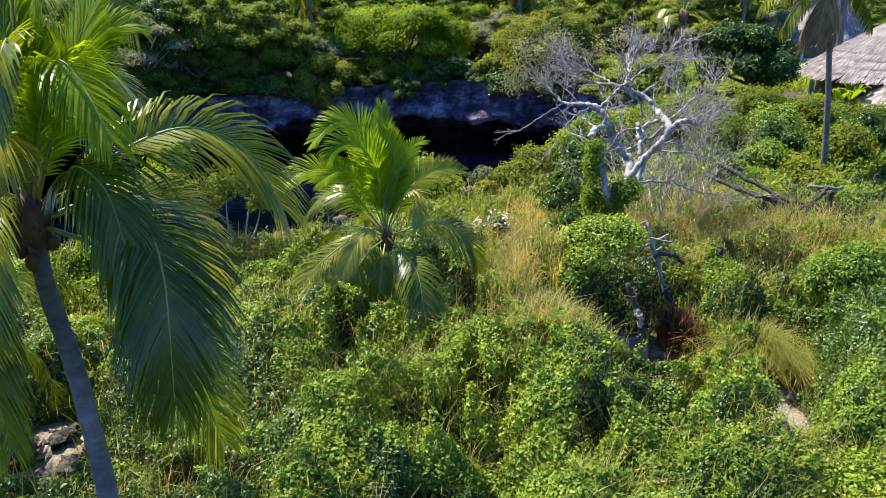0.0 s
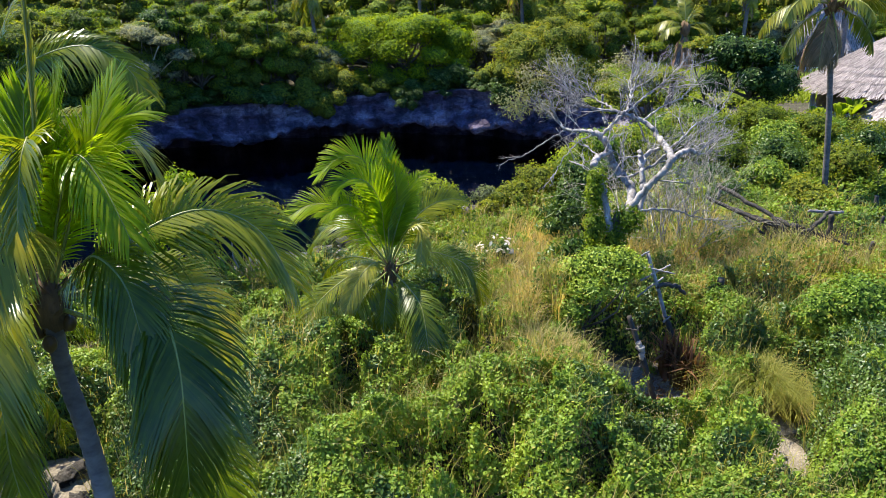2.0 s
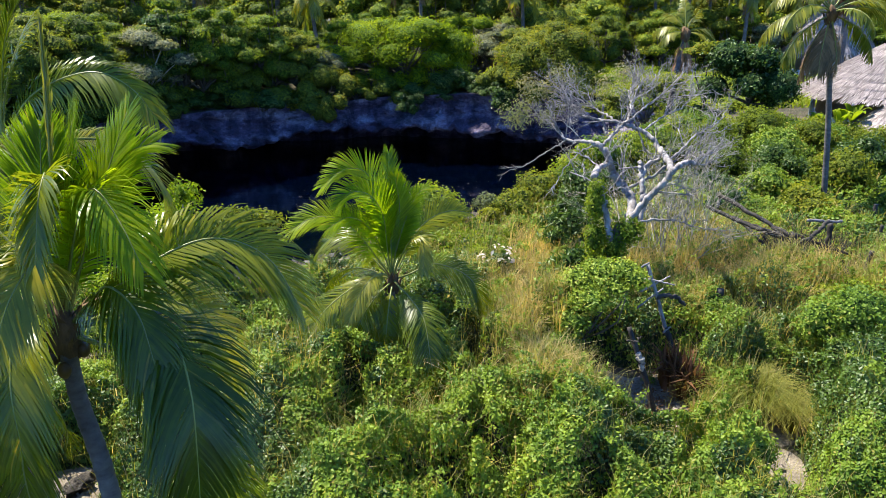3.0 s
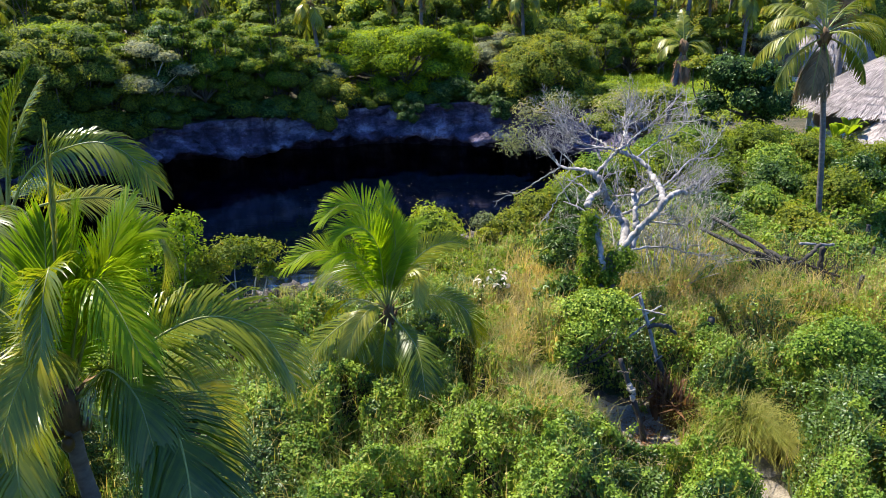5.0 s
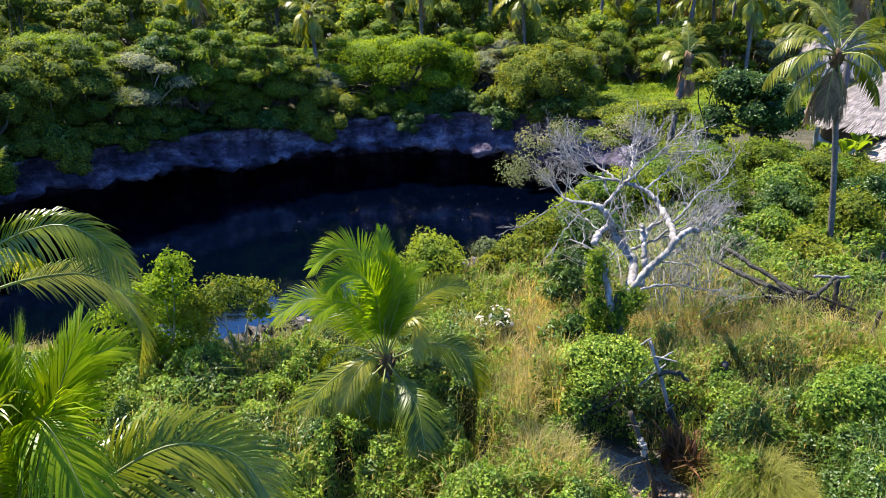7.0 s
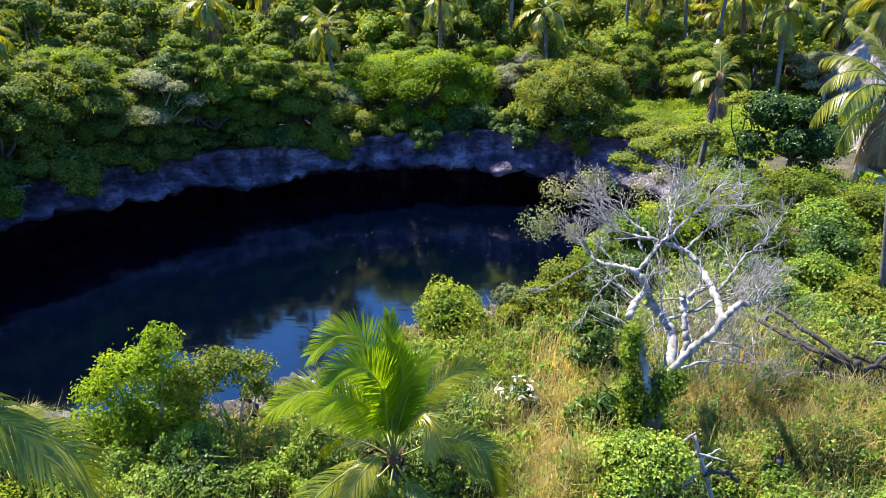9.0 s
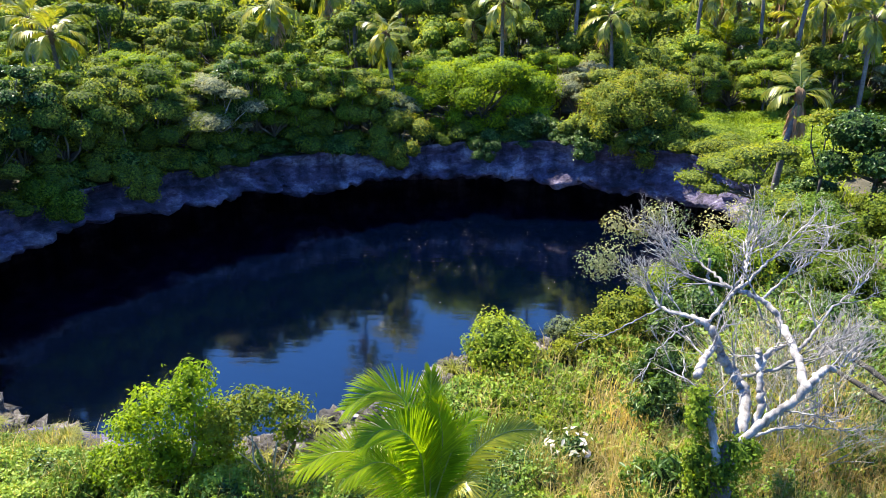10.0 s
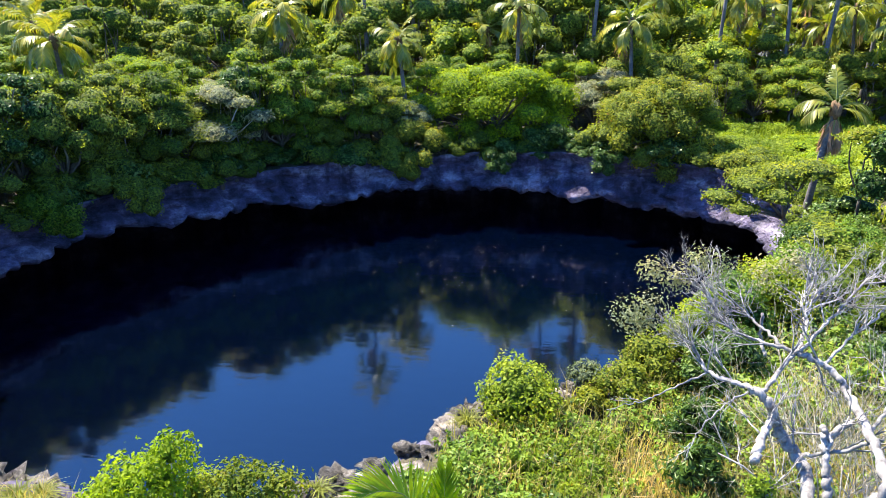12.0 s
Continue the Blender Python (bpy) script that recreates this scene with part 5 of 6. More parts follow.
def build_meadow():
    rng = np.random.default_rng(66)
    n = 46000
    x, y = rng.uniform(9, 48, n), rng.uniform(44, 77, n)
    d, r, top = rim_at(x, y)
    k = (d > r + 0.6) & (noise2(x, y, 7, 71) > -0.75) & ((x < 19) | (y > 50))
    x, y = x[k], y[k]
    z = ground_z(x, y) + 0.35 * (noise2(x, y, 3.0, 72) + 0.6 * noise2(x, y, 0.9, 73))
    v, f = blades(np.stack([x, y, z - 0.3], 1), rng.uniform(0.7, 1.3, len(x)), rng.uniform(0.05, 0.11, len(x)), np.abs(rng.normal(0.4, 0.3, len(x))), rng)
    feather = leaf_chips(np.stack([x, y, z + 0.45], 1) + rng.normal(0, 0.22, (len(x), 3)), np.repeat([[0, -0.3, 1.0]], len(x), 0), rng.uniform(0.12, 0.24, len(x)), rng, 0.5, 0.6)
    v, f = joined([(v, f), feather])
    tagged(part("meadow_grass", mesh_from("meadow_grass", v, f, MEADOW)), "bright yellow-green tall grass of the sunny meadow", "grass", kind="stuff")


build_meadow()


# ---- the dead tree ----
def limb(points, r0, r1, rng, sides=8, wobble=0.018):
    p = curve_through(points, 8)
    p[1:-1] += rng.normal(0, wobble, (len(p) - 2, 3))
    return tube(p, np.linspace(r0, r1, len(p)) * (1 + rng.normal(0, 0.07, len(p))), sides)


def twigs(start, way, length, depth, rng, out, spread=0.6, r=0.012, up=0.1):
    """Forking bare twigs."""
    end = start + way * length
    mid = (start + end) / 2 + rng.normal(0, 0.06, 3) * length
    out.append(tube(np.array([start, mid, end]), [r, r * 0.55], 4))
    if depth:
        for k in range(2 + int(rng.random() < 0.5)):
            w = unit(way + rng.normal(0, spread, 3) + [0, 0, up])
            twigs(start + (end - start) * rng.uniform(0.45, 1.0), w, length * rng.uniform(0.55, 0.8), depth - 1, rng, out, spread, r * 0.62, up)


def build_dead_tree():
    rng = np.random.default_rng(301)
    o = np.array([4.45, 17.3, 0.9])
    t = thing("dead_tree", tuple(o), "bleached leafless tree with twisted pale limbs, ivy at its foot", "dead tree")
    limbs = []

    def grow(name, r0, r1, *pts):
        limbs.append((name, pts, r0, r1))
    grow("trunk", 0.36, 0.11, (4.45, 16.95, 0.5), (4.4, 16.9, 1.5), (4.33, 16.9, 2.4), (4.36, 17.0, 3.0), (4.4, 17.05, 3.5))
    grow("limb", 0.15, 0.10, (4.25, 16.9, 2.9), (4.08, 17.1, 3.8), (4.01, 17.3, 4.2), (3.95, 17.4, 4.5))
    grow("limb", 0.21, 0.11, (4.5, 17.1, 3.0), (4.85, 17.7, 3.4), (5.12, 18.5, 3.73), (5.03, 19.0, 3.97), (4.72, 19.2, 4.32), (4.56, 19.2, 4.71), (4.36, 19.1, 5.06), (4.09, 19.2, 5.24))
    grow("limb", 0.12, 0.09, (3.83, 17.7, 4.62), (4.04, 18.2, 4.77), (4.5, 19.1, 4.66))
    grow("limb", 0.14, 0.11, (4.42, 17.0, 3.0), (4.72, 17.0, 3.74), (5.06, 16.9, 4.28), (5.4, 16.8, 4.71), (5.55, 16.8, 5.03))
    grow("limb", 0.11, 0.07, (5.55, 16.8, 5.0), (5.92, 17.2, 5.1), (6.2, 17.5, 5.08), (6.41, 17.7, 4.99))
    grow("limb", 0.14, 0.075, (5.55, 16.8, 5.0), (5.91, 18.3, 4.94), (6.03, 19.5, 5.0), (5.87, 19.9, 5.27), (5.5, 20.1, 5.48), (5.14, 20.1, 5.6))
    grow("limb", 0.13, 0.09, (5.2, 18.0, 3.3), (5.35, 18.2, 3.77), (5.33, 18.4, 4.17), (5.3, 18.6, 4.58), (5.27, 18.7, 4.82))
    grow("limb", 0.08, 0.06, (5.33, 18.5, 4.46), (5.51, 18.7, 4.76), (5.89, 18.9, 4.84))
    grow("limb", 0.06, 0.05, (5.1, 18.9, 4.04), (5.49, 18.6, 4.34), (5.89, 18.3, 4.79))
    grow("limb", 0.07, 0.06, (4.25, 19.2, 5.15), (4.6, 19.6, 5.29), (4.96, 20.0, 5.51), (5.13, 20.1, 5.64))
    grow("branch", 0.09, 0.025, (4.12, 19.2, 5.23), (3.79, 19.4, 5.25), (3.38, 19.8, 5.23), (3.19, 20.2, 5.49), (2.9, 20.5, 5.66))
    grow("bare_branch", 0.035, 0.014, (3.46, 19.8, 5.22), (2.85, 19.8, 4.85), (2.3, 19.8, 4.48), (1.79, 19.8, 4.3))
    grow("bare_branch", 0.03, 0.012, (4.03, 19.2, 5.18), (3.46, 19.0, 4.82), (3.14, 18.9, 4.32), (2.91, 18.8, 3.98))
    grow("branch", 0.07, 0.02, (5.1, 20.1, 5.63), (4.65, 20.3, 5.68), (4.14, 20.6, 5.72), (3.74, 21.0, 5.91), (3.34, 21.4, 6.09))
    grow("branch", 0.045, 0.012, (4.14, 20.6, 5.72), (3.88, 21.0, 5.79), (3.6, 21.5, 6.19), (3.06, 22.0, 6.52))
    grow("branch", 0.055, 0.014, (4.86, 20.2, 5.7), (4.58, 20.8, 5.84), (4.32, 21.2, 6.0), (3.78, 21.6, 6.26), (3.4, 22.0, 6.69))
    grow("spike", 0.06, 0.05, (4.75, 20.7, 5.2), (4.7, 20.9, 5.5), (4.66, 21.0, 6.05))
    grow("branch", 0.06, 0.014, (5.13, 20.1, 5.6), (5.39, 20.6, 5.92), (5.68, 21.2, 6.25), (6.16, 21.7, 6.52), (6.61, 22.1, 6.84))
    grow("branch", 0.045, 0.012, (5.39, 20.6, 5.92), (5.5, 21.0, 6.21), (5.6, 21.4, 6.55), (5.89, 21.8, 6.95))
    grow("branch", 0.055, 0.014, (5.19, 20.1, 5.65), (5.98, 20.9, 6.06), (6.66, 21.6, 6.34), (7.3, 22.2, 6.77))
    grow("branch", 0.05, 0.014, (5.63, 20.0, 5.42), (6.51, 20.9, 5.73), (7.25, 21.6, 5.87), (7.78, 22.2, 6.25), (7.84, 22.6, 6.63))
    grow("branch", 0.055, 0.014, (6.0, 18.5, 4.9), (6.64, 19.3, 5.11), (7.24, 20.0, 5.34), (8.12, 20.8, 5.53), (8.65, 21.4, 6.0))
    grow("branch", 0.05, 0.01, (5.05, 17.4, 3.5), (6.11, 18.2, 3.3), (7.13, 18.8, 2.9), (8.14, 19.3, 2.63))
    grow("branch", 0.04, 0.01, (5.9, 18.3, 4.8), (6.5, 18.9, 4.6), (7.2, 19.5, 4.7), (7.9, 20.1, 4.9))
    grow("branch", 0.035, 0.01, (6.3, 17.6, 5.0), (6.9, 18.2, 4.9), (7.6, 18.8, 5.0))
    for name, pts, r0, r1 in limbs:
        r0, r1 = (r0, r1) if name == "trunk" else (r0 * 0.66, r1 * 0.7)
        p = np.array(pts) - o
        pieces = [limb(p, r0, r1, rng)]
        if name == "branch":
            fine = []
            way = unit(p[-1] - p[-2])
            for k in range(5):
                c = curve_through(p, 5)
                i = min(len(c) - 2, int(rng.uniform(0.25, 0.85) * (len(c) - 1)))
                twigs(c[i], unit(unit(c[i + 1] - c[i]) + rng.normal(0, 0.5, 3) + [0, 0, 0.3]), rng.uniform(0.45, 0.75), 3, rng, fine, 0.5, 0.02, 0.12)
            for k in range(9):
                q = rng.uniform(0.3, 1.0)
                c = curve_through(p, 5)
                i = min(len(c) - 2, int(q * (len(c) - 1)))
                w = unit(unit(c[i + 1] - c[i]) + rng.normal(0, 0.55, 3) + [0, 0, 0.25])
                twigs(c[i], w, rng.uniform(0.3, 0.55), 3, rng, fine, 0.5, 0.009, 0.12)
            twigs(p[-1], way, 0.4, 3, rng, fine, 0.5, 0.008, 0.1)
            pieces += fine
        if name == "limb" and np.linalg.norm(p[-1] - p[0]) > 1.0:
            c = curve_through(p, 5)
            for k in range(2):
                i = min(len(c) - 2, int(rng.uniform(0.35, 0.95) * (len(c) - 1)))
                w = unit(unit(c[i + 1] - c[i]) * 0.4 + rng.normal(0, 0.55, 3) * [1, 0.6, 1] + [0.1, 0.2, 0.5])
                twigs(c[i], w, rng.uniform(0.5, 1.0), 3, rng, pieces, 0.42, 0.024, 0.12)
        if name == "bare_branch":
            for k in range(3):
                w = unit(unit(p[-1] - p[-2]) + rng.normal(0, 0.5, 3))
                twigs(p[-2] + (p[-1] - p[-2]) * (0.3 + 0.35 * k), w, 0.3, 1, rng, pieces, 0.5, 0.01, 0.1)
        v, f = joined(pieces)
        part(name, mesh_from(name, v, f, TRUNKBARK if name == "trunk" else DEADWOOD, True), t)
    # live sprigs on the ends that lean over the pond
    for c, r in (((1.95, 21.2, 5.75), 0.55), ((2.4, 21.2, 5.95), 0.5), ((3.0, 21.8, 6.4), 0.4), ((2.5, 22.0, 6.5), 0.4), ((2.2, 21.4, 5.5), 0.4), ((4.0, 22.0, 6.65), 0.5), ((4.9, 22.0, 6.5), 0.5), ((3.5, 22.0, 6.8), 0.4), ((5.5, 22.0, 6.9), 0.45), ((2.9, 20.6, 5.7), 0.3)):
        q = np.array(c) - o
        d = unit(rng.normal(0, 1, (260, 3)))
        pos = q + d * r * rng.random((260, 1)) ** 0.6
        part("sprig", mesh_from("sprig", *leaf_cards(pos, d + [0, 0, 0.6], rng.uniform(0.05, 0.11, 260), rng, 0.5), PALE), t, "small grey-green leafy sprig")["kind"] = "stuff"
    ivy = [(-0.6, -0.25, 2.2, 0.3, 1.7), (-0.62, -0.1, 3.1, 0.3, 1.6), (-0.6, 0.0, 3.5, 0.24, 1.2), (0.2, -0.35, 2.5, 0.42, 0.9), (-0.5, -0.3, 1.5, 0.36, 1.3), (-0.15, -0.42, 2.0, 0.36, 1.2), (0.1, -0.35, 1.1, 0.4, 1.2), (-0.35, -0.4, 0.7, 0.4, 1.1)]
    part("ivy", crown_mesh("ivy", ivy, 0.085, BRIGHT, rng, cover=1.6, under=-1.0, core=0.6), t, "ivy climbing the pale trunk")


def bare_shrub(at, height, count, seed, label="bare grey twiggy shrub", mat=None):
    rng = np.random.default_rng(seed)
    t = thing("bare_shrub", at, label, "shrub", "bare shrubs under the dead tree")
    out = []
    for k in range(count):
        a = rng.uniform(0, 6.28)
        w = unit(np.array([math.cos(a) * 0.45, math.sin(a) * 0.45, 1.0]) + rng.normal(0, 0.2, 3))
        twigs(rng.normal(0, 0.18, 3) * [1, 1, 0], w, height * rng.uniform(0.35, 0.55), 4, rng, out, 0.42, 0.016, 0.15)
    v, f = joined(out)
    part("branchwork", mesh_from("branchwork", v, f, mat or GREYWOOD), t)["kind"] = "stuff"
    return t


build_dead_tree()
for k, (x, y, z, h) in enumerate(((5.9, 20.0, 1.0, 4.7), (6.6, 20.2, 1.0, 4.7), (7.3, 20.0, 1.0, 4.4), (7.9, 20.6, 1.0, 4.2), (6.5, 19.4, 1.0, 4.4))):
    bare_shrub((x, y, z), h, 5, 320 + k)
for k, (x, y, h) in enumerate(((11.3, 20.4, 1.6), (10.9, 20.9, 1.5), (11.8, 20.2, 1.4), (10.4, 20.8, 1.3), (12.0, 20.9, 1.6))):
    bare_shrub((x, y, 0.9), h, 6, 332 + k, "dark burnt brushwood under the fallen frame", DARKWOOD)


# ---- posts, poles and the fallen frame ----
def wood_post(name, points, r0, r1, mat, label, category, seed, group="", at=None):
    rng = np.random.default_rng(seed)
    p = np.array(points, float)
    t = thing(name, tuple(p[0]), label, category, group)
    v, f = limb(p - p[0], r0, r1, rng, 9, 0.006)
    part("shaft", mesh_from("shaft", v, f, mat, True), t)
    return t, rng, p


def build_poles():
    t, rng, p = wood_post("pole", [(5.75, 14.6, 0.0), (5.5, 14.8, 0.9), (5.23, 15.0, 1.6)], 0.075, 0.065, DARKWOOD, "leaning pole, charred below and bleached white above, with stub arms", "pole", 340)
    o = p[0]
    part("bleached_top", mesh_from("bleached_top", *limb(np.array([(5.25, 15.0, 1.5), (5.05, 15.2, 2.2), (4.8, 15.5, 3.02)]) - o, 0.048, 0.042, rng, 9, 0.003), DEADWOOD, True), t, "sun-bleached white upper pole")
    for a, b in (((4.45, 15.3, 2.95), (4.85, 15.55, 3.05)), ((4.6, 15.2, 2.45), (5.35, 15.45, 2.75)), ((4.5, 15.0, 2.1), (5.2, 15.4, 2.45)), ((4.7, 15.4, 2.7), (5.4, 15.2, 2.62)), ((5.15, 14.9, 1.5), (5.35, 15.0, 1.62))):
        part("stub_arm", mesh_from("stub_arm", *limb(np.array([a, ((a[0] + b[0]) / 2, (a[1] + b[1]) / 2, (a[2] + b[2]) / 2 + 0.01), b]) - o, 0.026, 0.018, rng, 6, 0.006), DEADWOOD, True), t)
    part("bent_arm", mesh_from("bent_arm", *limb(np.array([(5.0, 15.2, 2.3), (5.45, 15.3, 2.3), (5.75, 15.3, 2.05)]) - o, 0.06, 0.04, rng, 7), DARKWOOD, True), t)
    t, rng, p = wood_post("pole", [(4.62, 13.2, -0.1), (4.5, 13.35, 0.7), (4.25, 13.65, 1.5), (4.03, 13.9, 2.15)], 0.075, 0.055, DARKWOOD, "leaning charred pole with flaking white patches", "pole", 341)
    part("pale_patch", mesh_from("pale_patch", *limb(np.array([(4.33, 13.54, 1.28), (4.28, 13.6, 1.45), (4.22, 13.68, 1.6)]) - p[0], 0.066, 0.064, rng, 9), GREYWOOD, True), t, "flaking white paint")
    part("stub_arm", mesh_from("stub_arm", *limb(np.array([(3.95, 13.75, 1.9), (4.15, 13.72, 1.9), (4.3, 13.8, 1.95)]) - p[0], 0.02, 0.014, rng, 6), DARKWOOD, True), t)
    for k, (x, y, z, h, r) in enumerate(((6.75, 15.8, 0.4, 1.85, 0.095), (12.42, 19.15, 0.9, 1.15, 0.07), (15.4, 23.9, 1.2, 0.9, 0.08), (14.4, 21.8, 1.0, 1.0, 0.06))):
        wood_post("fence_post", [(x, y, z - 0.2), (x + 0.02, y, z + h * 0.5), (x + (0.03 if k != 1 else 0.12), y + 0.03, z + h)], r, r * 0.9, DARKWOOD, "charred black wooden post standing in the grass", "post", 350 + k, "charred posts")
    o = np.array([10.7, 20.2, 1.0])
    t = thing("fallen_frame", tuple(o), "collapsed charred timber frame lying in the grass", "fallen timber")
    rng = np.random.default_rng(360)
    for name, a, b, r, m in (("beam", (9.05, 22.4, 2.9), (10.7, 20.25, 2.1), 0.075, DARKWOOD), ("beam", (8.72, 22.3, 2.5), (10.6, 20.2, 2.0), 0.07, DARKWOOD), ("rail", (9.1, 22.1, 2.35), (10.5, 20.2, 2.1), 0.045, DARKWOOD), ("rail", (9.6, 22.0, 2.2), (10.3, 20.4, 1.5), 0.05, DARKWOOD), ("beam", (10.2, 20.7, 2.3), (11.6, 19.7, 1.2), 0.06, DARKWOOD), ("prop", (10.1, 20.9, 2.1), (10.0, 20.6, 0.9), 0.06, DARKWOOD), ("rail", (11.0, 21.0, 2.0), (12.6, 20.4, 1.5), 0.05, DARKWOOD),
                             ("prop", (9.12, 22.35, 2.85), (9.05, 22.25, 2.45), 0.05, DEADWOOD), ("post", (10.7, 20.2, 2.25), (10.85, 20.0, 0.9), 0.12, DARKWOOD), ("beam", (10.8, 20.1, 1.9), (11.9, 20.6, 2.5), 0.07, DARKWOOD),
                             ("prop", (10.9, 19.95, 1.6), (11.25, 19.6, 0.95), 0.06, DARKWOOD), ("rail", (11.3, 20.7, 2.5), (12.5, 20.9, 2.4), 0.05, DEADWOOD), ("post", (12.2, 21.0, 2.3), (12.2, 20.9, 0.9), 0.09, DARKWOOD)):
        a, b = np.array(a) - o, np.array(b) - o
        part(name, mesh_from(name, *limb([a, (a + b) / 2 + rng.normal(0, 0.04, 3), b], r, r * 0.85, rng, 8), m, True), t)


build_poles()


# ---- mounds of vines ----
def vine_mound(x, y, r, h, seed, mat=VINE, leaf=0.082):
    rng = np.random.default_rng(seed)
    ls = [(0.1 * r, 0, h - r * 0.45, r * 0.6, 0.8)]
    for k in range(9):
        a = k * 2.4 + rng.uniform(-0.3, 0.3)
        z = (h - r * 0.5) * rng.uniform(0.3, 0.95)
        ls.append((math.cos(a) * r * 0.55, math.sin(a) * r * 0.5, z, r * rng.uniform(0.35, 0.55), rng.uniform(0.8, 1.1)))
    return bush("vine_mound", (x, y, float(ground_z(x, y))), ls, leaf, mat, seed, "rounded mound of climbing vines over a dead bush", "vines", "vine mounds", radius=0.04, core=0.72, ragged=0.2, cover=1.5, under=-0.9)


bush("vine_bower", (3.3, 15.0, float(ground_z(3.3, 15.0))), [(-0.7, 0.0, 1.0, 0.6, 1.0), (-0.75, -0.6, 0.7, 0.5, 1.0), (-0.45, 0.1, 1.7, 0.6, 0.8), (-0.1, 0.2, 2.2, 0.55, 0.7), (0.3, 0.1, 2.5, 0.5, 0.6), (0.7, -0.1, 2.6, 0.45, 0.55), (0.95, -0.3, 2.45, 0.4, 0.7), (0.5, -0.4, 2.3, 0.45, 0.6), (0.0, -0.45, 2.0, 0.5, 0.6), (-0.4, -0.55, 1.5, 0.45, 0.7), (1.0, 0.25, 2.3, 0.32, 1.0), (-0.35, 0.9, 1.3, 0.6, 1.2)],
     0.08, VINE, 899, "bower of vines over a dead bush, dark and hollow beneath", "vines", "vine mounds", radius=0.05, core=0.6, ragged=0.3, cover=1.5, under=-0.9)
for k, (x, y, r, h) in enumerate(((2.55, 14.2, 0.7, 1.4), (2.9, 12.5, 0.7, 1.2), (5.15, 10.6, 0.75, 1.65), (8.7, 12.5, 1.15, 2.3), (9.3, 14.4, 1.3, 2.4), (8.6, 11.0, 1.0, 1.9),
                                  (10.4, 13.0, 1.1, 1.9), (6.5, 14.4, 0.65, 1.3), (7.2, 14.6, 0.8, 1.2), (10.6, 16.6, 1.1, 1.5), (12.4, 17.2, 1.2, 1.6), (9.4, 18.4, 0.9, 1.3), (6.75, 15.7, 0.42, 1.5), (13.6, 15.6, 1.2, 1.8))):
    vine_mound(x, y, r, h, 900 + k, (VINE, BRIGHT, VINE, SHRUB)[k % 4])

# ---- shrubs of the near bank ----
def shrub(at, spread, height, leaf, mat, seed, label, count=7, category="shrub", group="", flat=0.8, **how):
    rng = np.random.default_rng(seed)
    ls = lobes_of(rng, count, spread * 0.7, height - spread * 0.35, spread * 0.5, flat)
    if height > spread * 1.2:
        ls += [(x * 0.9, y * 0.9, z * 0.45, s, f) for x, y, z, s, f in ls[1::2]]
    how = {"core": 0.58, "ragged": 0.26, "cover": 1.15, **how}
    return bush("shrub", (*at, float(ground_z(*at))), ls, leaf, mat, seed, label, category, group, radius=0.03, **how)


shrub((-0.4, 24.3), 1.3, 1.75, 0.12, BRIGHT, 401, "bright yellow-green leafy shrub on the edge of the bank", 13, under=-0.9, ragged=0.42, core=0.45)
shrub((1.6, 25.9), 0.6, 1.2, 0.10, PALE, 402, "small pale green sapling at the water's edge", 5, core=0.4, cover=0.9)
for k, (x, y, s, h) in enumerate(((2.7, 25.4, 0.95, 1.35), (3.6, 26.6, 1.0, 1.6), (4.6, 27.9, 1.1, 1.7), (1.7, 24.9, 0.7, 0.9))):
    shrub((x, y), s, h, 0.11, OLIVE, 410 + k, "olive-yellow scrubby bush along the bank", 6, group="olive bushes of the bank")
for k, (x, y, s, h) in enumerate(((5.6, 29.2, 1.2, 2.2), (7.0, 30.6, 1.3, 2.3), (6.2, 27.6, 1.0, 1.8), (8.6, 32.2, 1.4, 2.2), (10.4, 34.6, 1.5, 2.2), (5.0, 26.0, 0.9, 2.0))):
    shrub((x, y), s, h, 0.13, (BRIGHT, VINE, SHRUB)[k % 3], 420 + k, "green leafy bush between dead tree and pond", 7, group="bushes behind the dead tree")
shrub((3.35, 17.6), 0.95, 1.7, 0.24, SHRUB, 430, "dark shrub with long glossy hanging leaves", 7, cover=1.5, aspect=0.32, droop=0.7, core=0.6)
shrub((3.9, 21.0), 0.8, 1.9, 0.26, SHRUB, 431, "dark shrub with long narrow leaves under the dead branches", 6, aspect=0.25, droop=0.5, core=0.55)
shrub((4.3, 23.2), 0.8, 1.7, 0.24, SHRUB, 436, "dark shrub with long narrow leaves under the dead branches", 6, aspect=0.25, droop=0.5, core=0.55)
white = shrub((1.5, 19.0), 0.55, 1.35, 0.13, SHRUB, 432, "dark shrub topped with ivory-white leaves", 6)
RW = np.random.default_rng(433)
WD = unit(RW.normal(0, 1, (34, 3)) * [1, 1, 0.5] + [0, -0.3, 0.8])
part("white_leaves", mesh_from("white_leaves", *leaf_cards(np.array([0, 0, 0.95]) + WD * [0.62, 0.62, 0.5], WD + [0, 0, 0.5], RW.uniform(0.12, 0.24, 34), RW, 0.5, 0.2, 0.4), IVORY), white, "ivory-white leaves")
for k, (x, y, s, h) in enumerate(((0.6, 22.2, 0.9, 0.75), (1.3, 21.3, 0.9, 0.8), (0.1, 21.4, 0.8, 0.7), (1.9, 22.6, 0.8, 0.7), (0.9, 20.3, 0.7, 0.8))):
    shrub((x, y), s, h, 0.13, BRIGHT, 440 + k, "low bright green broad-leaved bush on the bank", 6, group="low bushes of the bank", aspect=0.45, droop=0.4)
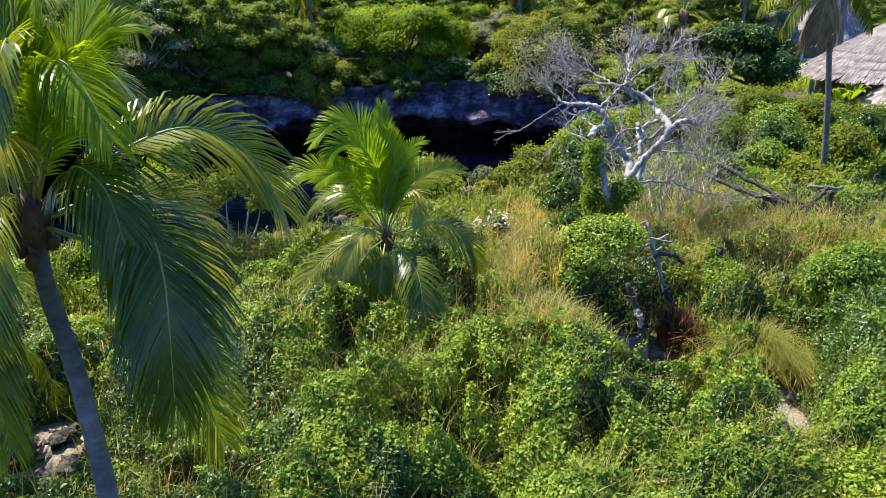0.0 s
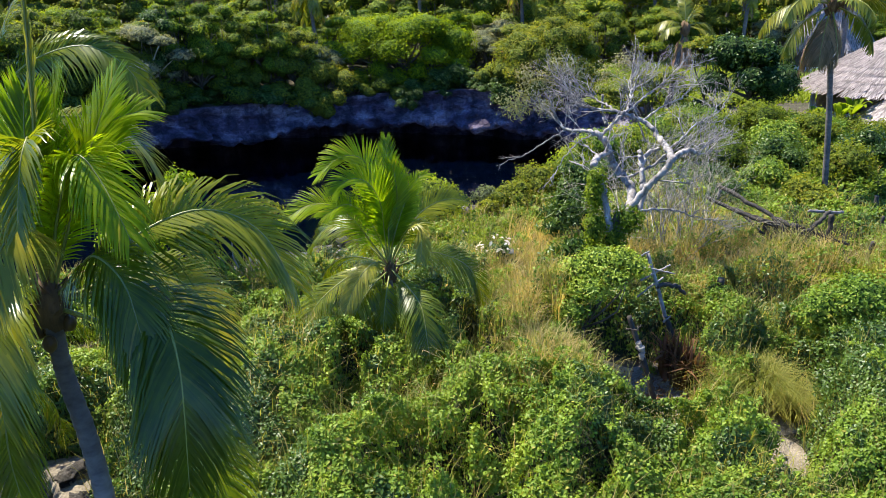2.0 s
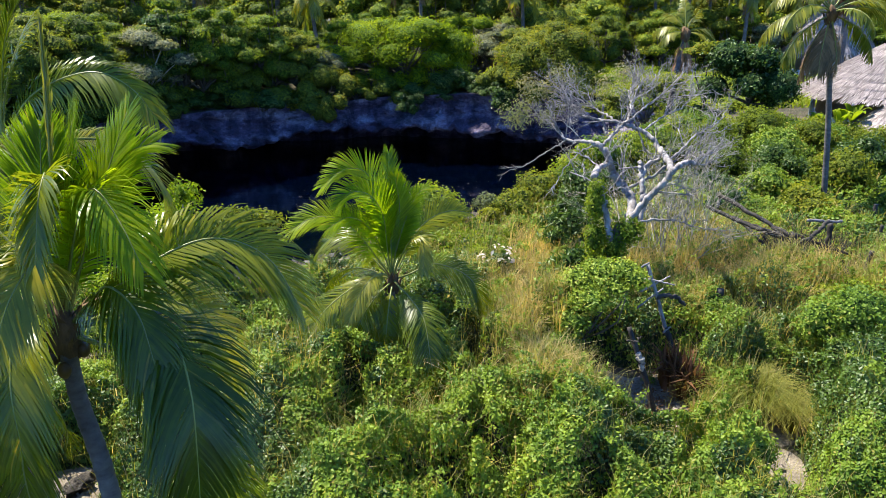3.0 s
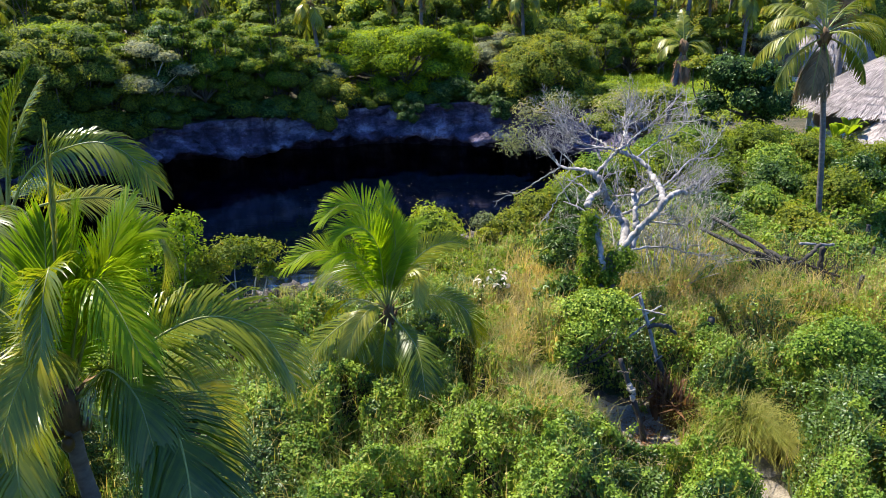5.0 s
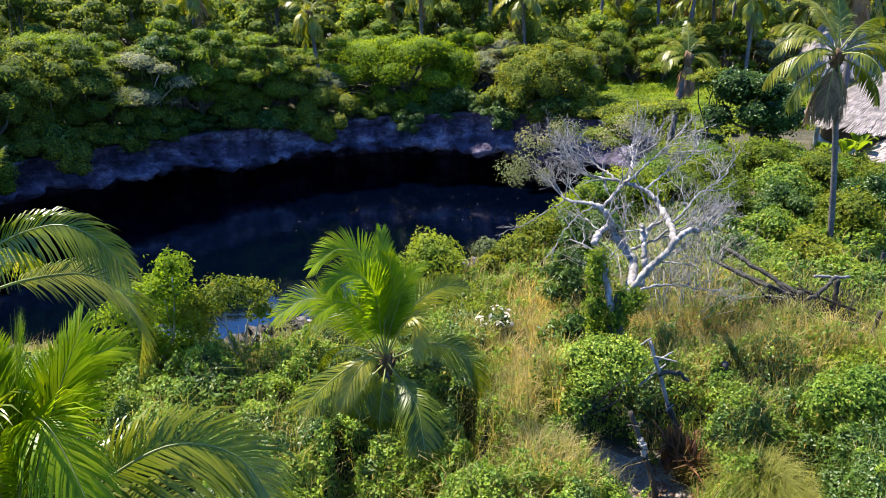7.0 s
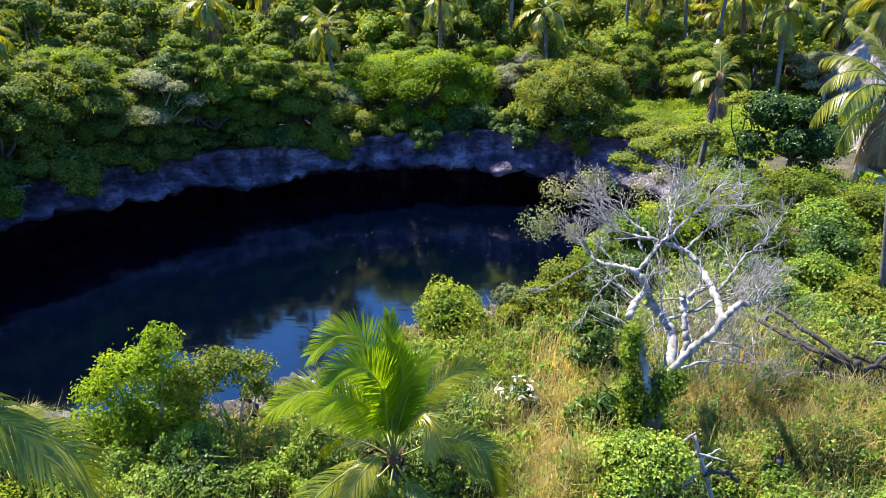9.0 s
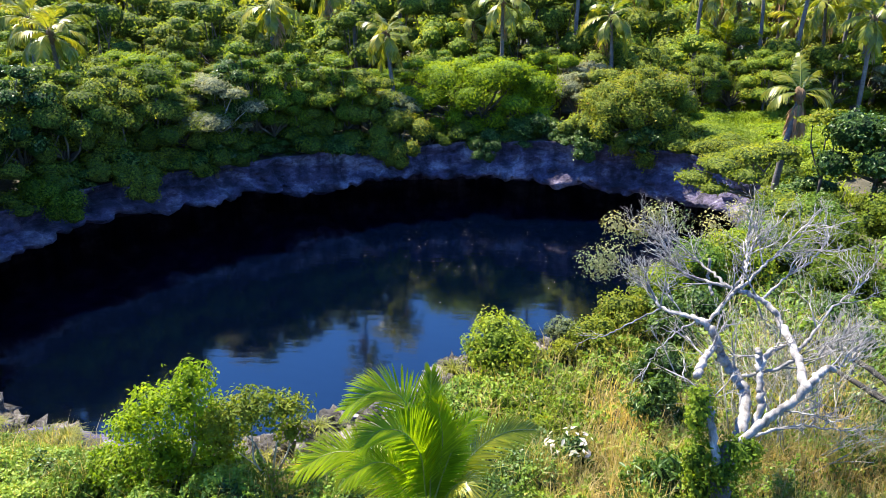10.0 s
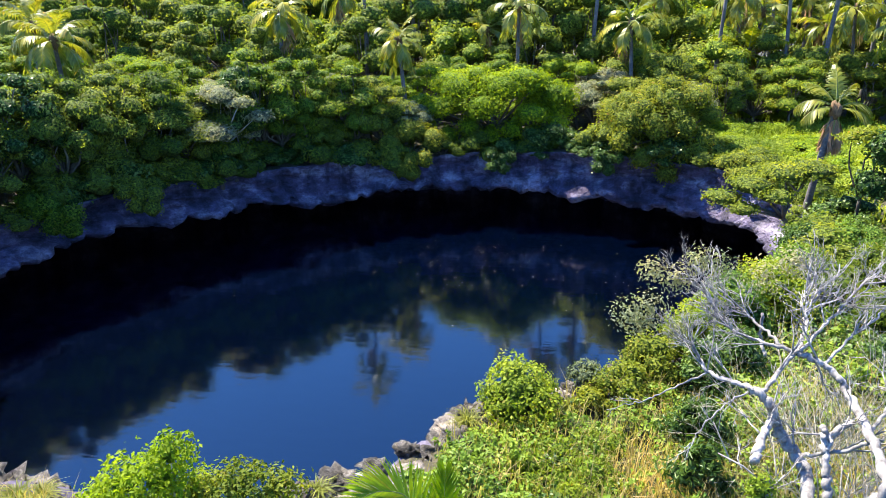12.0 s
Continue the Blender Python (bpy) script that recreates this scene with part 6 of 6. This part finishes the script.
for k, (x, y, s, h) in enumerate(((13.0, 27.6, 1.2, 1.6), (14.6, 29.5, 1.4, 1.8), (16.4, 28.2, 1.3, 1.7), (12.4, 30.8, 1.4, 1.9), (15.8, 32.4, 1.5, 2.0), (18.2, 30.0, 1.5, 2.0), (17.6, 33.6, 1.5, 2.2), (13.4, 34.2, 1.5, 2.3),
                                  (19.6, 35.2, 1.6, 1.7), (11.4, 28.0, 1.0, 1.2), (20.8, 32.2, 1.6, 2.0), (16.6, 36.6, 1.5, 2.5), (14.0, 37.6, 1.5, 2.2), (12.2, 39.4, 1.5, 1.8), (21.6, 37.0, 1.3, 1.25), (23.4, 35.6, 1.4, 1.2), (19.2, 38.2, 1.3, 1.5),
                                  (10.8, 25.6, 1.1, 1.2), (13.8, 25.4, 1.1, 1.2), (17.8, 25.6, 1.4, 1.5), (19.8, 27.4, 1.5, 1.7), (14.8, 40.4, 1.6, 1.6), (20.2, 38.2, 1.2, 1.3), (22.6, 37.2, 1.1, 1.15), (24.8, 36.0, 1.2, 1.0), (19.0, 36.6, 1.3, 1.6), (19.4, 40.2, 1.3, 1.0), (18.6, 42.0, 1.4, 1.1), (20.2, 43.2, 1.4, 1.1))):
    shrub((x, y), s, h, 0.13, (VINE, SHRUB, OLIVE, FOREST)[k % 4], 460 + k, "leafy green bush in the scrub before the hut", 6, group="bushes before the hut", category="bush")

def banana(at, height, seed):
    """A young banana plant: long broad paddle leaves on a short stem."""
    rng = np.random.default_rng(seed)
    t = thing("banana_plant", (*at, float(ground_z(*at))), "young banana plant with broad upright green leaves by the hut", "banana plant", "banana plants")
    part("stem", mesh_from("stem", *tube(np.array([(0, 0, -0.1), (0.02, 0, 0.4), (0.0, 0.02, height * 0.5)]), [0.11, 0.07], 8), RACHIS, True), t)
    for k in range(7):
        a, lift = k * 2.4 + rng.uniform(-0.3, 0.3), rng.uniform(0.9, 1.35)
        out = np.array([math.cos(a), math.sin(a), 0.0])
        across = np.array([-math.sin(a), math.cos(a), 0.0])
        q = np.linspace(0, 1, 9)
        line = np.array([0, 0, height * 0.45]) + out * (q * math.cos(lift) * height * 0.8)[:, None] + np.array([0, 0, 1.0]) * (np.sin(lift) * q - 0.45 * q ** 3)[:, None] * height * 0.8
        wide = 0.2 * np.sin(np.clip(q, 0.03, 0.985) * math.pi) ** 0.6
        v = np.concatenate([line - across * wide[:, None], line - np.array([0, 0, 0.03]), line + across * wide[:, None]])
        i = np.arange(8)
        f = np.concatenate([np.stack([i, i + 1, i + 10, i + 9], 1), np.stack([i + 9, i + 10, i + 19, i + 18], 1)])
        part("leaf", mesh_from("leaf", v, [f], LIME), t)


for k, (x, y, h) in enumerate(((21.3, 37.6, 2.0), (22.2, 38.0, 2.3), (20.6, 38.6, 1.8))):
    banana((x, y), h, 480 + k)


def tuft(at, count, height, mat, seed, label, width=0.03, lean=0.7, category="grass tuft", group=""):
    rng = np.random.default_rng(seed)
    t = thing("grass_tuft", (*at, float(ground_z(*at))), label, category, group)
    p = rng.normal(0, 0.09 * height, (count, 3)) * [1, 1, 0.3]
    v, f = blades(p, height * rng.uniform(0.6, 1.1, count), width * rng.uniform(0.7, 1.3, count), np.abs(rng.normal(lean, 0.3, count)), rng, 1.1)
    part("tussock", mesh_from("tussock", v, f, mat), t)["kind"] = "stuff"
    return t


for k, (x, y, h) in enumerate(((6.65, 13.0, 1.5), (7.0, 13.4, 1.3), (6.3, 13.4, 1.3), (7.3, 12.7, 1.1))):
    tuft((x, y), 620, h, GRASS, 540 + k, "arching tussock of long green grass", 0.013, 0.75, group="tussocks")
for k, (x, y, h) in enumerate(((5.35, 13.9, 1.25), (5.6, 13.7, 1.1), (5.2, 14.3, 1.2))):
    tuft((x, y), 90, h, RUST, 550 + k, "clump of withered brown upright leaves", 0.07, 0.25, group="withered clumps")
for k, (x, y, h) in enumerate(((-1.7, 9.2, 0.9), (1.9, 10.1, 0.7))):
    tuft((x, y), 9, h, IVORY, 560 + k, "pale star-shaped leaf rosette among the vines", 0.09, 0.9, "plant")

# ---- small trees and rocks at the water's edge ----
bush("small_tree", (-7.3, 17.2, 0.3), [(0.55, -0.3, 4.0, 0.5, 0.9), (0.2, -0.2, 3.3, 0.75, 0.75), (-0.7, 0, 3.0, 0.7, 0.7), (-1.2, 0, 2.5, 0.6, 0.7), (0.3, 0.2, 2.4, 0.8, 0.8), (-0.4, -0.2, 1.9, 0.85, 0.8), (0.6, 0, 1.6, 0.7, 0.9), (-1.6, -0.1, 1.4, 0.75, 0.8), (-0.8, -0.4, 1.0, 0.8, 0.8)],
     0.12, LIME, 501, "airy bright green small tree with pale stems by the water", "tree", stem=GREYWOOD, trunk="trunk", radius=0.07, cover=1.5, core=0.35, aspect=0.5, ragged=0.34)
bush("small_tree", (-5.15, 17.3, 0.4), [(-0.4, -0.2, 3.1, 0.75, 0.6), (0.3, -0.2, 3.15, 0.6, 0.6), (-1.1, -0.1, 2.7, 0.65, 0.75), (-1.3, 0, 2.1, 0.45, 0.8), (0.45, -0.2, 2.6, 0.4, 0.7)],
     0.11, OLIVE, 502, "thin-stemmed small tree with a flat olive crown", "tree", stem=GREYWOOD, trunk="trunk", radius=0.05, cover=1.7, core=0.35, aspect=0.5, ragged=0.34)
for k, (x, y, s, h) in enumerate(((-9.6, 17.0, 1.0, 1.5), (-6.2, 16.0, 0.8, 1.0), (-8.2, 15.6, 1.0, 1.2), (-4.6, 15.8, 0.7, 0.8), (-11.2, 17.4, 1.1, 1.3), (-10.2, 15.2, 1.1, 1.0), (-2.9, 20.8, 0.5, 0.6))):
    shrub((x, y), s, h, 0.11, (VINE, SHRUB, BRIGHT)[k % 3], 510 + k, "leafy green bush by the small trees", 6, group="bushes at the water", category="bush")


def rock(at, radii, seed, mat, label, turn=0.0, group=""):
    rng = np.random.default_rng(seed)
    pieces = [blob((0, 0, 0), radii, rng, 0.42, 14, 20)]
    v, f = pieces[0]
    s = 0.3 * np.min(radii)
    v = v + s * np.stack([noise2(v[:, 1] * 3, v[:, 2] * 3, 0.5, seed), noise2(v[:, 0] * 3, v[:, 2] * 3, 0.5, seed + 1), noise2(v[:, 0] * 3, v[:, 1] * 3, 0.5, seed + 2)], 1)
    v = v + s * 0.5 * np.stack([noise2(v[:, 1] * 3, v[:, 2] * 5, 0.18, seed + 3), noise2(v[:, 0] * 3, v[:, 2] * 5, 0.18, seed + 4), noise2(v[:, 0] * 3, v[:, 1] * 3, 0.18, seed + 5)], 1)
    ob = part("rock", mesh_from("rock", v, f, mat))
    ob.matrix_world = pose(*at, 0, 0, turn)
    return tagged(ob, label, "rock", group)


rock((-5.5, 19.6, 0.45), (0.95, 0.65, 0.8), 601, BANKROCK, "rough brown limestone boulder at the water's edge")
rock((-4.3, 20.4, 0.4), (1.15, 0.7, 0.4), 602, PALEROCK, "pale flat sandstone slab on the bank", 20)
rock((-3.3, 21.4, 0.45), (0.8, 0.55, 0.35), 603, PALEROCK, "pale flat sandstone slab on the bank", 40)
for k, (x, y, z, a, b, c) in enumerate(((-2.3, 23.0, 0.5, 0.7, 0.5, 0.4), (-1.9, 23.9, 0.6, 0.6, 0.4, 0.4), (-2.8, 22.2, 0.4, 0.6, 0.5, 0.4), (-14.4, 21.0, -0.9, 1.0, 0.7, 0.5), (-15.8, 21.2, -0.8, 1.1, 0.8, 0.5), (-13.2, 20.6, -0.6, 0.8, 0.6, 0.5), (-16.9, 21.6, -0.6, 1.0, 0.7, 0.6))):
    rock((x, y, z), (a, b, c), 610 + k, BANKROCK, "jagged grey limestone rock on the rim of the pond", k * 37.0, "rim rocks")
for k, (x, y, r) in enumerate(((6.2, 11.6, 0.16), (6.5, 11.4, 0.12), (6.0, 11.9, 0.1), (4.9, 12.6, 0.12), (5.1, 13.3, 0.1), (-6.9, 10.6, 0.22), (-7.4, 10.1, 0.28), (-6.4, 9.9, 0.2), (-7.9, 10.8, 0.26), (-6.7, 9.4, 0.22), (-6.2, 9.5, 0.16), (-6.5, 9.1, 0.18))):
    rock((x, y, float(ground_z(x, y)) + r * 0.3), (r * 1.3, r, r * 0.7), 630 + k, PALEROCK if k < 5 else BANKROCK, "loose limestone rubble on the bare sand", k * 51.0, "loose stones")


# ---- the thatched hut ----
def thatch_material():
    m, t, b = material("grey_thatch")
    geo = t.nodes.new("ShaderNodeNewGeometry")
    c = ramp(t, geo.outputs["Random Per Island"], [(0.0, (0.12, 0.105, 0.105)), (0.5, (0.25, 0.22, 0.22)), (1.0, (0.42, 0.38, 0.37))])
    c = mixed(t, c, ramp(t, noise_tex(t, 0.8, 4.0, 0.6), [(0.3, (0.7, 0.68, 0.68)), (0.7, (1.15, 1.1, 1.08))]), 1.0, "MULTIPLY")
    t.links.new(c, b.inputs["Base Color"])
    b.inputs["Roughness"].default_value = 0.9
    return m


def plaster_material(name, low, high):
    m, t, b = material(name)
    c = ramp(t, noise_tex(t, 1.5, 5.0, 0.65), [(0.3, low), (0.7, high)])
    t.links.new(c, b.inputs["Base Color"])
    b.inputs["Roughness"].default_value = 0.9
    bumped(t, b, noise_tex(t, 14.0, 4.0, 0.6), 0.3, 0.02)
    return m


THATCH = thatch_material()
# the brown of the upper wall is the eave's shade painted on
PLASTER, WALL_SHADE = plaster_material("white_plaster", (0.6, 0.58, 0.55), (0.78, 0.76, 0.73)), plaster_material("eave_shade_wall", (0.16, 0.11, 0.08), (0.27, 0.2, 0.15))


def build_hut(c, R, H0, H1, straws, seed, label, porch=None):
    rng = np.random.default_rng(seed)
    thatch = THATCH
    t = thing("thatched_hut", tuple(c), label, "hut")
    a = np.linspace(0, 2 * np.pi, 48, endpoint=False)
    rows = []
    for s in np.linspace(0, 1, 14):
        r = R * (1 - s) ** 0.9 + 0.08
        z = H0 + (H1 - H0) * s
        rows.append(np.stack([np.cos(a) * r * (1 + 0.02 * np.sin(a * 7 + s * 9)), np.sin(a) * r, z + 0.05 * np.sin(a * 11 + s * 5)], 1))
    rows.append(np.stack([np.cos(a) * (R - 0.35), np.sin(a) * (R - 0.35), np.full(48, H0 - 0.05)], 1))
    rows = [rows[-1]] + rows[:-1]
    v = np.concatenate(rows)
    i, j = np.meshgrid(np.arange(len(rows) - 1), np.arange(48), indexing="ij")
    i, j = i.ravel(), j.ravel()
    nx = (j + 1) % 48
    q = np.stack([i * 48 + j, i * 48 + nx, (i + 1) * 48 + nx, (i + 1) * 48 + j], 1)
    roof = part("roof", mesh_from("roof", v, [q], thatch, True), t, "layered grey palm thatch")
    # straws of the thatch, lying down the slope in courses
    n = straws
    s, b = 1 - np.sqrt(rng.random(n)), rng.uniform(0, 2 * np.pi, n)
    s = np.round(s * 9) / 9 * 0.7 + s * 0.3
    r = R * (1 - s) ** 0.9
    out = np.stack([np.cos(b), np.sin(b), np.zeros(n)], 1)
    side = np.stack([-np.sin(b), np.cos(b), np.zeros(n)], 1)
    down = unit(out * R - np.array([[0, 0, H1 - H0]]) + side * rng.normal(0, 0.6, (n, 1)))
    p = out * (r[:, None] + 0.05) + np.stack([0 * s, 0 * s, H0 + (H1 - H0) * s + 0.06], 1)
    up = unit(np.cross(side, down)) * -1
    up = np.where(up[:, 2:] < 0, -up, up)
    ln, wd = rng.uniform(0.35, 0.8, (n, 1)), rng.uniform(0.02, 0.045, (n, 1))
    lift = up * rng.uniform(0.01, 0.06, (n, 1))
    v = np.stack([p - side * wd, p + side * wd, p + down * ln + side * wd * 0.6 + lift, p + down * ln - side * wd * 0.6 + lift], 1).reshape(-1, 3)
    i = np.arange(n)[:, None] * 4
    part("straw", mesh_from("straw", v, [i + [[0, 1, 2, 3]]], thatch), roof)
    white, brown = PLASTER, WALL_SHADE
    for name, r0, r1, z0, z1, mat in (("plinth", R - 0.9, R - 1.2, -0.6, 0.7, white), ("wall", R - 1.0, R - 1.2, 0.7, H0 + 0.35, brown)):
        ring = [np.stack([np.cos(a) * r, np.sin(a) * r, np.full(48, z)], 1) for r, z in ((r0, z0), (r0, z1), (r1, z1), (r1, z0))]
        v = np.concatenate(ring)
        i, j = np.meshgrid(np.arange(4), np.arange(48), indexing="ij")
        i, j = i.ravel(), j.ravel()
        nx = (j + 1) % 48
        part(name, mesh_from(name, v, [np.stack([i * 48 + j, i * 48 + nx, ((i + 1) % 4) * 48 + nx, ((i + 1) % 4) * 48 + j], 1)], mat), t, "white plastered plinth" if name == "plinth" else "upper wall coloured brown for the shade under the eave")
    for k in range(9):
        b = k * 2 * np.pi / 9 + 0.2
        x, y = math.cos(b) * (R - 0.55), math.sin(b) * (R - 0.55)
        part("post", mesh_from("post", *tube(np.array([(x, y, -0.5), (x * 1.01, y * 1.01, 1.0), (x, y, H0 + 0.15)]), [0.13, 0.11], 10), white, True), t, "white-painted roof post")
    if porch:
        px, py, pr, z0, z1 = porch
        n = 2600
        b, s = rng.uniform(0, 2 * np.pi, n), 1 - np.sqrt(rng.random(n))
        out, side = np.stack([np.cos(b), np.sin(b), 0 * b], 1), np.stack([-np.sin(b), np.cos(b), 0 * b], 1)
        p = np.array([px, py, z0]) + out * pr * (1 - s[:, None]) + np.array([[0, 0, z1 - z0]]) * s[:, None]
        down = unit(out * pr - np.array([[0, 0, z1 - z0]]) + side * rng.normal(0, 0.4, (n, 1)))
        ln, wd = rng.uniform(0.35, 0.7, (n, 1)), rng.uniform(0.04, 0.08, (n, 1))
        v = np.stack([p - side * wd, p + side * wd, p + down * ln + side * wd * 0.6 + [0, 0, 0.05], p + down * ln - side * wd * 0.6 + [0, 0, 0.05]], 1).reshape(-1, 3)
        cone = (np.concatenate([np.stack([px + np.cos(a) * pr, py + np.sin(a) * pr, z0 + 0 * a - 0.03], 1), [[px, py, z1 - 0.03]]]), [np.stack([np.arange(48), (np.arange(48) + 1) % 48, np.full(48, 48)], 1)])
        v, f = joined([(v, [np.arange(n)[:, None] * 4 + [[0, 1, 2, 3]]]), cone])
        part("porch_roof", mesh_from("porch_roof", v, f, thatch), t, "low grey thatch over the porch")
        for dx, dy in ((-0.7, -0.6), (0.7, -0.6)):
            part("porch_post", mesh_from("porch_post", *tube(np.array([(px + dx * pr, py + dy * pr, -0.8), (px + dx * pr, py + dy * pr, 0.6), (px + dx * pr, py + dy * pr, z0 + 0.15)]), [0.12, 0.1], 10), white, True), t, "white-painted porch post")


build_hut((27.0, 41.8, 1.8), 5.3, 2.1, 5.4, 15000, 701, "round hut with walls coloured brown as shade under a weathered grey thatch roof", (-2.6, -4.4, 2.0, 0.9, 2.4))
build_hut((37.4, 70.0, 1.9), 4.2, 2.2, 8.2, 5000, 702, "tall pointed thatched hut at the edge of the palm wood")


def build_rim_rocks():
    """Broken limestone along the near rim."""
    rng = np.random.default_rng(655)
    for n in range(48):
        i = int(rng.integers(len(RA)))
        o = rng.uniform(-0.35, 0.5)
        x, y = MID[0] + math.cos(RA[i]) * (RR[i] + o), MID[1] + math.sin(RA[i]) * (RR[i] + o)
        while not (y < 30 and -20 < x < 6):
            i = int(rng.integers(len(RA)))
            x, y = MID[0] + math.cos(RA[i]) * (RR[i] + o), MID[1] + math.sin(RA[i]) * (RR[i] + o)
        a = rng.uniform(0.2, 0.5)
        rock((x, y, float(ground_z(x, y)) - 0.05 + 0.1 * a), (a * rng.uniform(0.8, 1.3), a, a * rng.uniform(0.45, 0.8)), 660 + n, BANKROCK if n % 8 else PALEROCK, "jagged grey limestone rock on the rim of the pond", rng.uniform(0, 360), "rim rocks")
    for n in range(60):
        i = int(rng.integers(len(RA)))
        o = rng.uniform(0.1, 1.3)
        x, y = MID[0] + math.cos(RA[i]) * (RR[i] + o), MID[1] + math.sin(RA[i]) * (RR[i] + o)
        if y < 30 and -20 < x < 6:
            tuft((x, y), 150, rng.uniform(0.4, 0.75), GRASS, 730 + n, "low yellow-green grass on the rim rocks", 0.03, 0.8, group="rim grass")


build_rim_rocks()


def build_floating_leaves():
    """Pale leaves and flecks afloat on the pond."""
    rng = np.random.default_rng(801)
    x, y = rng.normal(-3.0, 5.5, 150), rng.normal(49.0, 3.4, 150)
    v, f = leaf_cards(np.stack([x, y, np.full(150, WATER_Z + 0.012)], 1), np.repeat([[0, 0, 1.0]], 150, 0), rng.uniform(0.04, 0.105, 150), rng, 0.55, 0.02, 0.02)
    tagged(part("floating_leaves", mesh_from("floating_leaves", v, f, IVORY)), "pale fallen leaves floating on the pond", "leaves", kind="stuff")


build_floating_leaves()


def build_litter():
    """Fallen leaves and twigs on the bare sand."""
    rng = np.random.default_rng(811)
    x, y = rng.normal(4.5, 0.85, 900), rng.normal(13.2, 0.8, 900)
    v, f = leaf_cards(np.stack([x, y, ground_z(x, y) + 0.06], 1), np.repeat([[0, 0, 1.0]], 900, 0), rng.uniform(0.04, 0.12, 900), rng, 0.4, 0.3, 0.3)
    tagged(part("leaf_litter", mesh_from("leaf_litter", v, f, RUST)), "withered brown leaves strewn on the bare sand", "leaf litter", kind="stuff")


build_litter()
